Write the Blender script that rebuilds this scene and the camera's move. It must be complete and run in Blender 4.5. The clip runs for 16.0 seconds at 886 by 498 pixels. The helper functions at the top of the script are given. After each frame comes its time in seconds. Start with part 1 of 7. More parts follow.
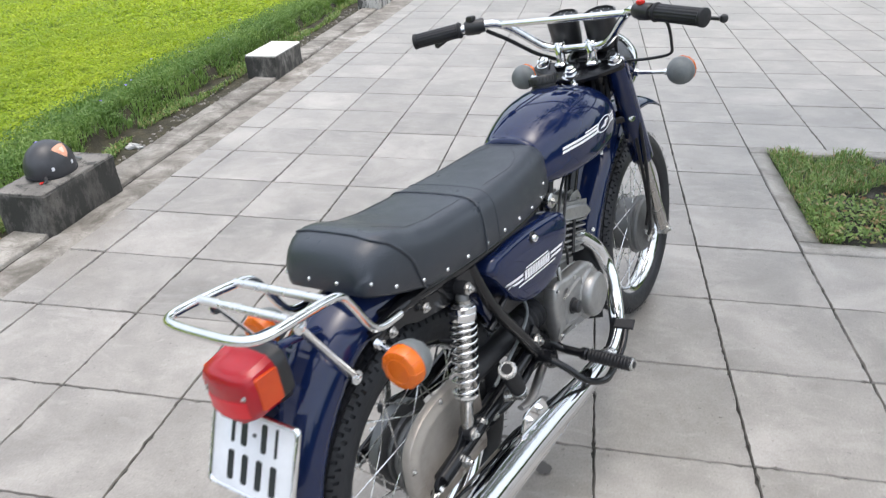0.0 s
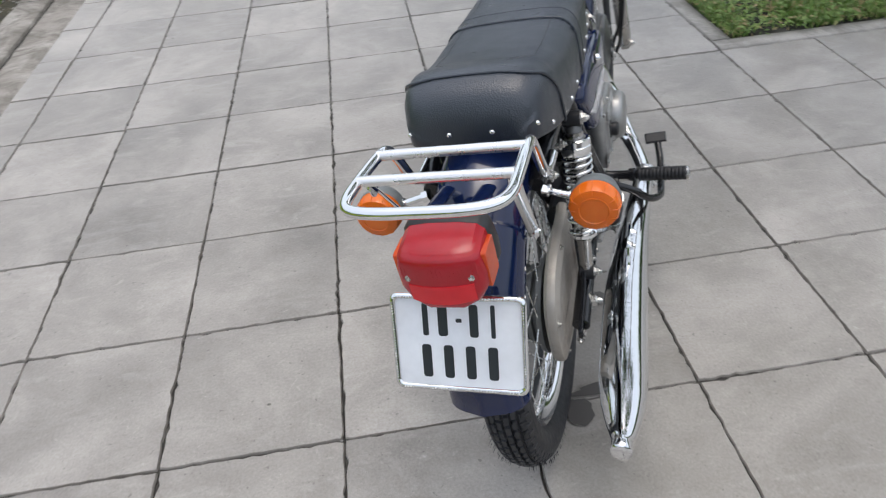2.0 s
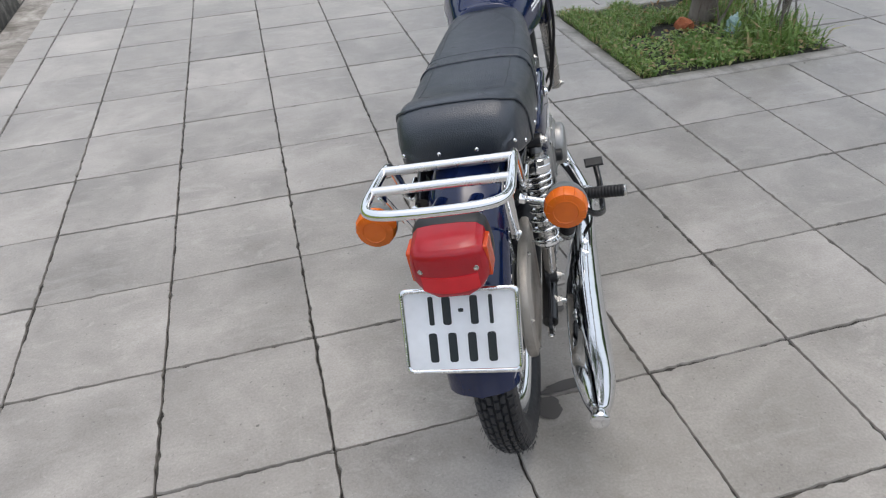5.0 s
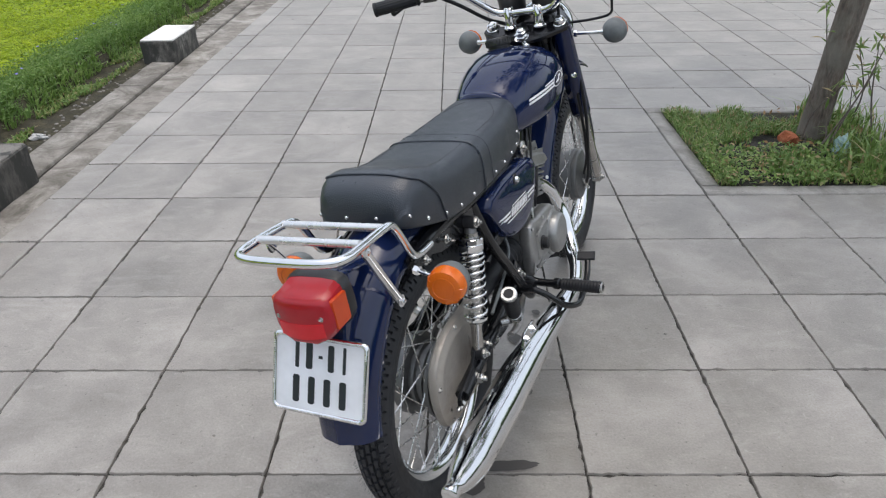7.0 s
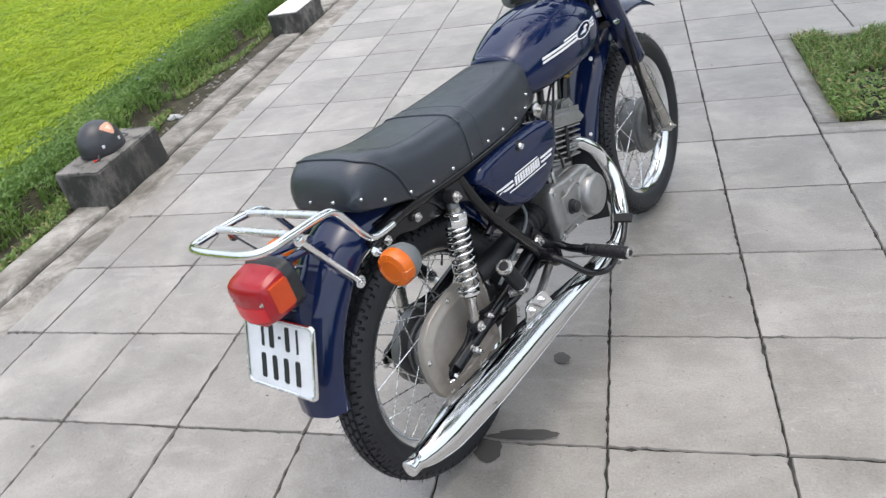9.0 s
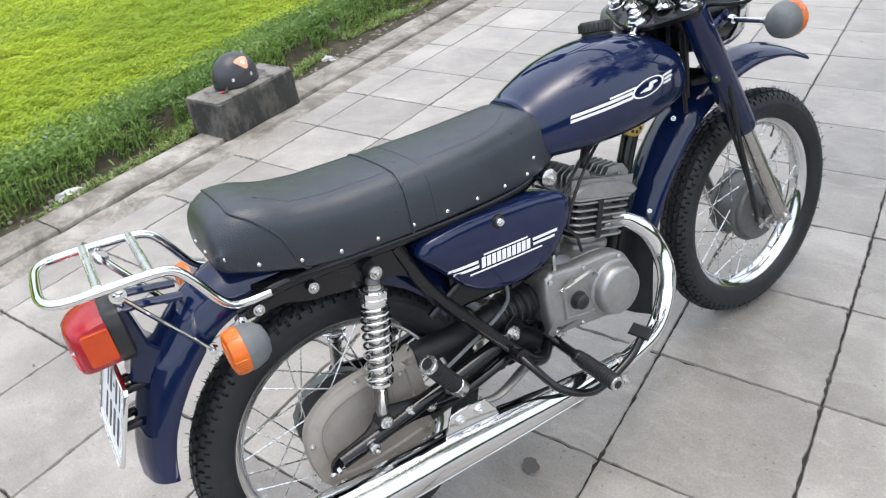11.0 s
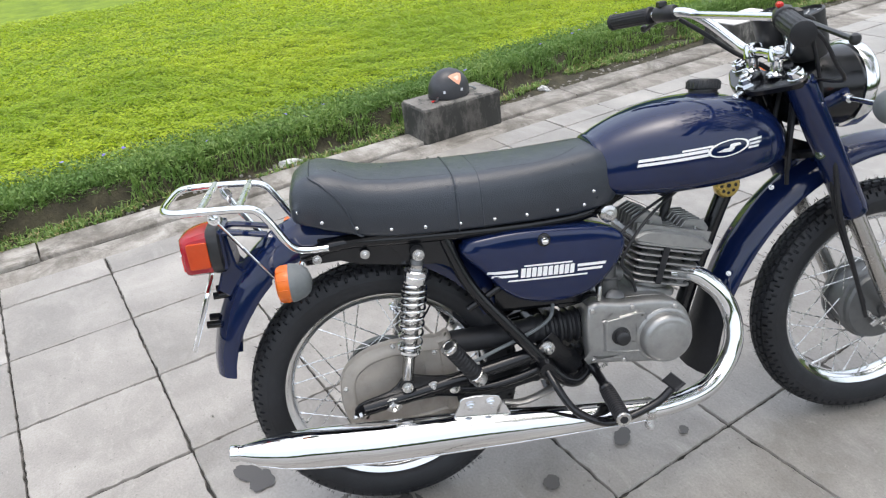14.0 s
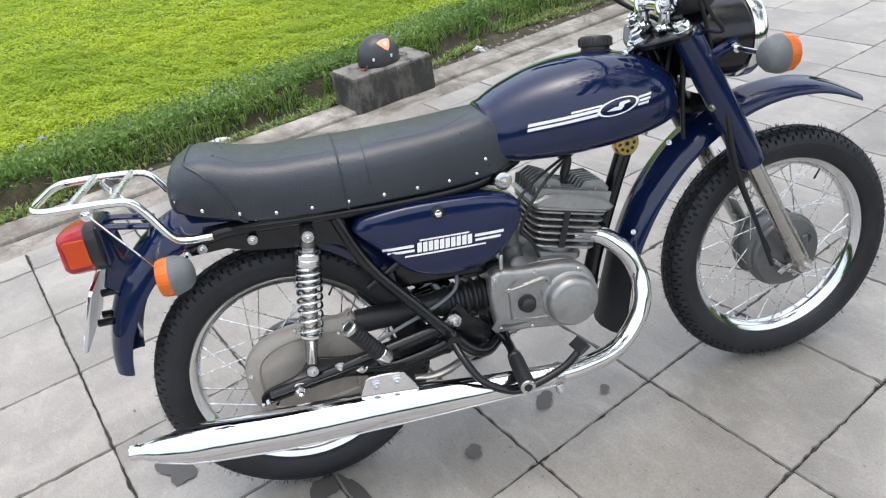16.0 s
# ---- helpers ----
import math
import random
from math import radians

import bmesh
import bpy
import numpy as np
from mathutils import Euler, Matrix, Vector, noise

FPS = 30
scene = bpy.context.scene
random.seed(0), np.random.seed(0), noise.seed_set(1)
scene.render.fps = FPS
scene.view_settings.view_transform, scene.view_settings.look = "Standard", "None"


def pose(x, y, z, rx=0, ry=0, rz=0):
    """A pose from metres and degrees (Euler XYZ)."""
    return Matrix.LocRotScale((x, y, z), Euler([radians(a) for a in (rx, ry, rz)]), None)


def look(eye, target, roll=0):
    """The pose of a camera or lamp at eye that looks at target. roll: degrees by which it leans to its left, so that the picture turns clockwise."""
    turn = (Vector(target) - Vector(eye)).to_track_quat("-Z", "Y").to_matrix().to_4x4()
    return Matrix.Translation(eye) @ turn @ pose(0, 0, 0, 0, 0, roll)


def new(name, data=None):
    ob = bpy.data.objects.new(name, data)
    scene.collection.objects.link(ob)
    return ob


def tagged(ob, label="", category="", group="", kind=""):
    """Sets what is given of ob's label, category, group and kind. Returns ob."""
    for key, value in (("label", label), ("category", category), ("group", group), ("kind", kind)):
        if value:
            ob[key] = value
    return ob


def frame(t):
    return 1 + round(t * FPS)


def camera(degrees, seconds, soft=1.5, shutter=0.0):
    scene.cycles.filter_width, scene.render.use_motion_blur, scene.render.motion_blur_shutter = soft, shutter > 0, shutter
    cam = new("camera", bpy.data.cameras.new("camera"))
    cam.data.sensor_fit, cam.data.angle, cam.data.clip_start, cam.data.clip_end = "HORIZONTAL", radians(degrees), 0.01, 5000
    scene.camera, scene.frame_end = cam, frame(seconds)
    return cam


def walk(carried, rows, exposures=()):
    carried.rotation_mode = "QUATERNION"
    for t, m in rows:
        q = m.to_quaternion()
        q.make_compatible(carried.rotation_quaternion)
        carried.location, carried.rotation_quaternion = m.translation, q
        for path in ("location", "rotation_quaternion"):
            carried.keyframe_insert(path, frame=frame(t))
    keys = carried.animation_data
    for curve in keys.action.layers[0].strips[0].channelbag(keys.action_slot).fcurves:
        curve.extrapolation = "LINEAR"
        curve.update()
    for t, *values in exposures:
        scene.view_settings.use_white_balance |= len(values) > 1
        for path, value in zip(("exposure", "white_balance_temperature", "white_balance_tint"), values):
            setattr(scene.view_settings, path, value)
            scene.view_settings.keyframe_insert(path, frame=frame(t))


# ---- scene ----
# ---- camera ----
cam = camera(65.0, 16.0, soft=1.15, shutter=0.3)
PATH = [
    (0, (0.705, -1.015, 1.354), (0.343, 0.705, 0.4), -1.7),
    (0.5, (0.561, -1.115, 1.344), (0.294, 0.578, 0.313), -1.6),
    (1, (0.444, -1.06, 1.302), (0.325, 0.612, 0.211), -3.2),
    (1.5, (0.288, -0.948, 1.262), (0.202, 0.637, 0.045), -6.8),
    (2, (0.177, -0.939, 1.262), (0.304, 0.603, -0.006), -5.5),
    (2.5, (0.04, -0.998, 1.276), (0.453, 0.533, 0.058), -7.4),
    (3, (-0.04, -1.056, 1.297), (0.509, 0.478, 0.138), -4.5),
    (3.5, (-0.036, -1.082, 1.302), (0.55, 0.443, 0.149), -1.8),
    (4, (-0.039, -1.09, 1.304), (0.462, 0.463, 0.149), -3.1),
    (4.2, (-0.037, -1.094, 1.307), (0.463, 0.463, 0.155), -3.4),
    (6.3, (0.305, -1.041, 1.299), (0.369, 0.556, 0.097), -4.5),
    (6.5, (0.355, -1.081, 1.316), (0.417, 0.592, 0.221), -4.6),
    (7, (0.474, -1.222, 1.347), (0.441, 0.513, 0.352), -0.8),
    (7.5, (0.581, -1.256, 1.364), (0.516, 0.468, 0.35), -0.9),
    (8, (0.742, -1.212, 1.346), (0.43, 0.446, 0.271), -3.9),
    (8.5, (0.84, -1.173, 1.355), (0.283, 0.404, 0.259), -10.1),
    (9, (0.875, -1.144, 1.367), (0.345, 0.451, 0.283), -11.8),
    (9.2, (0.899, -1.108, 1.362), (0.372, 0.492, 0.285), -13.9),
    (11.3, (1.232, -0.561, 1.345), (0.154, 0.68, 0.206), -5.6),
    (11.5, (1.233, -0.549, 1.322), (0.144, 0.664, 0.164), -3.9),
    (12, (1.291, -0.615, 1.313), (0.148, 0.512, 0.121), -0.2),
    (12.5, (1.425, -0.684, 1.334), (0.073, 0.357, 0.291), 1.7),
    (13, (1.476, -0.646, 1.348), (0.022, 0.286, 0.339), -0.2),
    (13.5, (1.566, -0.545, 1.354), (0.053, 0.337, 0.388), -1.6),
    (14, (1.594, -0.488, 1.356), (0.09, 0.395, 0.376), -5.1),
    (14.5, (1.606, -0.453, 1.355), (0.132, 0.447, 0.347), -5.6),
    (15, (1.629, -0.418, 1.355), (0.161, 0.5, 0.352), -4.9),
    (15.5, (1.639, -0.375, 1.351), (0.201, 0.564, 0.326), -6.8),
    (16, (1.651, -0.337, 1.345), (0.233, 0.577, 0.27), -7.8),
]
walk(cam, [(t, look(eye, target, roll)) for t, eye, target, roll in PATH], exposures=[(0.0, 0.74, 6500, 9.3), (0.5, 0.56, 6500, 9.3), (1.5, 0.48, 6500, 9.3), (2.5, 0.26, 6500, 9.3), (3.5, 0.28, 6500, 9.3), (7.0, 0.24, 6500, 9.3), (8.0, 0.33, 6500, 9.3), (9.0, 0.67, 6500, 9.3), (11.5, 0.88, 6500, 9.3), (12.5, 0.9, 6500, 9.3), (13.0, 0.74, 6500, 9.3), (16.0, 0.78, 6500, 9.3)])

# ---- world and sun: a bright overcast sky ----
world = bpy.data.worlds.new("overcast_sky")
scene.world = world
world.use_nodes = True
wn, wl = world.node_tree.nodes, world.node_tree.links
sky = wn.new("ShaderNodeTexSky")
sky.sky_type, sky.sun_disc = "NISHITA", False
sky.sun_elevation, sky.sun_rotation = radians(85), radians(60)
sky.air_density, sky.dust_density, sky.ozone_density = 1.2, 4.0, 1.0
pale = wn.new("ShaderNodeHueSaturation")
pale.inputs["Saturation"].default_value = 0.58
pale.inputs["Value"].default_value = 1.25
wl.new(sky.outputs[0], pale.inputs["Color"])
wl.new(pale.outputs[0], wn["Background"].inputs["Color"])
wn["Background"].inputs["Strength"].default_value = 0.15
sun = new("sun", bpy.data.lights.new("sun", "SUN"))
sun.data.energy, sun.data.angle, sun.data.color = 0.5, radians(150), (1.0, 0.98, 0.95)
sun.matrix_basis = look((0.4, 0.2, 6.0), (0.0, 0.0, 0.0))


# ---- materials ----
def mat(name, colour=(0.5, 0.5, 0.5), rough=0.5, metal=0.0, **more):
    m = bpy.data.materials.new(name)
    m.use_nodes = True
    b = m.node_tree.nodes["Principled BSDF"]
    b.inputs["Base Color"].default_value = (*colour, 1)
    b.inputs["Roughness"].default_value = rough
    b.inputs["Metallic"].default_value = metal
    for k, v in more.items():
        b.inputs[k.replace("_", " ")].default_value = v
    return m


class Net:
    """Short calls to lay the nodes of one material."""

    def __init__(self, m):
        self.t, self.n, self.l = m.node_tree, m.node_tree.nodes, m.node_tree.links
        self.b = self.n["Principled BSDF"]

    def node(self, kind, **ins):
        k = self.n.new("ShaderNode" + kind)
        for key, v in ins.items():
            self.put(k, key.replace("_", " "), v)
        return k

    def put(self, k, key, v):
        if isinstance(v, bpy.types.NodeSocket):
            self.l.new(v, k.inputs[key])
        else:
            k.inputs[key].default_value = v

    def noise(self, co, scale, detail=4.0, rough=0.55, w=None, distort=0.0):
        k = self.n.new("ShaderNodeTexNoise")
        if w is not None:
            k.noise_dimensions = "4D"
            self.put(k, "W", w)
        self.put(k, "Vector", co)
        self.put(k, "Scale", scale)
        self.put(k, "Detail", detail)
        self.put(k, "Roughness", rough)
        self.put(k, "Distortion", distort)
        return k.outputs["Fac"]

    def ramp(self, fac, *stops):
        k = self.n.new("ShaderNodeValToRGB")
        e = k.color_ramp.elements
        while len(e) < len(stops):
            e.new(0.5)
        for s, (at, c) in zip(e, stops):
            s.position = at
            s.color = (*c, 1) if isinstance(c, tuple) else (c, c, c, 1)
        self.l.new(fac, k.inputs["Fac"])
        return k.outputs["Color"]

    def mix(self, fac, a, b, how="MIX"):
        k = self.n.new("ShaderNodeMix")
        k.data_type, k.blend_type = "RGBA", how
        for i, v in ((0, fac), (6, a), (7, b)):
            if isinstance(v, bpy.types.NodeSocket):
                self.l.new(v, k.inputs[i])
            else:
                k.inputs[i].default_value = (*v, 1) if isinstance(v, tuple) else v
        return k.outputs[2]

    def math(self, how, a, b=0.0):
        k = self.n.new("ShaderNodeMath")
        k.operation = how
        for i, v in ((0, a), (1, b)):
            if isinstance(v, bpy.types.NodeSocket):
                self.l.new(v, k.inputs[i])
            else:
                k.inputs[i].default_value = v
        return k.outputs[0]

    def bump(self, height, strength, distance=0.002):
        k = self.node("Bump", Height=height, Strength=strength, Distance=distance)
        self.l.new(k.outputs[0], self.b.inputs["Normal"])

    def co(self, kind="Object"):
        return self.n.new("ShaderNodeTexCoord").outputs[kind]

    def place(self):
        return self.n.new("ShaderNodeNewGeometry").outputs["Position"]

    def chance(self):
        """A number for each object and each loose piece."""
        a = self.n.new("ShaderNodeObjectInfo").outputs["Random"]
        b = self.n.new("ShaderNodeNewGeometry").outputs["Random Per Island"]
        return self.math("FRACT", self.math("ADD", a, b))

    def colour(self, v):
        self.l.new(v, self.b.inputs["Base Color"])

    def rough(self, v):
        self.l.new(v, self.b.inputs["Roughness"])


def concrete(name, dark, mid, light, streak=0.5, mould=0.0, grime=0.0, polish=1.0):
    m = mat(name, mid, 0.88)
    n = Net(m)
    p, c = n.place(), n.chance()
    w = n.math("MULTIPLY", c, 31.0)
    cloud = n.noise(p, 3.2, 5, 0.6, w, 0.6)
    col = n.ramp(cloud, (0.28, dark), (0.5, mid), (0.74, light))
    smear = n.node("Mapping", Vector=p, Scale=(2.0, 4.5, 2.0))
    turn = n.math("MULTIPLY", c, 6.28)
    spin = n.node("CombineXYZ", Z=turn)
    n.l.new(spin.outputs[0], smear.inputs["Rotation"])
    wisps = n.ramp(n.noise(smear.outputs[0], 2.2, 6, 0.65, w, 1.8), (0.52, 0.0), (0.72, 1.0))
    col = n.mix(n.math("MULTIPLY", wisps, streak), col, light)
    scuff = n.ramp(n.noise(p, 21.0, 7, 0.72, w, 2.6), (0.6, 0.0), (0.68, 1.0))
    col = n.mix(n.math("MULTIPLY", scuff, streak * 0.7), col, tuple(min(0.85, v * 1.25) for v in light))
    scrape = n.ramp(n.noise(n.node("Mapping", Vector=p, Scale=(1.0, 2.4, 1.0)).outputs[0], 6.5, 8, 0.66, w, 3.4), (0.6, 0.0), (0.63, 1.0), (0.66, 0.0))
    col = n.mix(n.math("MULTIPLY", scrape, 0.35), col, dark)
    grain = n.noise(p, 160, 3, 0.7)
    col = n.mix(0.38, col, n.ramp(grain, (0.25, 0.35), (0.7, 0.95)), "SOFT_LIGHT")
    blotch = n.ramp(n.noise(p, 9.0, 6, 0.7), (0.58, 0.0), (0.78, 1.0))
    col = n.mix(n.math("MULTIPLY", blotch, 0.32), col, dark)
    pits = n.ramp(n.noise(p, 70, 2, 0.5), (0.69, 0.0), (0.73, 1.0))
    col = n.mix(n.math("MULTIPLY", pits, 0.45), col, tuple(v * 0.45 for v in dark))
    if mould:
        black = n.ramp(n.noise(n.node("Mapping", Vector=p, Scale=(1, 1, 0.45)).outputs[0], 13.0, 8, 0.72), (0.5 - mould * 0.1, 0.0), (0.6 - mould * 0.07, 1.0))
        col = n.mix(n.math("MULTIPLY", black, 0.9), col, (0.035, 0.036, 0.033))
    if grime:
        dirt = n.ramp(n.noise(p, 4.5, 9, 0.74, None, 0.8), (0.44, 0.0), (0.62, 1.0))
        col = n.mix(n.math("MULTIPLY", dirt, grime), col, (0.085, 0.076, 0.06))
        moss = n.ramp(n.noise(p, 17, 8, 0.7), (0.6, 0.0), (0.7, 1.0))
        col = n.mix(n.math("MULTIPLY", moss, grime * 0.6), col, (0.05, 0.052, 0.03))
    col = n.mix(1.0, col, n.ramp(c, (0.0, 0.87), (1.0, 1.06)), "MULTIPLY")
    n.colour(col)
    n.rough(n.ramp(cloud, (0.3, 0.7 * polish), (0.7, 0.92 * polish)))
    h = n.math("ADD", n.math("MULTIPLY", grain, 0.5), n.math("SUBTRACT", n.noise(p, 24, 5, 0.6), n.math("MULTIPLY", pits, 0.6)))
    n.bump(h, 0.35, 0.0025)
    return m


TILE = concrete("paving_concrete", (0.184, 0.171, 0.154), (0.263, 0.246, 0.223), (0.378, 0.356, 0.326), streak=0.52, polish=0.45)
KERB = concrete("kerb_concrete", (0.115, 0.102, 0.086), (0.24, 0.222, 0.196), (0.44, 0.42, 0.385), streak=0.5, grime=0.8)
EDGING = concrete("edging_concrete", (0.17, 0.162, 0.148), (0.35, 0.335, 0.31), (0.45, 0.43, 0.4), streak=0.5, grime=0.45)
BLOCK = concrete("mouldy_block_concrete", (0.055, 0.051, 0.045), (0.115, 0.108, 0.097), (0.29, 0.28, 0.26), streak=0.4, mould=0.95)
BLOCK_TOP = concrete("lighter_block_top", (0.09, 0.084, 0.075), (0.17, 0.16, 0.145), (0.28, 0.266, 0.243), streak=0.3, mould=0.02)
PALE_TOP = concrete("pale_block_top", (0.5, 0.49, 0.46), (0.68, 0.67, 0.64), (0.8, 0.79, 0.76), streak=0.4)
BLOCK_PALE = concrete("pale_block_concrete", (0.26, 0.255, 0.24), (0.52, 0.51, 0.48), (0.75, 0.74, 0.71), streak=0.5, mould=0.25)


def earth(name, dark, mid, light, scale=18.0):
    m = mat(name, mid, 0.95)
    n = Net(m)
    p = n.place()
    f = n.noise(p, scale, 8, 0.7)
    n.colour(n.mix(n.math("MULTIPLY", n.noise(p, scale * 7, 3, 0.6), 0.5), n.ramp(f, (0.3, dark), (0.52, mid), (0.75, light)), dark))
    n.bump(n.math("ADD", f, n.noise(p, scale * 6, 4, 0.6)), 0.8, 0.01)
    return m


JOINT = earth("joint_dirt", (0.02, 0.019, 0.017), (0.045, 0.042, 0.036), (0.19, 0.18, 0.16), 9)
SOIL = earth("damp_soil", (0.018, 0.016, 0.009), (0.048, 0.043, 0.023), (0.12, 0.106, 0.062), 11)
TURF = earth("turf_under_leaves", (0.09, 0.15, 0.009), (0.18, 0.26, 0.014), (0.3, 0.4, 0.02), 5)


def leafy(name, dark, mid, light, patch, patch_scale=1.6, rough=0.5, dry=None, glow=0.3):
    m = mat(name, mid, rough, Subsurface_Weight=0.0)
    n = Net(m)
    c = n.n.new("ShaderNodeNewGeometry").outputs["Random Per Island"]
    col = n.ramp(c, (0.0, dark), (0.5, mid), (1.0, light))
    col = n.mix(n.ramp(n.noise(n.place(), patch_scale, 4, 0.6), (0.42, 0.0), (0.62, 0.75)), col, patch)
    if dry:
        col = n.mix(n.ramp(c, (0.86, 0.0), (0.89, 1.0)), col, dry)
    n.colour(col)
    if glow:
        thin = n.node("BsdfTranslucent", Color=col)
        both = n.node("MixShader", Fac=glow)
        n.l.new(n.b.outputs[0], both.inputs[1])
        n.l.new(thin.outputs[0], both.inputs[2])
        n.l.new(both.outputs[0], n.n["Material Output"].inputs["Surface"])
    return m


LAWN_LEAF = leafy("ground_cover_leaf", (0.3, 0.4, 0.015), (0.43, 0.54, 0.02), (0.54, 0.63, 0.036), (0.26, 0.4, 0.018), 0.7, glow=0.45)
BORDER_LEAF = leafy("border_blade", (0.1, 0.19, 0.035), (0.19, 0.31, 0.065), (0.32, 0.43, 0.13), (0.13, 0.24, 0.055), 2.5)
PLOT_LEAF = leafy("plot_grass", (0.11, 0.19, 0.045), (0.22, 0.335, 0.085), (0.39, 0.47, 0.17), (0.15, 0.26, 0.065), 7.0, dry=(0.42, 0.33, 0.17))
TREE_LEAF = leafy("tree_leaf", (0.02, 0.05, 0.012), (0.04, 0.095, 0.02), (0.075, 0.15, 0.03), (0.03, 0.075, 0.018), 1.0)
FLOWER = mat("violet_petal", (0.23, 0.2, 0.6), 0.6)
DRY_LEAF = leafy("dry_leaf", (0.2, 0.11, 0.045), (0.36, 0.22, 0.1), (0.5, 0.36, 0.2), (0.28, 0.16, 0.07), 5.0, 0.75)


def bark(name):
    m = mat(name, (0.16, 0.13, 0.1), 0.9)
    n = Net(m)
    p = n.node("Mapping", Vector=n.place(), Scale=(1, 1, 0.25)).outputs[0]
    f = n.noise(p, 45, 8, 0.7)
    g = n.noise(n.place(), 7, 4, 0.6)
    n.colour(n.mix(n.ramp(g, (0.4, 0.0), (0.65, 0.8)), n.ramp(f, (0.3, (0.05, 0.042, 0.035)), (0.5, (0.15, 0.12, 0.1)), (0.72, (0.3, 0.26, 0.22))), (0.21, 0.2, 0.17)))
    n.bump(f, 0.9, 0.012)
    return m


BARK = bark("grey_brown_bark")


def painted(name, colour, rough=0.16, coat=0.6, speck=0.02, ior=1.5):
    m = mat(name, colour, rough, Coat_Weight=coat, Coat_Roughness=0.05, IOR=ior)
    n = Net(m)
    p = n.co()
    f = n.noise(p, 7.0, 5, 0.6)
    n.colour(n.mix(n.ramp(f, (0.35, 0.0), (0.7, 1.0)), tuple(v * 0.85 for v in colour), tuple(v * 1.15 + speck * 0.06 for v in colour)))
    n.rough(n.ramp(n.noise(p, 38, 6, 0.7), (0.3, rough * 0.75), (0.75, rough * 1.6)))
    n.bump(n.noise(p, 55, 2, 0.5), 0.03, 0.0006)
    return m


NAVY = painted("navy_enamel", (0.005, 0.0122, 0.052), 0.025, 0.0, ior=1.54)
FRAME_BLACK = painted("black_frame_enamel", (0.006, 0.0064, 0.008), 0.17, 0.0, ior=1.48)


def metal(name, colour, rough, spread=0.5, grime=None, scale=40.0, bump=0.05, metallic=1.0):
    m = mat(name, colour, rough, metallic)
    n = Net(m)
    p = n.co()
    f = n.noise(p, scale, 6, 0.65)
    n.rough(n.ramp(f, (0.3, rough * (1 - spread)), (0.75, rough * (1 + spread))))
    col = n.ramp(n.noise(p, scale * 0.3, 5, 0.6), (0.3, tuple(v * 0.86 for v in colour)), (0.7, colour))
    if grime:
        col = n.mix(n.ramp(n.noise(p, 22, 7, 0.7), (0.5, 0.0), (0.8, 0.6)), col, grime)
    n.colour(col)
    n.bump(f, bump, 0.0008)
    return m


CHROME = metal("chrome", (0.86, 0.87, 0.88), 0.05, 0.6, None, 14, 0.05)
DENTED_CHROME = metal("uneven_chrome", (0.76, 0.77, 0.78), 0.06, 0.6, None, 11, 0.9)
RIM_CHROME = metal("rim_chrome", (0.78, 0.79, 0.8), 0.09, 0.5, None, 20, 0.05)
BAR_CHROME = metal("dulled_chrome", (0.86, 0.86, 0.86), 0.3, 0.3, None, 20, 0.05)
STEEL = metal("zinc_steel", (0.66, 0.655, 0.64), 0.28, 0.4, (0.3, 0.28, 0.25))
SPOKE = metal("spoke_steel", (0.78, 0.775, 0.76), 0.28)
CAST = metal("cast_aluminium", (0.4, 0.4, 0.392), 0.42, 0.3, (0.17, 0.17, 0.165), 110, 0.5, 0.75)
HUB = metal("dull_grey_hub", (0.18, 0.184, 0.184), 0.48, 0.3, (0.15, 0.15, 0.15), 80, 0.4, 0.7)
CASE_TAN = metal("weathered_alloy", (0.41, 0.38, 0.34), 0.5, 0.3, (0.2, 0.178, 0.148), 60, 0.3, 0.4)
ALLOY = metal("polished_alloy", (0.56, 0.55, 0.53), 0.24, 0.4, (0.4, 0.38, 0.34), 30, 0.1)
BRASS = metal("brass", (0.55, 0.4, 0.12), 0.35)


def rubber(name, colour, rough, scale=120.0, strength=0.25, dust=0.0, ior=1.5):
    m = mat(name, colour, rough, IOR=ior)
    n = Net(m)
    p = n.co()
    f = n.noise(p, scale, 5, 0.6)
    col = n.mix(n.ramp(n.noise(p, 11, 6, 0.65), (0.4, 0.0), (0.75, 1.0)), colour, tuple(v * 1.7 + dust for v in colour))
    n.colour(col)
    n.rough(n.ramp(f, (0.3, rough * 0.85), (0.7, min(1, rough * 1.15))))
    n.bump(f, strength, 0.001)
    return m


TYRE = rubber("tyre_rubber", (0.0115, 0.0125, 0.015), 0.52, 90, 0.15, 0.003, 1.45)
RUBBER = rubber("black_rubber", (0.013, 0.0135, 0.0155), 0.5, ior=1.42)
PLASTIC = rubber("black_plastic", (0.017, 0.0175, 0.019), 0.38, 200, 0.1)
GREY_PLASTIC = rubber("grey_lamp_plastic", (0.125, 0.138, 0.142), 0.55, 150, 0.15, 0.02)


def vinyl(name):
    m = mat(name, (0.017, 0.018, 0.02), 0.42, IOR=1.6)
    n = Net(m)
    p = n.co()
    v = n.n.new("ShaderNodeTexVoronoi")
    n.put(v, "Vector", p)
    n.put(v, "Scale", 420.0)
    f = n.noise(p, 6, 4, 0.6)
    n.colour(n.ramp(f, (0.3, (0.02, 0.026, 0.036)), (0.75, (0.032, 0.04, 0.053))))
    n.rough(n.ramp(n.noise(p, 30, 5, 0.6), (0.3, 0.27), (0.7, 0.4)))
    n.bump(n.math("ADD", v.outputs["Distance"], n.math("MULTIPLY", n.noise(p, 9, 3, 0.5), 1.5)), 0.35, 0.0012)
    return m


VINYL = vinyl("black_grained_vinyl")


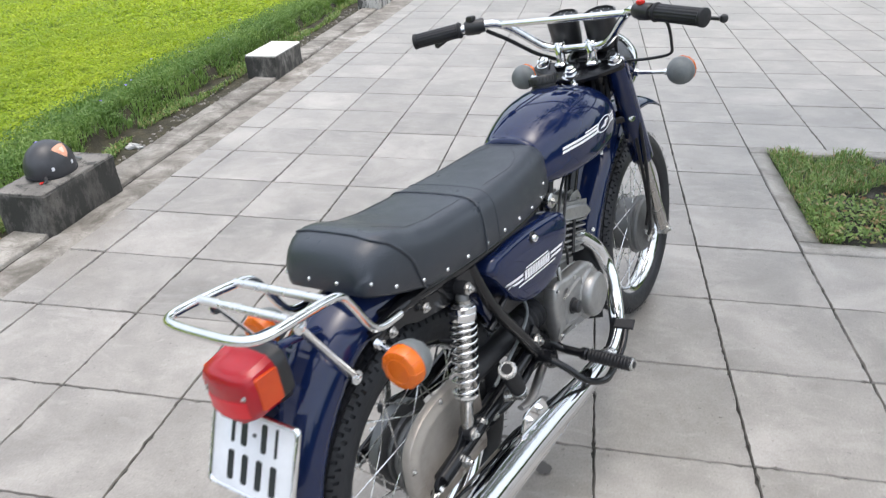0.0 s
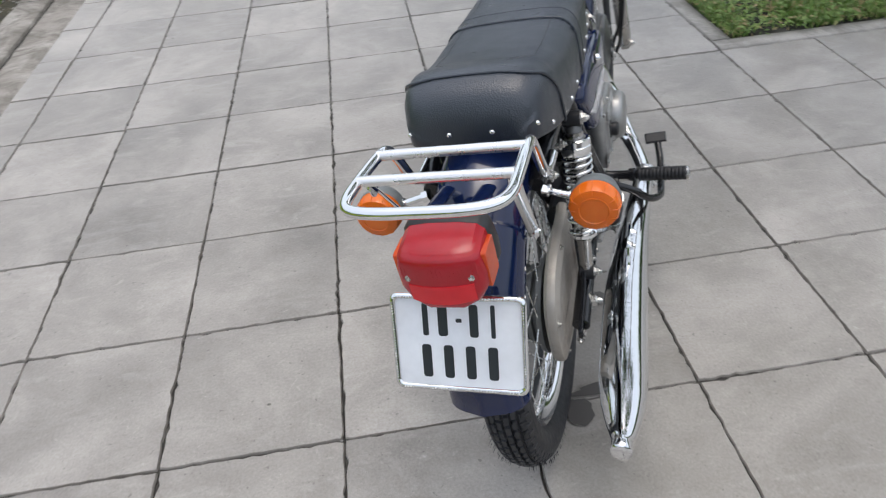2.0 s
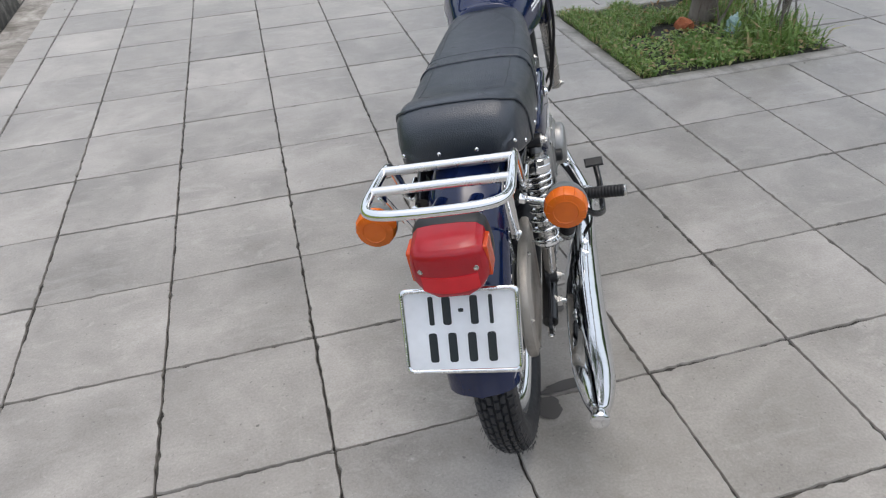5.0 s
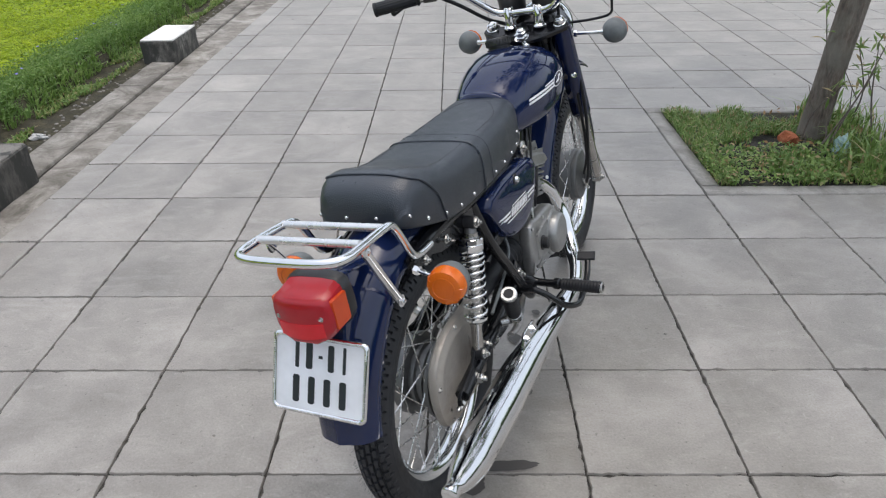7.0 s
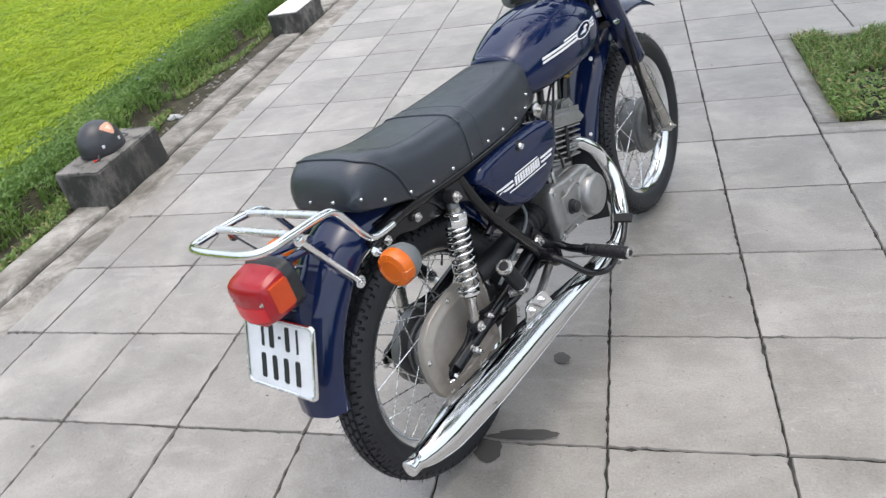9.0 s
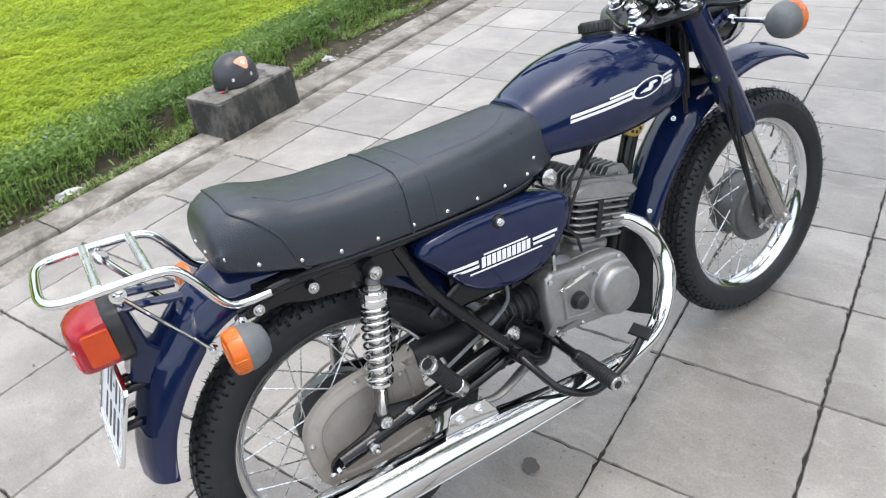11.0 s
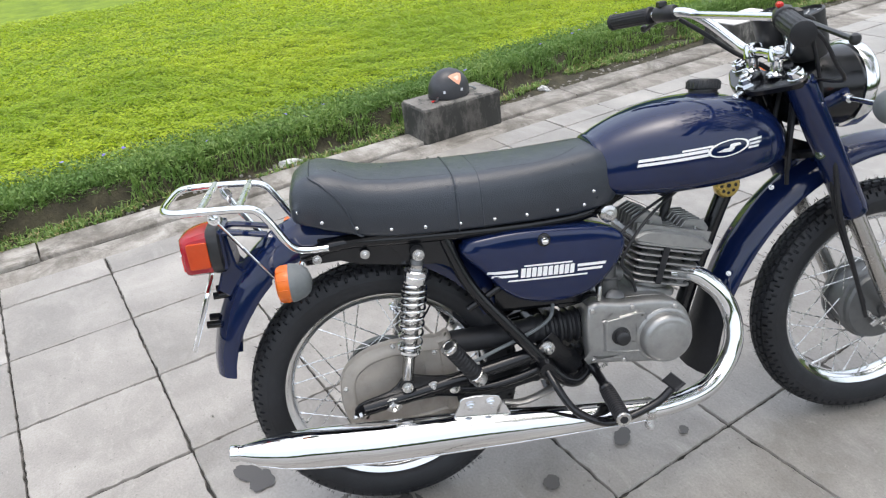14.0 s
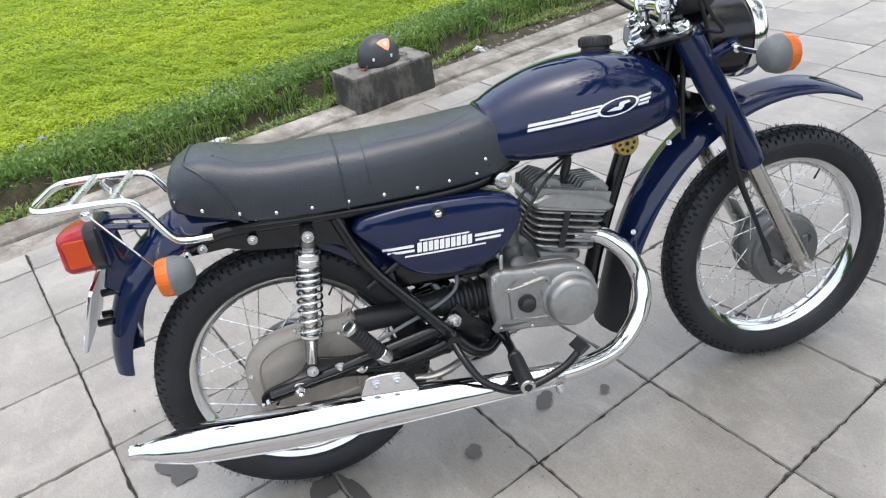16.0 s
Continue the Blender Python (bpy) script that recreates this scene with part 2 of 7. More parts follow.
def lens(name, colour, dark):
    m = mat(name, colour, 0.27, Coat_Weight=0.1, Coat_Roughness=0.05, Subsurface_Weight=0.2, Subsurface_Scale=0.006)
    n = Net(m)
    p = n.co()
    n.put(n.b, "Subsurface Radius", (1.0, 0.35, 0.1))
    w = n.n.new("ShaderNodeTexWave")
    w.bands_direction = "Z"
    n.put(w, "Vector", p)
    n.put(w, "Scale", 95.0)
    n.colour(n.mix(n.math("MULTIPLY", n.noise(p, 25, 4, 0.6), 0.8), colour, dark))
    n.bump(w.outputs["Fac"], 0.07, 0.0012)
    return m


RED_LENS = lens("red_lamp_plastic", (0.44, 0.009, 0.02), (0.27, 0.004, 0.01))
BRIGHT_LENS = lens("bright_red_lamp_plastic", (0.72, 0.016, 0.03), (0.5, 0.008, 0.014))
ORANGE_LENS = lens("orange_lamp_plastic", (0.78, 0.175, 0.008), (0.52, 0.08, 0.003))
REFLEX = lens("orange_red_reflector", (0.66, 0.085, 0.012), (0.45, 0.035, 0.006))
WHITE = mat("white_decal", (0.88, 0.88, 0.88), 0.35)
PLATE_WHITE = painted("white_plate_enamel", (0.74, 0.76, 0.8), 0.35, 0.2)
BLACK_INK = mat("black_plate_enamel", (0.02, 0.025, 0.03), 0.4)
THREAD = mat("grey_thread", (0.06, 0.06, 0.065), 0.8)
GLASS = mat("lamp_glass", (0.9, 0.92, 0.93), 0.05, Transmission_Weight=0.9)
SHELL = rubber("matt_black_helmet", (0.035, 0.037, 0.042), 0.36, 160, 0.08)
STICKER = mat("orange_sticker", (0.76, 0.38, 0.25), 0.5)
STICKER_PALE = mat("pale_sticker", (0.75, 0.62, 0.5), 0.5)
RED_PAINT = mat("red_switch_plastic", (0.6, 0.02, 0.015), 0.4)
BRICK = earth("broken_brick", (0.28, 0.08, 0.035), (0.48, 0.15, 0.065), (0.6, 0.27, 0.15), 30)
BAG = mat("crumpled_plastic", (0.5, 0.5, 0.49), 0.35)
SCRAP = mat("pale_blue_plastic_scrap", (0.4, 0.55, 0.55), 0.45)
WET = mat("wet_stain", (0.075, 0.07, 0.066), 0.42)
OIL = mat("oil_stain", (0.085, 0.08, 0.074), 0.5)
STONE = earth("pebble", (0.18, 0.17, 0.15), (0.3, 0.28, 0.26), (0.45, 0.43, 0.4), 25)


# ---- mesh helpers ----
V = Vector


def link(name, mesh, material, parent=None, label=""):
    ob = new(name, mesh)
    if not mesh.materials:
        mesh.materials.append(material)
    if parent is not None:
        ob.parent = parent
    if label:
        tagged(ob, label)
    return ob


def finish(bm, name, sharp=38.0, closed=True):
    if closed:
        bmesh.ops.recalc_face_normals(bm, faces=bm.faces)
    limit = radians(sharp)
    for fc in bm.faces:
        fc.smooth = True
    for e in bm.edges:
        if len(e.link_faces) == 2:
            e.smooth = e.calc_face_angle(0.0) < limit
    mesh = bpy.data.meshes.new(name)
    bm.to_mesh(mesh)
    bm.free()
    return mesh


def part(name, bm, material, parent, label="", sharp=38.0):
    return link(name, finish(bm, name, sharp), material, parent, label)


def rings(bm, loops, cap=True, close=True):
    """Skin between loops of equal length; cap closes the two ends."""
    made = [[bm.verts.new(p) for p in loop] for loop in loops]
    for a, b in zip(made, made[1:]):
        for i in range(len(a) if close else len(a) - 1):
            k = (i + 1) % len(a)
            bm.faces.new((a[i], a[k], b[k], b[i]))
    if cap:
        bm.faces.new(list(reversed(made[0])))
        bm.faces.new(made[-1])
    return made


def curve(points, steps=6):
    """Catmull-Rom through the points."""
    pts = [V(p) for p in points]
    if steps < 2 or len(pts) < 3:
        return pts
    ext = [pts[0] * 2 - pts[1], *pts, pts[-1] * 2 - pts[-2]]
    out = []
    for a, b, c, d in zip(ext, ext[1:], ext[2:], ext[3:]):
        for k in range(steps):
            t = k / steps
            out.append(0.5 * (2 * b + (c - a) * t + (2 * a - 5 * b + 4 * c - d) * t * t + (3 * b - a - 3 * c + d) * t**3))
    return out + [pts[-1]]


def tube(bm, points, radius, n=12, steps=6, flat=1.0, up=None):
    """A round (or flattened) bar along a curve; radius may be a list over the given points."""
    pts = curve(points, steps)
    m = len(pts)
    if isinstance(radius, (list, tuple)):
        rad = np.interp(np.linspace(0, 1, m), np.linspace(0, 1, len(radius)), radius)
    else:
        rad = [radius] * m
    t0 = (pts[1] - pts[0]).normalized()
    side = V(up) if up else (V((0, 0, 1)) if abs(t0.z) < 0.9 else V((0, 1, 0)))
    loops = []
    for i, p in enumerate(pts):
        t = (pts[min(i + 1, m - 1)] - pts[max(i - 1, 0)]).normalized()
        side = (side - t * side.dot(t)).normalized()
        b = t.cross(side)
        loops.append([p + (side * math.cos(a) * flat + b * math.sin(a)) * rad[i] for a in (2 * math.pi * k / n for k in range(n))])
    rings(bm, loops)


def along(p0, p1):
    """A pose at p0 whose z axis points to p1."""
    z = (V(p1) - V(p0)).normalized()
    q = V((0, 0, 1)).rotation_difference(z)
    return Matrix.Translation(p0) @ q.to_matrix().to_4x4()


SIDE = Matrix(((0, 0, 1, 0), (1, 0, 0, 0), (0, 1, 0, 0), (0, 0, 0, 1)))  # (a, b, c) becomes (c, a, b)


def lathe(bm, profile, m=Matrix(), n=28, closed=False):
    """Turn (radius, height) pairs round the z axis of the pose m."""
    loops = [[m @ V((r * math.cos(a), r * math.sin(a), h)) for a in (2 * math.pi * k / n for k in range(n))] for r, h in profile]
    if closed:
        loops.append(loops[0])
    made = rings(bm, loops, cap=not closed)
    if closed:
        bmesh.ops.remove_doubles(bm, verts=made[0] + made[-1], dist=1e-7)


def inset(poly, d):
    """The polygon (counter-clockwise) shrunk by d."""
    out = []
    k = len(poly)
    for i in range(k):
        a, b, c = V(poly[i - 1]), V(poly[i]), V(poly[(i + 1) % k])
        u, v = (b - a).normalized(), (c - b).normalized()
        nrm = V((-u.y - v.y, u.x + v.x))
        nrm = nrm.normalized() if nrm.length > 1e-6 else V((-u.y, u.x))
        cosine = max(0.4, nrm.dot(V((-u.y, u.x))))
        out.append(b + nrm * d / cosine)
    return out


def area2(poly):
    return sum(poly[i - 1][0] * poly[i][1] - poly[i][0] * poly[i - 1][1] for i in range(len(poly)))


def prism(bm, poly, z0, z1, m=Matrix(), ch=0.002):
    """An extruded polygon with chamfered rims."""
    poly = [V((p[0], p[1])) for p in poly]
    if area2(poly) < 0:
        poly.reverse()
    small = inset(poly, ch)
    rings(bm, [[m @ V((p.x, p.y, z)) for p in ring] for ring, z in ((small, z0), (poly, z0 + ch), (poly, z1 - ch), (small, z1))])


def dome(bm, poly, levels, m=Matrix()):
    """Stacked shrinking copies of a polygon: (inset, height) pairs."""
    poly = [V((p[0], p[1])) for p in poly]
    if area2(poly) < 0:
        poly.reverse()
    rings(bm, [[m @ V((p.x, p.y, z)) for p in inset(poly, d)] for d, z in levels])


def rrect(w, h, r, n=4, cx=0.0, cy=0.0):
    out = []
    for qx, qy, a0 in ((1, 1, 0), (-1, 1, 90), (-1, -1, 180), (1, -1, 270)):
        for k in range(n + 1):
            a = radians(a0 + 90 * k / n)
            out.append((cx + qx * (w / 2 - r) + r * math.cos(a), cy + qy * (h / 2 - r) + r * math.sin(a)))
    return out


def smooth_loop(points, steps=5):
    """A closed Catmull-Rom loop of 2D points."""
    k, out = len(points), []
    for i in range(k):
        a, b, c, d = (V(points[(i + j) % k]) for j in (-1, 0, 1, 2))
        for s in range(steps):
            t = s / steps
            out.append(0.5 * (2 * b + (c - a) * t + (2 * a - 5 * b + 4 * c - d) * t * t + (3 * b - a - 3 * c + d) * t**3))
    return out


def box(bm, size, m=Matrix(), ch=0.002):
    sx, sy, sz = size
    prism(bm, [(-sx / 2, -sy / 2), (sx / 2, -sy / 2), (sx / 2, sy / 2), (-sx / 2, sy / 2)], -sz / 2, sz / 2, m, ch)


def bolt(bm, p, direction, r=0.008, h=0.006, washer=True):
    m = along(p, V(p) + V(direction))
    if washer:
        lathe(bm, [(r * 1.45, 0), (r * 1.45, h * 0.3)], m, 14)
    lathe(bm, [(r, h * 0.3), (r, h * 0.9), (r * 0.85, h)], m, 6)
    lathe(bm, [(r * 0.5, h), (r * 0.5, h * 1.5), (r * 0.4, h * 1.6)], m, 8)


def soup(name, verts, faces, material, parent=None):
    mesh = bpy.data.meshes.new(name)
    mesh.from_pydata(verts, [], faces)
    mesh.update()
    return link(name, mesh, material, parent)


def flat_quads(name, quads, material, smooth=False):
    """A mesh of loose quads from an array (n, 4, 3)."""
    q = np.asarray(quads, dtype=np.float32)
    n = len(q)
    mesh = bpy.data.meshes.new(name)
    mesh.vertices.add(n * 4)
    mesh.vertices.foreach_set("co", q.reshape(-1))
    mesh.loops.add(n * 4)
    mesh.loops.foreach_set("vertex_index", np.arange(n * 4, dtype=np.int32))
    mesh.polygons.add(n)
    mesh.polygons.foreach_set("loop_start", np.arange(n, dtype=np.int32) * 4)
    mesh.update(calc_edges=True)
    return link(name, mesh, material)


# ---- the large structure: ground, kerb, lawn ----
TS = 0.4  # side of a paving slab
EDGE = -1.37  # where the paving ends at the kerb


def drift(y):
    """How far the kerb swings away from the paving's lines."""
    return -0.02 * max(0.0, y - 1.5)


def sheet(name, x0, x1, y0, y1, z, material, label, step=None, rough=0.0, fn=None, bend=False):
    nx = max(1, int((x1 - x0) / step)) if step else 1
    ny = max(1, int((y1 - y0) / step)) if step else 1
    vs, fs = [], []
    for j in range(ny + 1):
        for i in range(nx + 1):
            x, y = x0 + (x1 - x0) * i / nx, y0 + (y1 - y0) * j / ny
            h = fn(x, y) if fn else z
            if bend:
                x += drift(y)
            vs.append((x, y, h + (rough * noise.noise(V((x * 4, y * 4, 1.7))) if rough else 0)))
    for j in range(ny):
        for i in range(nx):
            a = j * (nx + 1) + i
            fs.append((a, a + 1, a + nx + 2, a + nx + 1))
    ob = soup(name, vs, fs, material)
    ob.data.polygons.foreach_set("use_smooth", [True] * len(fs))
    return tagged(ob, label, kind="structure")


ground = sheet("ground", -400, 400, -400, 400, -0.007, JOINT, "dark dirt bed under the paving slabs")


def gutter(y):
    """How much nearer the plants grow to the kerb on the near stretch."""
    return 0.07 * min(1.0, max(0.0, (1.7 - y) / 1.2)) - 0.1 * min(1.0, max(0.0, (y - 1.7) / 0.8))


def lawn_height(x, y):
    d = -x - 1.83 + drift(y) + gutter(y)
    base = 0.1 * min(1.0, max(0.0, (d - 0.07) / 0.07)) + 0.045 * min(1.0, max(0.0, (d - 0.14) / 0.3)) - 0.006
    return base - 0.015 * min(1.0, max(0.0, (d - 0.3) / 0.1)) + 0.012 * noise.noise(V((x * 6, y * 6, 3))) * min(1, max(0, d * 3))


lawn = sheet("lawn_ground", -9.0, -2.2, -6.0, 13.0, 0.0, TURF, "low mound of turf soil behind the kerb", 0.12, 0, lambda x, y: lawn_height(x + drift(y), y), True)
lawn_far = sheet("lawn_ground_far", -60, -8.95, -60, 60, 0.10, TURF, "far stretch of green lawn")
soil = sheet("soil_strip", -2.38, -1.64, -6.0, 13.0, 0.0, SOIL, "damp soil gutter between kerb and plants", 0.03, 0.0,
             lambda x, y: lawn_height(x + drift(y), y) + 0.006 + 0.012 * noise.noise(V((x * 9, y * 9, 5))), True)


# kerb: worn cast lengths with open joints, and a rough strip of mortar along the paving
def kerb_piece(y0, y1, seed):
    bm = bmesh.new()
    r = random.Random(seed)
    n = max(3, int((y1 - y0) / 0.025))
    loops = []
    for k in range(n + 1):
        y = y0 + (y1 - y0) * k / n
        a = 0.005 * noise.noise(V((y * 7, seed, 0))) + 0.006 * min(0.0, noise.noise(V((y * 21, seed, 4))) + 0.1)
        b = 0.006 * noise.noise(V((y * 6, seed, 9)))
        h = 0.013 + 0.0015 * noise.noise(V((y * 3, seed, 2)))
        x0, x1 = -1.535 + a + drift(y), -1.715 + b + drift(y)
        loops.append([V(p) for p in ((x0, y, -0.05), (x0, y, h - 0.006), (x0 - 0.006, y, h), (x1 + 0.008, y, h + 0.002), (x1, y, h - 0.007), (x1, y, -0.05))])
    rings(bm, loops)
    return bm


kerb = tagged(new("kerb"), "weathered grey concrete kerb with cracked joints", kind="structure")
ky, ki = -6.0, 0
krand = random.Random(4)
while ky < 12.5:
    ln = krand.uniform(0.85, 1.05)
    part("kerb_stone", kerb_piece(ky + 0.004, ky + ln - 0.004, ki), KERB, kerb, sharp=50)
    ky += ln
    ki += 1

bm = bmesh.new()
loops = []
for k in range(371):
    y = -6.0 + 18.5 * k / 370
    a = 0.012 * noise.noise(V((y * 5, 3, 0))) + 0.008 * noise.noise(V((y * 19, 3, 4)))
    h = 0.002 + 0.003 * noise.noise(V((y * 8, 1, 2)))
    g = 0.001 + 0.004 * noise.noise(V((y * 12, 6, 2)))
    loops.append([V(p) for p in ((EDGE + 0.004, y, -0.03), (EDGE + 0.002 + a * 0.5, y, -0.004), (EDGE - 0.03 + a, y, h), (EDGE - 0.1 + a + drift(y) * 0.5, y, g), (-1.514 + drift(y) + a * 0.6, y, h - 0.001), (-1.522 + drift(y) + a * 0.6, y, -0.03))])
rings(bm, loops)
mortar = tagged(part("mortar_strip", bm, KERB, None, sharp=60), "rough mortar strip between paving and kerb", kind="structure")


# ---- planting plots in the paving ----
def plot_edging(x0, y0, side):
    thing = tagged(new("plot_edging"), "thin worn concrete edging round a square planting plot", "edging", "plot edgings", kind="structure")
    w = 0.092
    for (ax, ay), (bx, by) in (((x0, y0), (x0 + side, y0 + w)), ((x0, y0 + side - w), (x0 + side, y0 + side)), ((x0, y0 + w), (x0 + w, y0 + side - w)), ((x0 + side - w, y0 + w), (x0 + side, y0 + side - w))):
        b = bmesh.new()
        n = 14
        lx, ly = bx - ax, by - ay
        loops = []
        for k in range(n + 1):
            t = k / n
            j1, j2 = (0.006 * noise.noise(V((ax + t * 9, ay, q))) for q in (1, 5))
            hh = 0.004 + 0.003 * noise.noise(V((t * 6, ax, ay)))
            if lx > ly:
                x = ax + 0.003 + (lx - 0.006) * t
                loops.append([V(p) for p in ((x, ay + 0.003, -0.06), (x, ay + 0.003 + abs(j1), hh - 0.004), (x, ay + 0.008 + abs(j1), hh), (x, by - 0.008 - abs(j2), hh), (x, by - 0.002 - abs(j2), hh - 0.006), (x, by - 0.002, -0.06))])
            else:
                y = ay + 0.003 + (ly - 0.006) * t
                loops.append([V(p) for p in ((ax + 0.003, y, -0.06), (ax + 0.003 + abs(j1), y, hh - 0.004), (ax + 0.008 + abs(j1), y, hh), (bx - 0.008 - abs(j2), y, hh), (bx - 0.002 - abs(j2), y, hh - 0.006), (bx - 0.002, y, -0.06))])
        rings(b, loops)
        part("edging_strip", b, EDGING, thing, sharp=60)
    return thing


plot_edging(1.6, 1.6, 1.2)
plot_edging(1.6, 8.0, 1.2)
for px, py in ((1.6, 1.6), (1.6, 8.0)):
    sheet("plot_soil", px + 0.08, px + 1.12, py + 0.08, py + 1.12, 0.0, SOIL, "dark soil of a square planting plot", 0.05, 0.018, lambda x, y: -0.012)


# ---- backdrop: an unseen far ring of trees, added to close the horizon in reflections ----
def tree_line():
    bm = bmesh.new()
    n = 240
    low, mid, top, back = [], [], [], []
    for k in range(n):
        a = 2 * math.pi * k / n
        h = 6.8 + 3.2 * noise.noise(V((math.cos(a) * 6, math.sin(a) * 6, 0))) + 3.2 * noise.noise(V((math.cos(a) * 25, math.sin(a) * 25, 4)))
        r = 48 + 2 * noise.noise(V((math.cos(a) * 30, math.sin(a) * 30, 8)))
        low.append(V((r * math.cos(a), r * math.sin(a), -0.5)))
        mid.append(V(((r - 1.2) * math.cos(a), (r - 1.2) * math.sin(a), h * 0.55)))
        top.append(V((r * math.cos(a), r * math.sin(a), h)))
        back.append(V(((r + 2.5) * math.cos(a), (r + 2.5) * math.sin(a), h * 0.5)))
    rings(bm, [low, mid, top, back], cap=False)
    mesh = finish(bm, "backdrop", closed=False)
    return tagged(link("backdrop", mesh, earth("far_foliage", (0.025, 0.05, 0.016), (0.055, 0.095, 0.032), (0.1, 0.15, 0.055), 1.2)), "unseen ring of dark green trees added round the square", kind="structure")


tree_line()


# ---- the motorcycle, built upright: x to its right, y ahead, z up; then leaned on its side stand ----
from mathutils.bvhtree import BVHTree

WB, WR = 1.222, 0.308  # wheelbase, wheel radius
bike = tagged(new("motorcycle"), "navy blue motorcycle with black seat, leaning on its side stand", "motorcycle")
bike.matrix_basis = Matrix.Translation((0.4682, 0.0015, 0)) @ pose(0, 0, 0, 0, 0, -22.66) @ pose(0, 0, 0, 0, -9.2, 0)


# wheels
def tyre_mesh():
    prof = curve([(-0.020, 0.230, 0), (-0.034, 0.240, 0), (-0.0415, 0.262, 0), (-0.0395, 0.282, 0), (-0.0325, 0.2945, 0), (-0.019, 0.3042, 0), (0, 0.308, 0),
                  (0.019, 0.3042, 0), (0.0325, 0.2945, 0), (0.0395, 0.282, 0), (0.0415, 0.262, 0), (0.034, 0.240, 0), (0.020, 0.230, 0)], 6)
    xs, rs = np.array([p.x for p in prof]), np.array([p.y for p in prof])
    arc = np.r_[0, np.cumsum(np.hypot(np.diff(xs), np.diff(rs)))]
    mid = arc[-1] / 2
    nv, nu = 112, 1100
    s = np.linspace(0, arc[-1], nv)
    x, r = np.interp(s, arc, xs), np.interp(s, arc, rs)
    q = s - mid
    u = np.arange(nu) / nu
    U, Q = np.meshgrid(u, q, indexing="ij")
    blocks = 78
    zig = np.abs(((U * blocks) % 1) - 0.5) * 4 - 1
    groove = np.zeros_like(U)
    for k in (-0.0265, -0.0135, 0.0, 0.0135, 0.0265):
        groove = np.maximum(groove, np.abs(Q - k - 0.0012 * zig * (1 if abs(k) < 0.02 else 0.5)) < 0.0017)
    row = np.floor((Q + 0.0265) / 0.0133)
    cross = (np.abs(((U * blocks + 0.5 * (row % 2)) % 1) - 0.5) < np.where(np.abs(Q) < 0.03, 0.11, 0.1)) & (np.abs(Q) < 0.051)
    tread = np.abs(Q) < 0.041
    depth = np.where((tread & (groove > 0)) | cross, np.where(np.abs(Q) < 0.041, 0.0052, 0.0042), 0.0)
    ridge = (np.abs(np.abs(Q) - 0.062) < 0.0012) * 0.0007
    X = np.broadcast_to(x, U.shape)
    nx = np.gradient(r) * -1
    nr = np.gradient(x)
    ln = np.hypot(nx, nr)
    nx, nr = -nx / ln * -1, nr / ln
    off = ridge - depth
    XX = X + off * nx * -1 * -1
    RR = np.broadcast_to(r, U.shape) + off * nr
    A = 2 * np.pi * U
    co = np.stack([XX, RR * np.cos(A), RR * np.sin(A)], -1).reshape(-1, 3)
    i, j = np.meshgrid(np.arange(nu), np.arange(nv - 1), indexing="ij")
    a = i * nv + j
    b = ((i + 1) % nu) * nv + j
    faces = np.stack([a, a + 1, b + 1, b], -1).reshape(-1, 4)
    verts, fs = co.tolist(), faces.tolist()
    rnd = random.Random(3)
    for k in range(620):
        a0 = rnd.uniform(0, 2 * math.pi)
        xx = rnd.choice((-1, 1)) * rnd.choice((0.036, 0.03, 0.012))
        r0 = 0.308 - 9.5 * xx * xx
        ca, sa = math.cos(a0), math.sin(a0)
        ln_ = rnd.uniform(0.005, 0.012)
        o = V((xx, r0 * ca, r0 * sa))
        out = V((xx * 9, ca, sa)).normalized()
        t1, t2 = V((0, -sa, ca)) * 0.0008, V((0.0008, 0, 0))
        tip = o + out * ln_ + V((0, -sa, ca)) * rnd.uniform(-0.003, 0.003)
        n0 = len(verts)
        verts += [tuple(o + t1), tuple(o - t1 + t2), tuple(o - t2), tuple(tip)]
        fs += [(n0, n0 + 1, n0 + 3), (n0 + 1, n0 + 2, n0 + 3), (n0 + 2, n0, n0 + 3)]
    mesh = bpy.data.meshes.new("tyre")
    mesh.from_pydata(verts, [], fs)
    mesh.update()
    bm = bmesh.new()
    bm.from_mesh(mesh)
    bpy.data.meshes.remove(mesh)
    return finish(bm, "tyre", 40)


TYRE_MESH = tyre_mesh()


def spoke_mesh(length):
    bm = bmesh.new()
    lathe(bm, [(0.0015, 0), (0.0015, length - 0.014), (0.0026, length - 0.0135), (0.0028, length)], n=7)
    return finish(bm, "spoke")


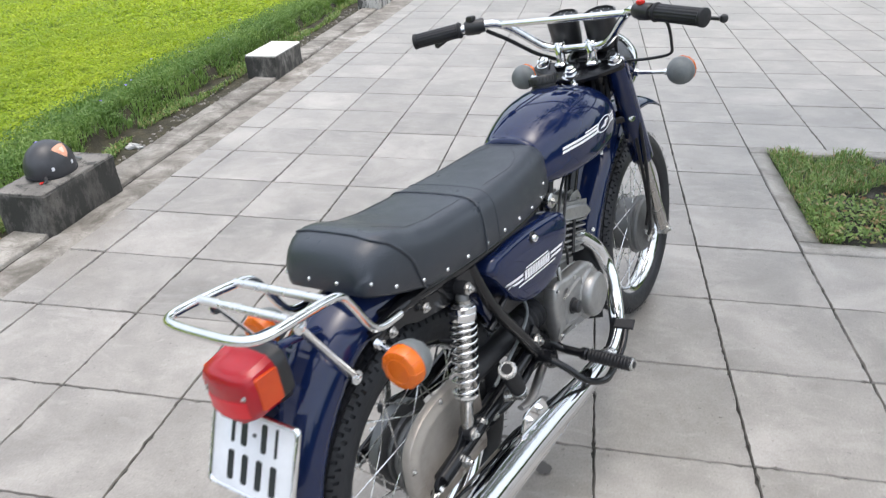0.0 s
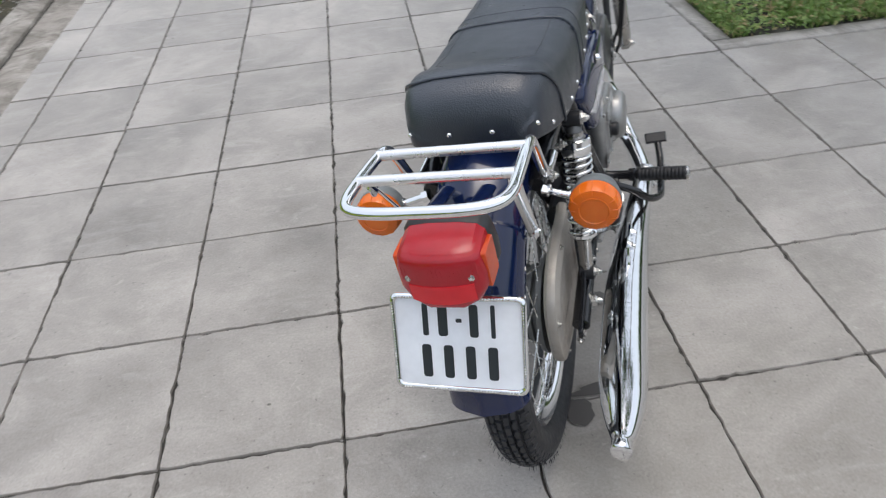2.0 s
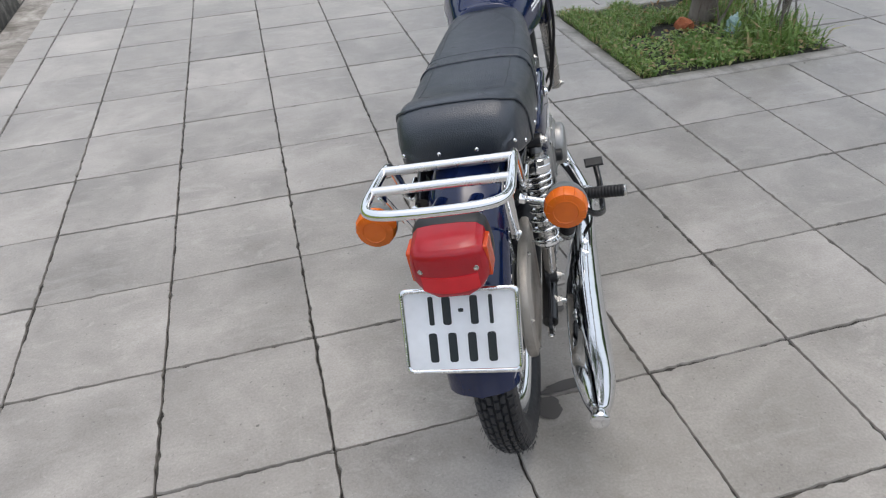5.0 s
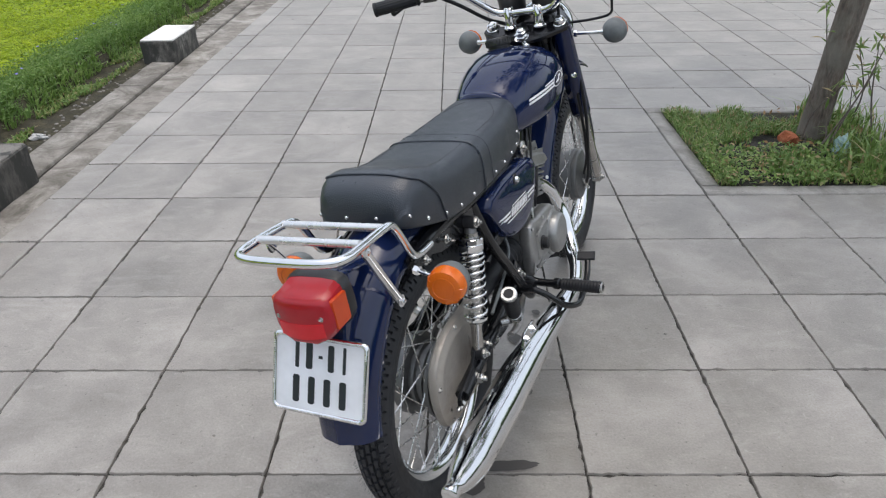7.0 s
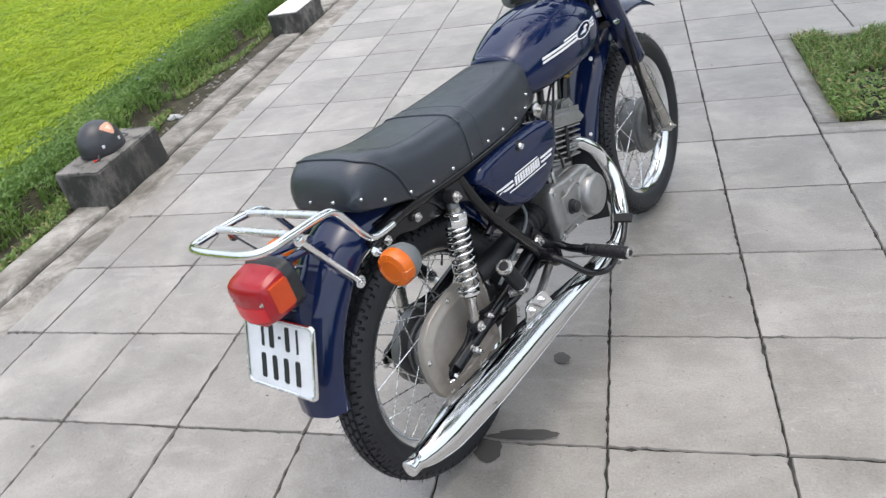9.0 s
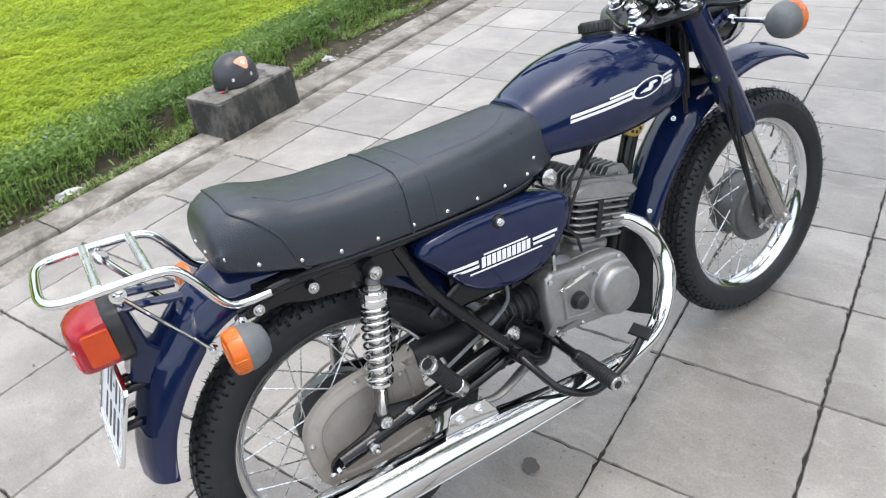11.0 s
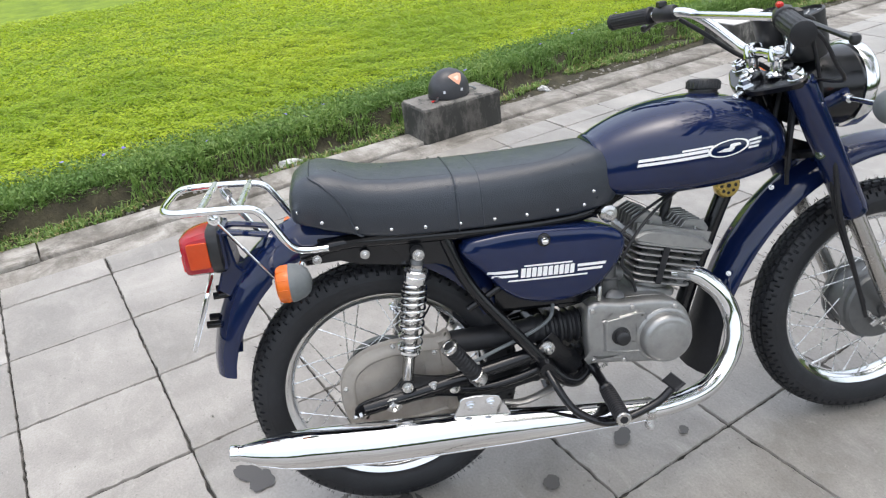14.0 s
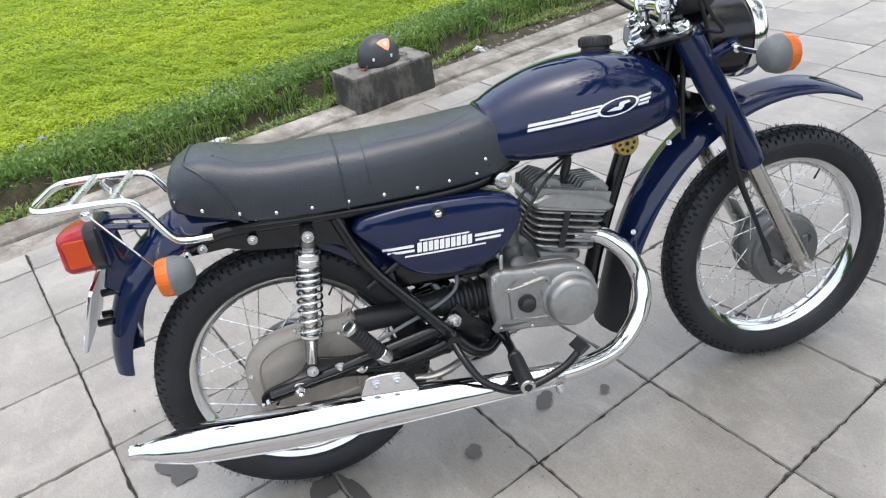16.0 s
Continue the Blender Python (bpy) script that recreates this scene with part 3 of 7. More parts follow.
def wheel(name, y, hub_r, hub_x, label):
    bm = bmesh.new()
    prof = [(0.2345, -0.0255), (0.238, -0.0265), (0.2415, -0.0245), (0.241, -0.022), (0.235, -0.0195), (0.226, -0.016), (0.2195, -0.012), (0.2165, -0.004),
            (0.2165, 0.004), (0.2195, 0.012), (0.226, 0.016), (0.235, 0.0195), (0.241, 0.022), (0.2415, 0.0245), (0.238, 0.0265), (0.2345, 0.0255),
            (0.226, 0.021), (0.2165, 0.016), (0.2125, 0.006), (0.2125, -0.006), (0.2165, -0.016), (0.226, -0.021)]
    lathe(bm, prof, SIDE, 96, True)
    w = part(name, bm, RIM_CHROME, bike, label, sharp=60)
    w.matrix_basis = Matrix.Translation((0, y, WR))
    link("tyre", TYRE_MESH, TYRE, w, "black ribbed block-tread rubber tyre")
    p0 = V((hub_x, hub_r * math.cos(0.95), hub_r * math.sin(0.95)))
    mesh = spoke_mesh((V((0.004, 0.216, 0)) - p0).length)
    for k in range(36):
        s = 1 if k % 2 else -1
        t = 0.95 if (k // 2) % 2 else -0.95
        a = 2 * math.pi * k / 36
        h = V((s * hub_x, hub_r * math.cos(a + t), hub_r * math.sin(a + t)))
        e = V((s * 0.004, 0.216 * math.cos(a), 0.216 * math.sin(a)))
        sp = link("spoke", mesh, SPOKE, w)
        sp.matrix_basis = along(h, e)
    bm = bmesh.new()
    a = math.pi * 0.31
    lathe(bm, [(0.0035, 0), (0.0035, 0.024), (0.0045, 0.025), (0.0045, 0.037), (0.003, 0.04)], along((0, 0.212 * math.cos(a), 0.212 * math.sin(a)), (0.006, 0, 0)) @ Matrix.Scale(0.62, 4), 8)
    part("valve", bm, RUBBER, w)
    return w


front_wheel = wheel("front_wheel", WB, 0.088, 0.026, "chrome spoked front wheel")
rear_wheel = wheel("rear_wheel", 0.0, 0.088, 0.03, "chrome spoked rear wheel")

bm = bmesh.new()
lathe(bm, [(0.018, -0.075), (0.03, -0.072), (0.08, -0.052), (0.09, -0.045), (0.093, -0.036), (0.095, -0.03), (0.085, -0.027), (0.085, 0.02), (0.095, 0.023), (0.096, 0.032), (0.089, 0.036), (0.088, 0.044), (0.03, 0.05)], SIDE, 40)
part("hub", bm, HUB, front_wheel, "grey cast alloy drum hub")
bm = bmesh.new()
lathe(bm, [(0.09, 0.038), (0.09, 0.046), (0.085, 0.052), (0.045, 0.06), (0.022, 0.066), (0.022, 0.074), (0.012, 0.075)], SIDE, 40)
prism(bm, rrect(0.05, 0.022, 0.008, 3, 0.01, -0.036), 0.05, 0.07, SIDE, 0.003)
prism(bm, rrect(0.018, 0.045, 0.008, 3, 0.038, 0.02), 0.05, 0.066, SIDE, 0.003)
part("brake_plate", bm, HUB, front_wheel, "grey cast alloy brake plate")
bm = bmesh.new()
lathe(bm, [(0.012, 0.056), (0.012, 0.062), (0.01, 0.063)], Matrix.Translation((0, 0.046, 0.03)) @ SIDE, 18)
part("plug", bm, PLASTIC, front_wheel)
bm = bmesh.new()
prism(bm, [(-0.03, -0.046), (-0.04, -0.036), (0.0, -0.012), (0.01, -0.022)], 0.068, 0.073, SIDE, 0.001)
bolt(bm, (0.073, 0.004, -0.018), (1, 0, 0), 0.006)
part("brake_lever", bm, STEEL, front_wheel)
bm = bmesh.new()
pts = []
for k in range(90):
    t = k / 89
    c = V((0.072, -0.055, 0.0)).lerp(V((0.07, 0.012, -0.058)), t)
    pts.append(c + V((0.005 * math.cos(k * 0.75), 0.0032 * math.sin(k * 0.75), 0.0038 * math.sin(k * 0.75))))
tube(bm, pts, 0.0011, 5, 1)
tube(bm, [(0.072, -0.07, 0.014), (0.07, 0.03, -0.064)], 0.0016, 6, 1)
part("return_spring", bm, STEEL, front_wheel, "bright steel brake return spring")

bm = bmesh.new()
lathe(bm, [(0.02, -0.085), (0.03, -0.082), (0.07, -0.066), (0.094, -0.055), (0.096, -0.036), (0.096, -0.03), (0.07, -0.027), (0.07, -0.02), (0.078, -0.018), (0.078, -0.01), (0.07, -0.008), (0.07, 0.0), (0.078, 0.002), (0.078, 0.01), (0.07, 0.012), (0.07, 0.02), (0.095, 0.024), (0.096, 0.034), (0.05, 0.04)], SIDE, 44)
part("hub", bm, HUB, rear_wheel, "grey cast alloy ribbed drum hub")

# rear chain case: broad weathered alloy cover with a raised rim
case = smooth_loop([(-0.107, 0.345), (-0.094, 0.388), (-0.06, 0.419), (-0.01, 0.437), (0.05, 0.441), (0.115, 0.437), (0.15, 0.43), (0.155, 0.235), (0.12, 0.222), (0.05, 0.215), (-0.03, 0.216), (-0.085, 0.236), (-0.105, 0.285)], 4)
bm = bmesh.new()
dome(bm, case, [(0.006, 0.044), (0.0, 0.05), (0.0, 0.06), (0.003, 0.065), (0.016, 0.067), (0.02, 0.07), (0.03, 0.07), (0.034, 0.066), (0.07, 0.064)], SIDE)
part("chain_case", bm, CASE_TAN, bike, "weathered tan alloy rear chain case")
for y, z in ((-0.094, 0.345), (0.02, 0.43), (-0.06, 0.24), (0.11, 0.4), (0.05, 0.228)):
    bm = bmesh.new()
    bolt(bm, (0.066, y, z), (1, 0, 0), 0.0045, 0.004)
    part("case_screw", bm, STEEL, bike)


# rubber chain boots from the case to the engine
def boot(z0, z1, r0, r1):
    bm = bmesh.new()
    pts, rad = [], []
    for k in range(61):
        t = k / 60
        pts.append(V((0.046, 0.15 + 0.307 * t, z0 + (z1 - z0) * t)))
        swell = min(1.0, max(0.0, (t - 0.55) / 0.2))
        rad.append(r0 + (r1 - r0) * swell + 0.0035 * swell * (1 if k % 4 in (0, 1) else -1))
    tube(bm, pts, rad, 22, 1)
    part("chain_boot", bm, RUBBER, bike, "black ribbed rubber chain boot")


boot(0.405, 0.4, 0.027, 0.037)
boot(0.268, 0.316, 0.024, 0.029)


# swinging arm, adjusters, axle
def swing(s):
    bm = bmesh.new()
    tube(bm, [(s * 0.092, 0.36, 0.374), (s * 0.096, 0.22, 0.35), (s * 0.098, 0.1, 0.332), (s * 0.099, -0.06, 0.309)], 0.0165, 14, 4)
    prism(bm, smooth_loop([(-0.075, 0.292), (-0.072, 0.322), (0.0, 0.342), (0.04, 0.372), (0.1, 0.36), (0.15, 0.352), (0.175, 0.335), (0.16, 0.3), (0.1, 0.31), (0.02, 0.305)], 3), s * 0.100 - 0.004, s * 0.100 + 0.004, SIDE, 0.001)
    tube(bm, [(s * 0.092, 0.365, 0.338), (s * 0.094, 0.3, 0.318), (s * 0.097, 0.215, 0.308), (s * 0.098, 0.15, 0.316)], 0.011, 12, 4)
    return part("swinging_arm", bm, FRAME_BLACK, bike, "black painted swinging arm")


swing(1)
swing(-1)
bm = bmesh.new()
tube(bm, [(-0.1, 0.36, 0.372), (0.1, 0.36, 0.372)], 0.019, 14, 1)
part("pivot_tube", bm, FRAME_BLACK, bike)
for s in (1, -1):
    for x, y, z, r, h in ((0.105, 0.095, 0.339, 0.0085, 0.007), (0.105, 0.14, 0.324, 0.0085, 0.007), (0.098, 0.357, 0.378, 0.012, 0.012)):
        bm = bmesh.new()
        bolt(bm, (s * x, y, z), (s, 0, 0), r, h)
        part("arm_bolt", bm, STEEL, bike)
    bm = bmesh.new()
    prism(bm, rrect(0.036, 0.03, 0.006, 3, 0.003, 0.313), 0.1045, 0.109, SIDE if s > 0 else Matrix.Diagonal((-1, 1, 1, 1)) @ SIDE, 0.001)
    bolt(bm, (s * 0.108, 0.003, 0.313), (s, 0, 0), 0.012, 0.016)
    tube(bm, [(s * 0.104, -0.005, 0.312), (s * 0.099, -0.088, 0.291)], 0.0038, 8, 1)
    lathe(bm, [(0.009, 0), (0.009, 0.007)], along((s * 0.1, -0.066, 0.297), (s * 0.099, -0.088, 0.291)), 6)
    lathe(bm, [(0.007, 0), (0.007, 0.006)], along((s * 0.0995, -0.078, 0.294), (s * 0.099, -0.088, 0.291)), 6)
    part("chain_adjuster", bm, STEEL, bike, "steel axle nut and chain adjuster")


# shock absorbers
def shock(s):
    top, low = V((s * 0.107, 0.096, 0.652)), V((s * 0.106, 0.038, 0.355))
    d = (low - top).normalized()
    ln = (low - top).length
    m = along(top, low)
    bm = bmesh.new()
    lathe(bm, [(0.008, 0.0), (0.009, 0.022), (0.0155, 0.023), (0.0155, 0.205), (0.0165, 0.206), (0.0165, 0.232), (0.0135, 0.236), (0.0128, ln - 0.02), (0.011, ln - 0.008)], m, 22)
    body = part("shock_absorber", bm, ALLOY, bike, "chrome coil-spring shock absorber")
    bm = bmesh.new()
    lathe(bm, [(0.01, 0.012), (0.013, 0.016), (0.013, 0.032), (0.019, 0.034), (0.019, 0.036)], m, 26)
    part("top_cap", bm, HUB, body, "dull grey shock neck")
    bm = bmesh.new()
    lathe(bm, [(0.024, 0.034), (0.0265, 0.036), (0.0265, 0.046), (0.0255, 0.047), (0.0265, 0.048), (0.0265, 0.06), (0.025, 0.063), (0.02, 0.063)], m, 26)
    part("spring_cap", bm, CHROME, body, "chrome spring collar")
    bm = bmesh.new()
    pts = []
    turns, n = 8.5, 200
    for k in range(n + 1):
        t = k / n
        a = 2 * math.pi * turns * t
        h = 0.066 + 0.149 * (0.62 * t + 0.38 * t * t)
        pts.append(m @ V((0.0245 * math.cos(a), 0.0245 * math.sin(a), h)))
    tube(bm, pts, 0.0031, 10, 1)
    lathe(bm, [(0.019, 0.214), (0.025, 0.216), (0.025, 0.222), (0.018, 0.228)], m, 22)
    part("coil_spring", bm, CHROME, body, "chrome coil spring")
    for p, r in ((top, 0.014), (low, 0.015)):
        bm = bmesh.new()
        lathe(bm, [(r, -0.013), (r, 0.013)], Matrix.Translation(p) @ SIDE, 18)
        part("bush", bm, RUBBER, body)
    for p in (top, low):
        bm = bmesh.new()
        bolt(bm, p + V((s * 0.013, 0, 0)), (s, 0, 0), 0.0085, 0.009)
        part("shock_bolt", bm, STEEL, body)


shock(1)
shock(-1)


# frame
def frame_half(s):
    bm = bmesh.new()
    tube(bm, [(s * 0.082, -0.135, 0.672), (s * 0.086, -0.05, 0.69), (s * 0.088, 0.1, 0.68), (s * 0.085, 0.3, 0.668), (s * 0.07, 0.46, 0.668), (s * 0.03, 0.56, 0.69)], 0.014, 12, 5)
    tube(bm, [(s * 0.088, 0.155, 0.668), (s * 0.099, 0.2, 0.555), (s * 0.106, 0.28, 0.441), (s * 0.111, 0.356, 0.338), (s * 0.112, 0.39, 0.3), (s * 0.1, 0.425, 0.285), (s * 0.07, 0.465, 0.3), (s * 0.055, 0.5, 0.325)], 0.0135, 12, 6)
    tube(bm, [(s * 0.09, 0.19, 0.5), (s * 0.09, 0.3, 0.56), (s * 0.075, 0.42, 0.62)], 0.008, 10, 4)
    prism(bm, smooth_loop([(0.03, 0.688), (0.055, 0.658), (0.078, 0.63), (0.112, 0.626), (0.15, 0.612), (0.174, 0.602), (0.16, 0.68)], 3), s * 0.093 - 0.003, s * 0.093 + 0.003, SIDE, 0.001)
    # added plate: blacks out the navy guard and the gap above the tyre
    prism(bm, [(-0.135, 0.655), (-0.06, 0.655), (-0.02, 0.64), (0.06, 0.626), (0.165, 0.612), (0.17, 0.682), (0.06, 0.694), (-0.05, 0.704), (-0.135, 0.686)], s * 0.088 - 0.0025, s * 0.088 + 0.0025, SIDE, 0.001)
    prism(bm, smooth_loop([(0.374, 0.41), (0.334, 0.37), (0.316, 0.335), (0.345, 0.3), (0.425, 0.298), (0.438, 0.34), (0.4, 0.372)], 2), s * 0.086 - 0.003, s * 0.086 + 0.003, SIDE, 0.001)
    prism(bm, [(0.425, 0.35), (0.418, 0.3), (0.47, 0.27), (0.49, 0.285), (0.465, 0.34)], s * 0.066 - 0.003, s * 0.066 + 0.003, SIDE, 0.001)
    return part("frame_side", bm, FRAME_BLACK, bike, "black painted frame tubes with an added dark plate under the rail")


frame_half(1)
frame_half(-1)
bm = bmesh.new()
tube(bm, [(0, 0.89, 0.83), (0, 0.862, 0.73), (0, 0.80, 0.58), (0, 0.735, 0.4), (0, 0.715, 0.31)], 0.019, 14, 5)
tube(bm, [(0, 0.88, 0.79), (0, 0.7, 0.73), (0, 0.5, 0.69)], 0.02, 14, 4)
tube(bm, [(0, 0.718, 0.33), (0, 0.66, 0.335)], 0.016, 12, 1)
lathe(bm, [(0.026, -0.07), (0.029, -0.066), (0.024, -0.055), (0.024, 0.055), (0.029, 0.066), (0.026, 0.07)], along((0, 0.905, 0.80), (0, 0.875, 0.87)), 22)
part("frame_spine", bm, FRAME_BLACK, bike, "black painted frame spine and down tube")
for y, z in ((0.0, 0.688), (0.42, 0.665)):
    bm = bmesh.new()
    tube(bm, [(-0.08, y, z), (0.08, y, z)], 0.011, 10, 1)
    part("cross_tube", bm, FRAME_BLACK, bike)
for s in (1, -1):
    for y, z, r in ((-0.105, 0.668, 0.0068), (-0.009, 0.664, 0.0068)):
        bm = bmesh.new()
        bolt(bm, (s * 0.099, y, z), (s, 0, 0), r, 0.007)
        tube(bm, [(s * 0.08, y, z), (s * 0.1, y, z)], 0.006, 8, 1)
        part("frame_bolt", bm, STEEL, bike)
for y, z in ((0.09, 0.702), (0.3, 0.69)):
    bm = bmesh.new()
    box(bm, (0.006, 0.045, 0.011), pose(0.1, y, z, -3, 0, 0), 0.002)
    lathe(bm, [(0.0045, -0.024), (0.0045, 0.024)], Matrix.Translation((0.104, y, z)) @ pose(0, 0, 0, 90, 0, 0), 10)
    part("seat_hinge", bm, CHROME, bike, "small bright seat hinge")

# seat: a shaped cushion with a rear hump, piping and studs
SEAT = [  # y, top z, bottom z, half width
    (-0.141, 0.786, 0.752, 0.072), (-0.137, 0.806, 0.747, 0.088), (-0.126, 0.822, 0.743, 0.097), (-0.104, 0.833, 0.737, 0.105), (-0.078, 0.837, 0.728, 0.110), (-0.045, 0.830, 0.718, 0.114), (0.0, 0.814, 0.705, 0.116),
    (0.06, 0.804, 0.696, 0.118), (0.15, 0.800, 0.690, 0.118), (0.25, 0.797, 0.686, 0.116), (0.35, 0.797, 0.682, 0.111), (0.43, 0.801, 0.680, 0.103), (0.49, 0.806, 0.683, 0.093), (0.525, 0.800, 0.692, 0.084), (0.54, 0.785, 0.705, 0.074)]


def seat_at(y):
    ys = [r[0] for r in SEAT]
    return [float(np.interp(y, ys, [r[k] for r in SEAT])) for k in (1, 2, 3)]


def seat_loop(y, grow=0.0):
    zt, zb, w = seat_at(y)
    w += grow
    zt += grow
    h = zt - zb
    e = min(0.042, h * 0.55)
    pts = []
    side = [(w - 0.006, 0.0), (w, 0.006), (w * 1.0, h * 0.45), (w * 0.985, h - e)]
    corner = [(w * 0.985 - e * 0.9 * (1 - math.cos(a)), h - e + e * math.sin(a)) for a in (radians(q) for q in (18, 36, 54, 72))]
    over = [(w * 0.985 - e * 0.9, h), (w * 0.45, h + 0.0025), (0.0, h + 0.0035)]
    right = side + corner + over
    left = [(-x, z) for x, z in reversed(right[:-1])]
    return [V((x, y, zb + z)) for x, z in right + left]


bm = bmesh.new()
ys = sorted(set(np.linspace(-0.141, 0.54, 58).round(4)) | {-0.139, -0.134, -0.122, 0.533})
loops = [seat_loop(float(y)) for y in ys]
rings(bm, loops)
seat = part("seat", bm, VINYL, bike, "long black grained vinyl seat with piping", sharp=50)
seat_tree = BVHTree.FromPolygons([v.co.copy() for v in seat.data.vertices], [tuple(p.vertices) for p in seat.data.polygons])


def seam(y_of, grow, radius):
    """A raised seam over the seat; y_of gives the place along the seat for a share of the loop."""
    bm = bmesh.new()
    k = len(seat_loop(0.1))
    pts = [seat_loop(y_of(abs(2 * i / (k - 1) - 1)), grow)[i] for i in range(k)]
    tube(bm, pts, radius, 8, 2)
    part("piping", bm, VINYL, seat, "black piping seam")


seam(lambda s: -0.096 + 0.09 * max(0.0, s - 0.35) / 0.65, 0.001, 0.0024)
seam(lambda s: 0.186, 0.0006, 0.0022)
seam(lambda s: 0.237, -0.0003, 0.0012)
bm = bmesh.new()


def stitch(bm, y0, y1, x, n):
    for k in range(n):
        a, b = (y0 + (y1 - y0) * (k + q) / n for q in (0.15, 0.7))
        pa, pb = (seat_tree.ray_cast(V((x(y), y, 1.2)), V((0, 0, -1)))[0] for y in (a, b))
        if pa and pb:
            tube(bm, [pa + V((0, 0, 0.0003)), pb + V((0, 0, 0.0003))], 0.0006, 4, 1)


for s in (1, -1):
    bm = bmesh.new()
    stitch(bm, -0.05, 0.185, lambda y: s * (0.078 - 0.03 * max(0, (-y - 0.0) / 0.05)), 38)
    part("stitching", bm, THREAD, seat, "grey stitching")
    bm = bmesh.new()
    stitch(bm, 0.26, 0.47, lambda y: s * (0.078 - 0.05 * max(0, (y - 0.36) / 0.11) ** 2), 34)
    part("stitching", bm, THREAD, seat, "grey stitching")


def stud(p, out):
    bm = bmesh.new()
    lathe(bm, [(0.0042, 0), (0.004, 0.0012), (0.0028, 0.0024), (0.0008, 0.003)], along(p, V(p) + V(out)), 10)
    return finish(bm, "stud")


for s in (1, -1):
    for y in (-0.082, -0.017, 0.05, 0.118, 0.189, 0.26, 0.328, 0.395, 0.455, 0.478):
        zt, zb, w = seat_at(y)
        z = zb + (0.016 if y < 0.47 else 0.04)
        hit = seat_tree.ray_cast(V((s * 0.4, y, z)), V((-s, 0, 0)))[0]
        link("stud", stud(hit, (s, 0, 0)), CHROME, seat)
for x in (-0.092, -0.03, 0.034, 0.096):
    hit = seat_tree.ray_cast(V((x, -0.6, 0.769)), V((0, 1, 0)))[0]
    if hit:
        link("stud", stud(hit, (0, -1, 0)), CHROME, seat)
bm = bmesh.new()
prism(bm, [(-0.07, -0.1), (0.07, -0.1), (0.1, -0.04), (0.1, 0.35), (0.07, 0.5), (-0.07, 0.5), (-0.1, 0.35), (-0.1, -0.04)], 0.684, 0.7, pose(0, 0, 0, 0, 0, 0), 0.002)
part("seat_pan", bm, FRAME_BLACK, bike)


# fuel tank
TANK = [  # y, top z, bottom z, half width
    (0.492, 0.802, 0.722, 0.056), (0.497, 0.818, 0.71, 0.076), (0.51, 0.822, 0.699, 0.086), (0.54, 0.837, 0.69, 0.096), (0.59, 0.855, 0.684, 0.11), (0.65, 0.869, 0.681, 0.124), (0.72, 0.876, 0.682, 0.132),
    (0.79, 0.873, 0.687, 0.131), (0.85, 0.858, 0.696, 0.122), (0.885, 0.840, 0.704, 0.109), (0.908, 0.818, 0.713, 0.093), (0.92, 0.798, 0.724, 0.075), (0.927, 0.775, 0.741, 0.046), (0.929, 0.76, 0.752, 0.02)]


def tank_loop(y):
    col = [r[0] for r in TANK]
    zt, zb, w = (float(np.interp(y, col, [r[k] for r in TANK])) for k in (1, 2, 3))
    c = zb + (zt - zb) * 0.42
    out = []
    n = 40
    for k in range(n):
        a = 2 * math.pi * k / n
        ca, sa = math.cos(a), math.sin(a)
        px = w * math.copysign(abs(ca) ** 0.72, ca)
        up, e = (zt - c, 0.92) if sa > 0 else (c - zb, 0.55)
        out.append(V((px, y, c + up * math.copysign(abs(sa) ** e, sa))))
    return out


def smooth_table(col, table, steps):
    """The table's rows run smoothly along its first column."""
    pts = curve([(r[0], r[1], r[2]) for r in table], steps), curve([(r[0], r[3], 0) for r in table], steps)
    return [(a.x, a.y, a.z, b.y) for a, b in zip(*pts)]


TANK = smooth_table(0, TANK, 4)
bm = bmesh.new()
rings(bm, [tank_loop(r[0]) for r in TANK])
tank = part("fuel_tank", bm, NAVY, bike, "glossy navy blue fuel tank with white striped emblem", sharp=70)
tank_tree = BVHTree.FromPolygons([v.co.copy() for v in tank.data.vertices], [tuple(p.vertices) for p in tank.data.polygons])


def decal(bm, poly, tree_, s=1, lift=0.0009, x=0.5, cuts=3):
    """A thin white shape laid on a surface from the side: outline in (y, z), filled with a fan that is cut fine."""
    b = bmesh.new()
    vs = [b.verts.new((0, p[0], p[1])) for p in poly]
    b.faces.new(vs)
    bmesh.ops.triangulate(b, faces=b.faces)
    bmesh.ops.subdivide_edges(b, edges=b.edges, cuts=cuts, use_grid_fill=True)
    made = {}
    for v in b.verts:
        hit, nrm, _, _ = tree_.ray_cast(V((s * x, v.co.y, v.co.z)), V((-s, 0, 0)))
        made[v] = bm.verts.new((hit + nrm * lift) if hit else v.co + V((s * 0.1, 0, 0)))
    for fc in b.faces:
        bm.faces.new([made[v] for v in fc.verts])
    b.free()


def bar(y0, z0, y1, z1, h, lean=0.35):
    """A slanted stripe."""
    return [(y0 - lean * h / 2, z0 - h / 2), (y1 - lean * h / 2, z1 - h / 2), (y1 + lean * h / 2, z1 + h / 2), (y0 + lean * h / 2, z0 + h / 2)]


def open_part(name, bm, material, parent, label=""):
    return link(name, finish(bm, name, closed=False), material, parent, label)


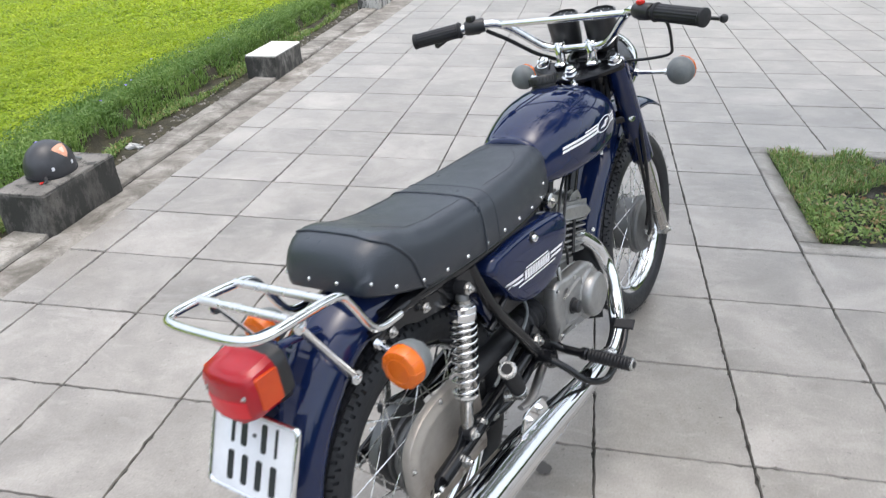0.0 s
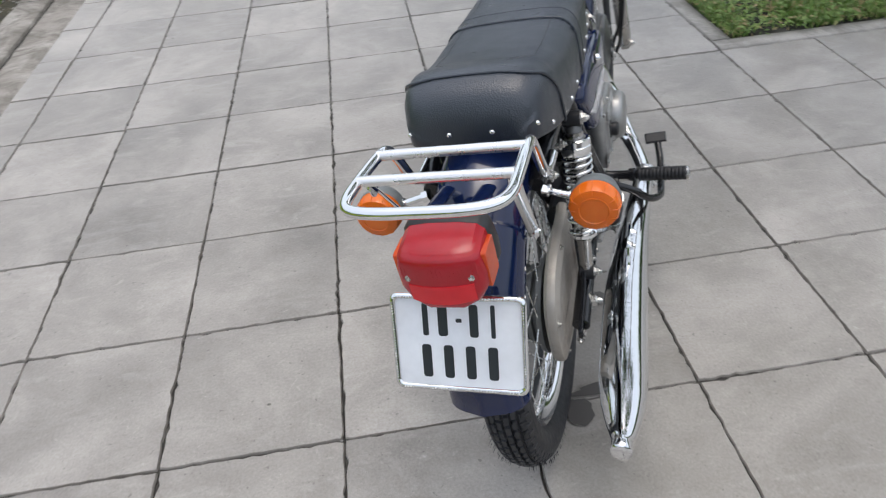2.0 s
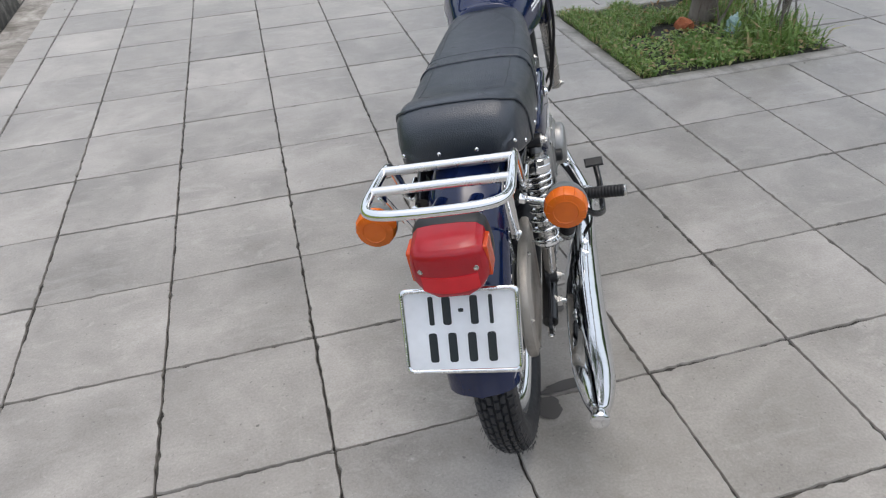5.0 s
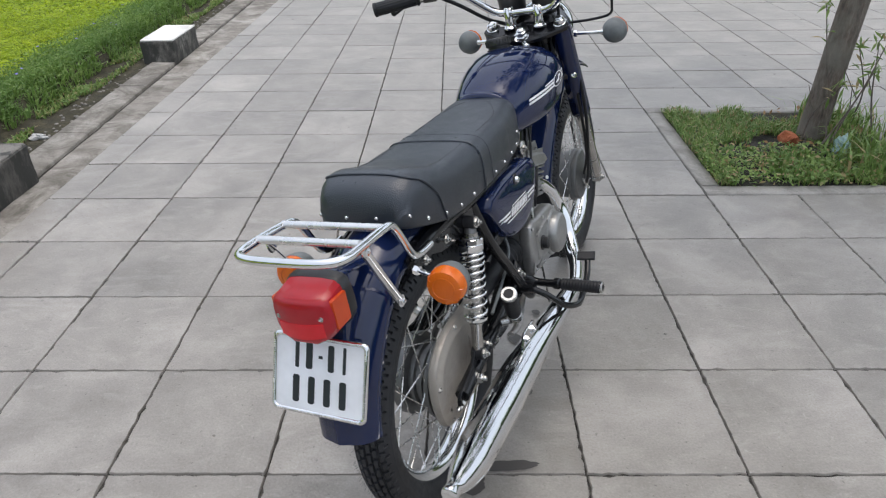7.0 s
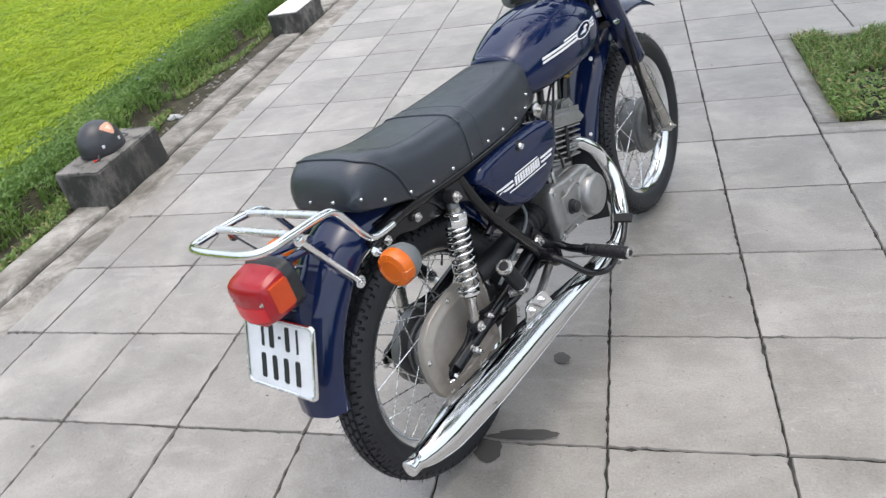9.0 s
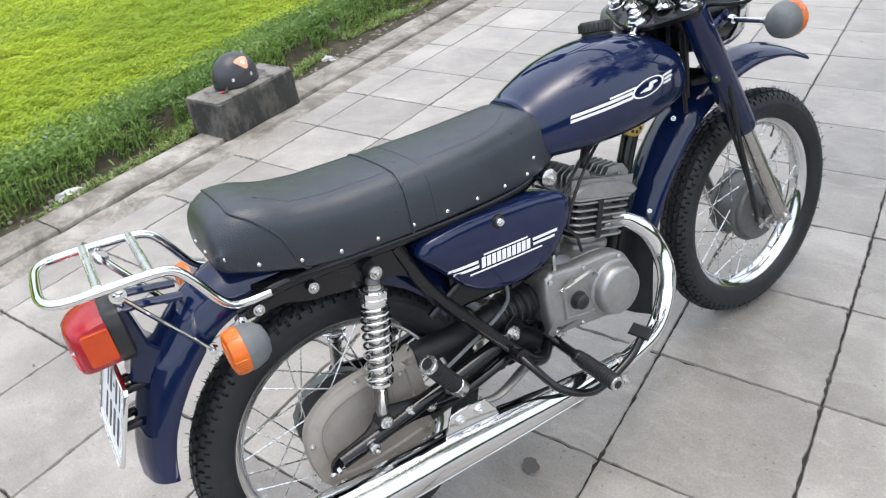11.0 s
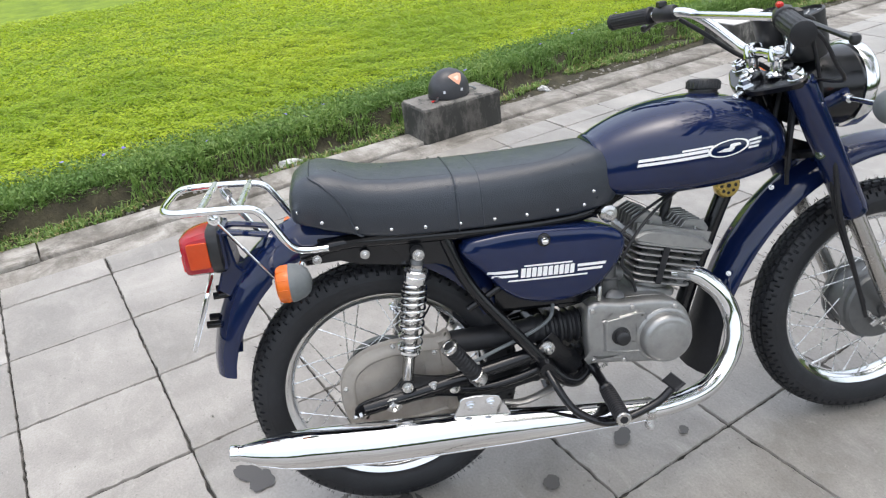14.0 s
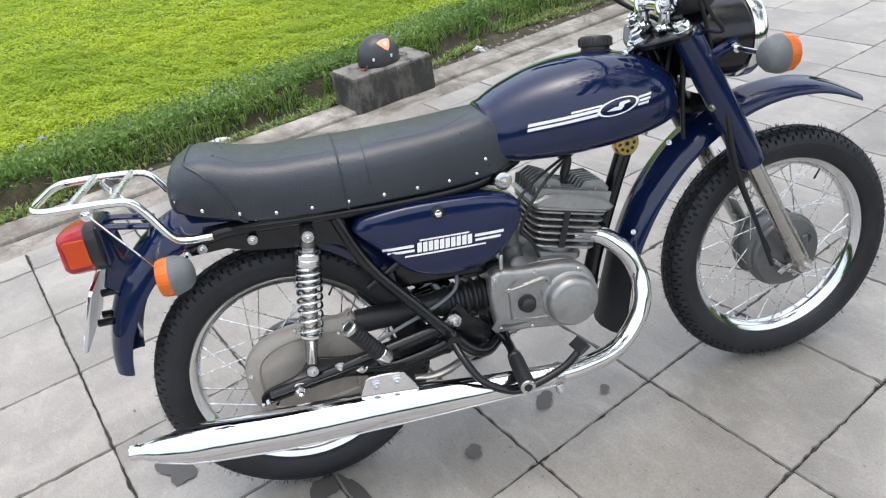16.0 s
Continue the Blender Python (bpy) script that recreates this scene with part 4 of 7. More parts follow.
EY, EZ = 0.756, 0.782
for s in (1, -1):
    for y0, z0, y1, z1, h in ((0.572, 0.7735, 0.712, 0.7825, 0.0062), (0.57, 0.7645, 0.712, 0.7735, 0.0062), (0.658, 0.786, 0.722, 0.79, 0.0038),
                              (0.801, 0.791, 0.832, 0.793, 0.0046), (0.803, 0.784, 0.829, 0.7855, 0.0046), (0.799, 0.777, 0.824, 0.778, 0.0046)):
        bm = bmesh.new()
        n = max(1, int((y1 - y0) / 0.04))
        for k in range(n):
            a, b_ = k / n, (k + 1) / n
            decal(bm, bar(y0 + (y1 - y0) * a, z0 + (z1 - z0) * a, y0 + (y1 - y0) * b_, z0 + (z1 - z0) * b_, h), tank_tree, s)
        open_part("tank_stripe", bm, WHITE, tank)
    bm = bmesh.new()
    n = 40
    for k in range(n):
        q = []
        for a, f in ((k, 1.0), (k + 1, 1.0), (k + 1, 0.86), (k, 0.86)):
            t = 2 * math.pi * a / n
            q.append((EY + 0.046 * f * math.cos(t), EZ + 0.0165 * f * math.sin(t) + 0.1 * 0.046 * math.cos(t)))
        decal(bm, q, tank_tree, s, cuts=1)
    for stroke in ([(-0.027, -0.006), (0.004, -0.0075), (0.012, -0.002), (-0.008, 0.0005)], [(-0.002, -0.002), (0.012, -0.002), (0.012, 0.0085), (0.003, 0.0075)], [(0.011, 0.002), (0.027, 0.0045), (0.024, 0.0085), (0.011, 0.0085)]):
        decal(bm, [(EY + a, EZ + b_) for a, b_ in stroke], tank_tree, s, cuts=2)
    open_part("tank_emblem", bm, WHITE, tank, "white oval emblem with a plain swept shape")
bm = bmesh.new()
cm = Matrix.Translation((-0.042, 0.79, 0.862)) @ pose(0, 0, 0, -7, -8, 0) @ Matrix.Scale(1.15, 4)
lathe(bm, [(0.031, -0.004), (0.031, 0.006), (0.027, 0.008), (0.027, 0.012), (0.0305, 0.013)] + [(0.031, 0.014), (0.031, 0.028), (0.028, 0.032), (0.02, 0.033), (0.018, 0.031)], cm, 30)
for k in range(24):
    a = 2 * math.pi * k / 24
    tube(bm, [cm @ V((0.031 * math.cos(a), 0.031 * math.sin(a), 0.014)), cm @ V((0.031 * math.cos(a), 0.031 * math.sin(a), 0.028))], 0.0018, 5, 1)
part("filler_cap", bm, PLASTIC, tank, "black ribbed plastic filler cap")


# side covers with the tool-box knob
COVER = [(0.186, 0.634), (0.193, 0.651), (0.211, 0.662), (0.28, 0.667), (0.345, 0.665), (0.43, 0.658), (0.474, 0.652), (0.512, 0.641), (0.534, 0.623), (0.539, 0.602), (0.53, 0.575), (0.51, 0.547), (0.482, 0.52), (0.45, 0.503), (0.41, 0.495), (0.37, 0.495), (0.33, 0.502), (0.293, 0.517), (0.263, 0.541), (0.237, 0.573), (0.208, 0.606)]


def side_cover(s):
    mm = SIDE if s > 0 else Matrix.Diagonal((-1, 1, 1, 1)) @ SIDE
    bm = bmesh.new()
    loop = smooth_loop(COVER, 4)
    cy, cz = (sum(p[q] for p in loop) / len(loop) for q in (0, 1))
    rings(bm, [[mm @ V((cy + (p[0] - cy) * f, cz + (p[1] - cz) * f, h)) for p in loop] for f, h in ((0.97, 0.04), (1.0, 0.044), (1.0, 0.103), (0.985, 0.1105), (0.955, 0.1155), (0.9, 0.1185), (0.8, 0.1203), (0.55, 0.1215), (0.25, 0.1222), (0.02, 0.1224))])
    ob = part("side_cover", bm, NAVY, bike, "glossy navy blue side cover with white striped lettering shapes", sharp=60)
    tr = BVHTree.FromPolygons([v.co.copy() for v in ob.data.vertices], [tuple(p.vertices) for p in ob.data.polygons])
    c, sl = (0.362, 0.5745), -0.06
    for y0, y1, dz, h in ((0.234, 0.298, 0.0045, 0.0062), (0.243, 0.298, -0.0055, 0.0058), (0.427, 0.49, 0.0045, 0.0062), (0.427, 0.482, -0.0055, 0.0058), (0.276, 0.448, -0.0165, 0.0036), (0.312, 0.416, 0.0145, 0.0036)):
        bm = bmesh.new()
        n = max(1, int((y1 - y0) / 0.03))
        for k in range(n):
            a, b_ = (y0 + (y1 - y0) * q / n for q in (k, k + 1))
            decal(bm, bar(a, c[1] + dz + (a - c[0]) * sl, b_, c[1] + dz + (b_ - c[0]) * sl, h, 0.2), tr, s, cuts=1)
        open_part("cover_stripe", bm, WHITE, ob)
    for k in range(5):
        bm = bmesh.new()
        y0 = 0.3045 + 0.0236 * k
        for dy, w_ in ((0.0, 0.0094), (0.0118, 0.0094)):
            a = y0 + dy
            decal(bm, bar(a, c[1] - 0.001 + (a - c[0]) * sl, a + w_, c[1] - 0.001 + (a - c[0]) * sl, 0.021, 0.15), tr, s, cuts=1)
        open_part("name_block", bm, WHITE, ob)
    bm = bmesh.new()
    lathe(bm, [(0.015, 0.1175), (0.014, 0.1215), (0.0105, 0.1235)], Matrix.Translation((0, 0.358, 0.642)) @ mm, 20)
    part("knob_seat", bm, FRAME_BLACK, ob)
    bm = bmesh.new()
    lathe(bm, [(0.009, 0.122), (0.009, 0.127), (0.007, 0.13), (0.003, 0.1305)], Matrix.Translation((0, 0.358, 0.642)) @ mm, 16)
    box(bm, (0.003, 0.012, 0.003), Matrix.Translation((s * 0.1305, 0.358, 0.642)), 0.0005)
    part("knob", bm, CHROME, ob, "round chrome cover screw")


side_cover(1)
side_cover(-1)

# engine: crankcase, clutch cover, cylinder, head, carburettor
bm = bmesh.new()
prism(bm, smooth_loop([(0.455, 0.458), (0.455, 0.34), (0.48, 0.324), (0.58, 0.312), (0.65, 0.326), (0.68, 0.375), (0.666, 0.43), (0.62, 0.455), (0.53, 0.46)], 3), -0.115, 0.082, SIDE, 0.006)
part("crankcase", bm, CAST, bike, "grey cast alloy crankcase")
bm = bmesh.new()
COVER_E = [(0.45, 0.466), (0.449, 0.333), (0.457, 0.324), (0.52, 0.315), (0.59, 0.303), (0.64, 0.306), (0.678, 0.333), (0.692, 0.372), (0.684, 0.412), (0.658, 0.443), (0.615, 0.457), (0.53, 0.463)]
dome(bm, smooth_loop(COVER_E, 3), [(0.002, 0.08), (0.0, 0.083), (0.0, 0.104), (0.004, 0.111), (0.008, 0.113), (0.022, 0.1135)], SIDE)
eng = part("engine_cover", bm, CAST, bike, "grey cast alloy engine side cover")
bm = bmesh.new()
dome(bm, smooth_loop([(0.481, 0.43), (0.482, 0.42), (0.482, 0.362), (0.488, 0.35), (0.56, 0.336), (0.588, 0.35), (0.588, 0.415), (0.575, 0.44), (0.53, 0.436)], 3), [(0.0, 0.112), (0.004, 0.119), (0.007, 0.1195), (0.009, 0.1175), (0.03, 0.117)], SIDE)
part("raised_panel", bm, CAST, eng)
bm = bmesh.new()
lathe(bm, [(0.067, 0.108), (0.067, 0.116), (0.063, 0.12), (0.059, 0.1205), (0.0585, 0.134), (0.054, 0.141), (0.047, 0.1445), (0.044, 0.144), (0.041, 0.1455), (0.02, 0.1465), (0.002, 0.1468)], Matrix.Translation((0, 0.624, 0.37)) @ SIDE, 44)
part("clutch_dome", bm, CAST, eng, "round cast alloy clutch cover")
bm = bmesh.new()
lathe(bm, [(0.021, 0.115), (0.021, 0.12), (0.0165, 0.121), (0.0165, 0.134), (0.013, 0.137), (0.004, 0.1375)], Matrix.Translation((0, 0.522, 0.387)) @ SIDE, 22)
part("oil_plug", bm, PLASTIC, eng, "black round oil plug")
for y, z in ((0.459, 0.457), (0.459, 0.335), (0.55, 0.452), (0.53, 0.324), (0.675, 0.345), (0.65, 0.436)):
    bm = bmesh.new()
    lathe(bm, [(0.0055, 0.111), (0.0055, 0.1155), (0.004, 0.117)], Matrix.Translation((0, y, z)) @ SIDE, 12)
    part("cover_screw", bm, STEEL, eng)
bm = bmesh.new()
prism(bm, smooth_loop([(0.46, 0.47), (0.46, 0.35), (0.52, 0.33), (0.63, 0.33), (0.675, 0.385), (0.64, 0.45), (0.56, 0.475)], 3), -0.14, -0.11, SIDE, 0.008)
part("engine_cover", bm, CAST, bike, "grey cast alloy engine side cover")

CYL = Matrix.Translation((0.0, 0.63, 0.446)) @ pose(0, 0, 0, -15.5, 0, 0)  # z up the leaning barrel
bm = bmesh.new()
lathe(bm, [(0.05, 0.0), (0.05, 0.02), (0.042, 0.022), (0.042, 0.15)], CYL, 26)
prism(bm, rrect(0.11, 0.11, 0.02, 4), -0.004, 0.012, CYL, 0.002)
barrel = part("cylinder", bm, CAST, bike, "grey finned alloy cylinder barrel")
for k in range(6):
    z = 0.03 + 0.0158 * k
    bm = bmesh.new()
    w = 0.152 + 0.005 * k
    prism(bm, rrect(0.155, w, 0.026, 5), z, z + 0.0048, CYL, 0.0012)
    part("cooling_fin", bm, CAST, barrel)
for dx, dy in ((0.055, -0.055), (0.055, 0.055), (-0.055, 0.055), (-0.055, -0.055), (0.074, -0.012)):
    bm = bmesh.new()
    box(bm, (0.012, 0.014, 0.088), CYL @ Matrix.Translation((dx, dy, 0.075)), 0.002)
    part("fin_damper", bm, RUBBER, barrel)
# head: a solid sloped body with thin upright fins along the bike
bm = bmesh.new()
H0 = 0.117
prism(bm, rrect(0.158, 0.178, 0.02, 4), H0, H0 + 0.006, CYL, 0.0015)
prof = smooth_loop([(-0.086, H0 + 0.004), (-0.08, H0 + 0.026), (-0.045, H0 + 0.036), (0.045, H0 + 0.036), (0.082, H0 + 0.026), (0.088, H0 + 0.004)], 2)
prism(bm, prof, -0.076, 0.079, CYL @ SIDE, 0.005)
head = part("cylinder_head", bm, CAST, bike, "grey finned alloy cylinder head")
fin = [(-0.088, H0 + 0.012), (-0.09, H0 + 0.05), (-0.07, H0 + 0.068), (-0.03, H0 + 0.06), (-0.022, H0 + 0.044), (0.022, H0 + 0.044), (0.03, H0 + 0.06), (0.07, H0 + 0.068), (0.09, H0 + 0.05), (0.088, H0 + 0.012)]
for k in range(9):
    bm = bmesh.new()
    x = -0.068 + 0.0165 * k
    prism(bm, [(a, b if 1 <= k <= 7 else min(b, H0 + 0.045)) for a, b in fin], x - 0.0022, x + 0.0022, CYL @ SIDE, 0.0008)
    part("head_fin", bm, CAST, head)
bm = bmesh.new()
lathe(bm, [(0.012, H0 + 0.034), (0.012, H0 + 0.05), (0.008, H0 + 0.052), (0.0075, H0 + 0.075)], CYL, 12)
tube(bm, [CYL @ V((0, 0, H0 + 0.06)), CYL @ V((0.0, 0.0, H0 + 0.1)), CYL @ V((0.012, -0.035, H0 + 0.115))], 0.0105, 12, 4)
part("plug_cap", bm, PLASTIC, head, "black spark plug cap")
for dx, dy in ((0.055, 0.055), (-0.055, 0.055), (0.055, -0.055), (-0.055, -0.055)):
    bm = bmesh.new()
    lathe(bm, [(0.008, H0 + 0.03), (0.008, H0 + 0.042), (0.004, H0 + 0.043), (0.004, H0 + 0.05)], CYL @ Matrix.Translation((dx, dy, 0)), 6)
    part("head_nut", bm, STEEL, head)
bm = bmesh.new()
tube(bm, [(0.03, 0.555, 0.5), (0.035, 0.5, 0.515), (0.035, 0.43, 0.53)], 0.02, 16, 3)
lathe(bm, [(0.022, -0.045), (0.026, -0.04), (0.026, 0.0), (0.021, 0.004), (0.021, 0.05), (0.018, 0.056), (0.006, 0.06)], Matrix.Translation((0.04, 0.522, 0.5)), 20)
lathe(bm, [(0.02, 0), (0.022, 0.004), (0.022, 0.03), (0.016, 0.034)], Matrix.Translation((0.055, 0.525, 0.448)) @ pose(0, 0, 0, 0, 60, 0), 16)
part("carburettor", bm, HUB, bike, "grey alloy carburettor")
bm = bmesh.new()
tube(bm, [(0.09, 0.57, 0.476), (0.098, 0.555, 0.52), (0.1, 0.535, 0.56), (0.085, 0.6, 0.64), (0.05, 0.7, 0.69), (0.03, 0.8, 0.72)], 0.0035, 8, 6)
part("clutch_cable", bm, RUBBER, bike, "thin black control cable")
bm = bmesh.new()
lathe(bm, [(0.005, 0.0), (0.005, 0.03), (0.0035, 0.034)], along((0.112, 0.475, 0.48), (0.11, 0.482, 0.53)), 10)
part("cable_end", bm, STEEL, bike)
bm = bmesh.new()
tube(bm, [(0.111, 0.478, 0.51), (0.108, 0.5, 0.57), (0.09, 0.55, 0.63), (0.06, 0.65, 0.675), (0.04, 0.78, 0.72), (0.05, 0.88, 0.78)], 0.0034, 8, 6)
part("clutch_cable", bm, RUBBER, bike, "thin black control cable")
bm = bmesh.new()
tube(bm, [(0.088, 0.18, 0.366), (0.086, 0.25, 0.39), (0.08, 0.33, 0.415), (0.073, 0.375, 0.439), (0.06, 0.388, 0.47)], 0.0042, 8, 5)
part("breather_hose", bm, GREY_PLASTIC, bike, "thin grey breather hose")
bm = bmesh.new()
box(bm, (0.13, 0.2, 0.2), pose(0, 0.36, 0.557, -4, 0, 0), 0.012)
box(bm, (0.1, 0.09, 0.022), pose(0.01, 0.445, 0.463, 6, 0, 0), 0.004)
part("air_box", bm, FRAME_BLACK, bike, "black air filter box")
bm = bmesh.new()
lathe(bm, [(0.017, -0.012), (0.019, -0.008), (0.019, 0.006), (0.012, 0.01)], Matrix.Translation((0.088, 0.51, 0.667)) @ SIDE, 20)
bolt(bm, (0.097, 0.51, 0.667), (1, 0, 0), 0.008, 0.006)
part("tank_mount", bm, STEEL, bike, "round steel tank mounting bolt")
bm = bmesh.new()
lathe(bm, [(0.028, -0.012), (0.03, -0.008), (0.03, 0.004), (0.026, 0.008)], Matrix.Translation((0.012, 0.825, 0.664)) @ SIDE, 26)
horn = part("horn", bm, BRASS, bike, "brass-coloured round horn")
# raised black discs colour in the shade of the sound holes
bm = bmesh.new()
for k in range(8):
    a = 2 * math.pi * k / 8
    lathe(bm, [(0.0042, 0.0079), (0.0042, 0.0086)], Matrix.Translation((0.012, 0.825 + 0.017 * math.cos(a), 0.664 + 0.017 * math.sin(a))) @ SIDE, 8)
lathe(bm, [(0.005, 0.0079), (0.005, 0.0095)], Matrix.Translation((0.012, 0.825, 0.664)) @ SIDE, 10)
part("horn_holes", bm, FRAME_BLACK, horn)

# exhaust
bm = bmesh.new()
tube(bm, [(0.04, 0.67, 0.487), (0.044, 0.706, 0.483), (0.05, 0.745, 0.466), (0.066, 0.784, 0.427), (0.08, 0.806, 0.374), (0.1, 0.804, 0.323), (0.113, 0.785, 0.279), (0.135, 0.74, 0.242), (0.157, 0.682, 0.227), (0.178, 0.598, 0.228), (0.187, 0.54, 0.235)], 0.0215, 22, 6)
pipe = part("exhaust_pipe", bm, CHROME, bike, "curved chrome exhaust pipe")
bm = bmesh.new()
m0 = along((0.041, 0.7, 0.484), (0.05, 0.745, 0.466))
lathe(bm, [(0.027, -0.012), (0.029, -0.008), (0.029, 0.006), (0.022, 0.01)], m0, 20)
for k in range(12):
    a = 2 * math.pi * k / 12
    box(bm, (0.006, 0.006, 0.016), m0 @ Matrix.Translation((0.029 * math.cos(a), 0.029 * math.sin(a), -0.002)), 0.001)
part("exhaust_nut", bm, CAST, pipe, "finned exhaust nut")
bm = bmesh.new()
MUF = [(0.186, 0.565, 0.2335, 0.0235), (0.185, 0.555, 0.2335, 0.0242), (0.181, 0.5, 0.234, 0.0262), (0.173, 0.37, 0.237, 0.0315), (0.168, 0.25, 0.245, 0.038), (0.167, 0.145, 0.254, 0.042), (0.169, 0.05, 0.261, 0.043), (0.173, -0.04, 0.27, 0.043), (0.177, -0.12, 0.282, 0.0422), (0.18, -0.18, 0.291, 0.041),
       (0.184, -0.23, 0.298, 0.0365), (0.187, -0.281, 0.307, 0.0265), (0.188, -0.307, 0.313, 0.0185), (0.188, -0.317, 0.3148, 0.0152), (0.188, -0.32, 0.3153, 0.0168), (0.188, -0.336, 0.318, 0.0168), (0.188, -0.338, 0.3183, 0.0135), (0.188, -0.337, 0.3181, 0.0095), (0.188, -0.303, 0.312, 0.009)]
tube(bm, [p[:3] for p in MUF], [p[3] for p in MUF], 34, 1)
muffler = part("muffler", bm, DENTED_CHROME, bike, "long tapered chrome muffler", sharp=50)
# black disc at the bottom colours in the unlit depth of the pipe
bm = bmesh.new()
tube(bm, [(0.188, -0.3035, 0.3121), (0.188, -0.305, 0.3124)], 0.0092, 16, 1)
part("tailpipe_bore", bm, RUBBER, muffler)
bm = bmesh.new()
tube(bm, [(p[0] - 0.7071 * p[3] * -1.0, p[1], p[2] - 0.7071 * p[3]) for p in MUF[1:13]], 0.0022, 6, 3)
part("weld_seam", bm, CHROME, muffler)
bm = bmesh.new()
prism(bm, smooth_loop([(0.128, 0.278), (0.136, 0.322), (0.15, 0.339), (0.21, 0.335), (0.228, 0.322), (0.242, 0.27)], 3), 0.172, 0.177, SIDE, 0.001)
for y, z in ((0.161, 0.317), (0.205, 0.317)):
    bolt(bm, (0.177, y, z), (1, 0, 0), 0.0085, 0.006)
part("muffler_bracket", bm, CHROME, muffler, "chrome muffler bracket with two bolts")
bm = bmesh.new()
lathe(bm, [(0.0245, -0.009), (0.0262, -0.007), (0.0262, 0.007), (0.0245, 0.009)], along((0.188, 0.552, 0.235), (0.186, 0.5, 0.237)), 26)
box(bm, (0.014, 0.016, 0.022), Matrix.Translation((0.2, 0.55, 0.206)), 0.002)
bolt(bm, (0.207, 0.55, 0.203), (1, 0, 0), 0.006, 0.006)
part("pipe_clamp", bm, STEEL, muffler, "steel pipe clamp")


# foot pegs, pedals, stand
def ribbed(bm, p0, p1, r, ribs):
    p0, p1 = V(p0), V(p1)
    n = ribs * 4
    prof = []
    ln = (p1 - p0).length
    for k in range(n + 1):
        prof.append((r + (0.0016 if (k % 4) in (1, 2) else 0), ln * k / n))
    lathe(bm, prof, along(p0, p1), 16)


def foot_peg(s):
    root, end = V((s * 0.112, 0.472, 0.288)), V((s * 0.29, 0.454, 0.296))
    a = root.lerp(end, 0.38)
    bm = bmesh.new()
    tube(bm, [(s * 0.07, 0.452, 0.32), (s * 0.088, 0.466, 0.3), root, a], 0.011, 12, 2)
    lathe(bm, [(0.015, 0), (0.016, 0.004), (0.016, 0.014), (0.012, 0.018)], along(root.lerp(end, 0.25), end), 14)
    peg = part("foot_peg", bm, FRAME_BLACK, bike, "folding foot peg with ribbed black rubber")
    bm = bmesh.new()
    ribbed(bm, a, root.lerp(end, 0.985), 0.0155, 13)
    part("peg_rubber", bm, RUBBER, peg)
    bm = bmesh.new()
    lathe(bm, [(0.015, 0), (0.0155, 0.005), (0.0135, 0.007), (0.0085, 0.007), (0.0085, 0.006)], along(root.lerp(end, 0.978), root.lerp(end, 1.4)), 20)
    part("peg_cap", bm, STEEL, peg, "bright steel peg end", sharp=30)
    # black disc colours in the shade of the hollow peg end
    bm = bmesh.new()
    lathe(bm, [(0.0084, 0.006), (0.0084, 0.0068)], along(root.lerp(end, 0.978), root.lerp(end, 1.4)), 16)
    part("peg_bore", bm, RUBBER, peg)


foot_peg(1)
foot_peg(-1)


def rear_peg(s):
    a, b = V((s * 0.14, 0.196, 0.352)), V((s * 0.158, 0.132, 0.456))
    bm = bmesh.new()
    tube(bm, [(s * 0.1, 0.18, 0.342), a, a.lerp(b, 0.2)], 0.012, 12, 2)
    lathe(bm, [(0.0185, 0), (0.0185, 0.022), (0.016, 0.024)], along(a.lerp(b, 0.02), b), 18)
    peg = part("passenger_peg", bm, STEEL, bike, "folded passenger peg with bright ends")
    bm = bmesh.new()
    ribbed(bm, a.lerp(b, 0.2), a.lerp(b, 0.95), 0.0165, 10)
    part("peg_rubber", bm, RUBBER, peg)
    bm = bmesh.new()
    lathe(bm, [(0.0185, 0), (0.0195, 0.002), (0.0195, 0.008), (0.0175, 0.0105), (0.0125, 0.0105), (0.0115, 0.0095)], along(a.lerp(b, 0.94), b * 2 - a), 24)
    part("peg_cap", bm, STEEL, peg, "bright steel peg end", sharp=30)
    # the hollow's shade is a black disc here too
    bm = bmesh.new()
    lathe(bm, [(0.0112, 0.009), (0.0112, 0.0103)], along(a.lerp(b, 0.94), b * 2 - a), 20)
    part("peg_bore", bm, RUBBER, peg)


rear_peg(1)
rear_peg(-1)
bm = bmesh.new()
tube(bm, [(0.125, 0.34, 0.352), (0.17, 0.352, 0.325), (0.205, 0.378, 0.282), (0.226, 0.425, 0.255), (0.228, 0.47, 0.249), (0.226, 0.55, 0.272), (0.22, 0.592, 0.298)], 0.0085, 12, 6)
lathe(bm, [(0.016, -0.02), (0.017, 0.0), (0.016, 0.02)], Matrix.Translation((0.125, 0.343, 0.35)) @ SIDE, 16)
pedal = part("brake_pedal", bm, FRAME_BLACK, bike, "black bent-tube brake pedal")
bm = bmesh.new()
box(bm, (0.05, 0.028, 0.009), pose(0.215, 0.598, 0.31, 32, 0, 8), 0.003)
part("pedal_pad", bm, RUBBER, pedal)
bm = bmesh.new()
pts = [V((0.1, 0.5, 0.315)).lerp(V((0.075, 0.43, 0.26)), k / 59) + V((0.0, 0.0045 * math.cos(k * 1.1), 0.0045 * math.sin(k * 1.1))) for k in range(60)]
tube(bm, pts, 0.0013, 5, 1)
part("stand_spring", bm, STEEL, bike, "steel stand spring")
bm = bmesh.new()
tube(bm, [(0.07, 0.45, 0.285), (0.085, 0.38, 0.27), (0.1, 0.3, 0.255), (0.1, 0.25, 0.262)], [0.013, 0.012, 0.011, 0.009], 10, 4, 0.6)
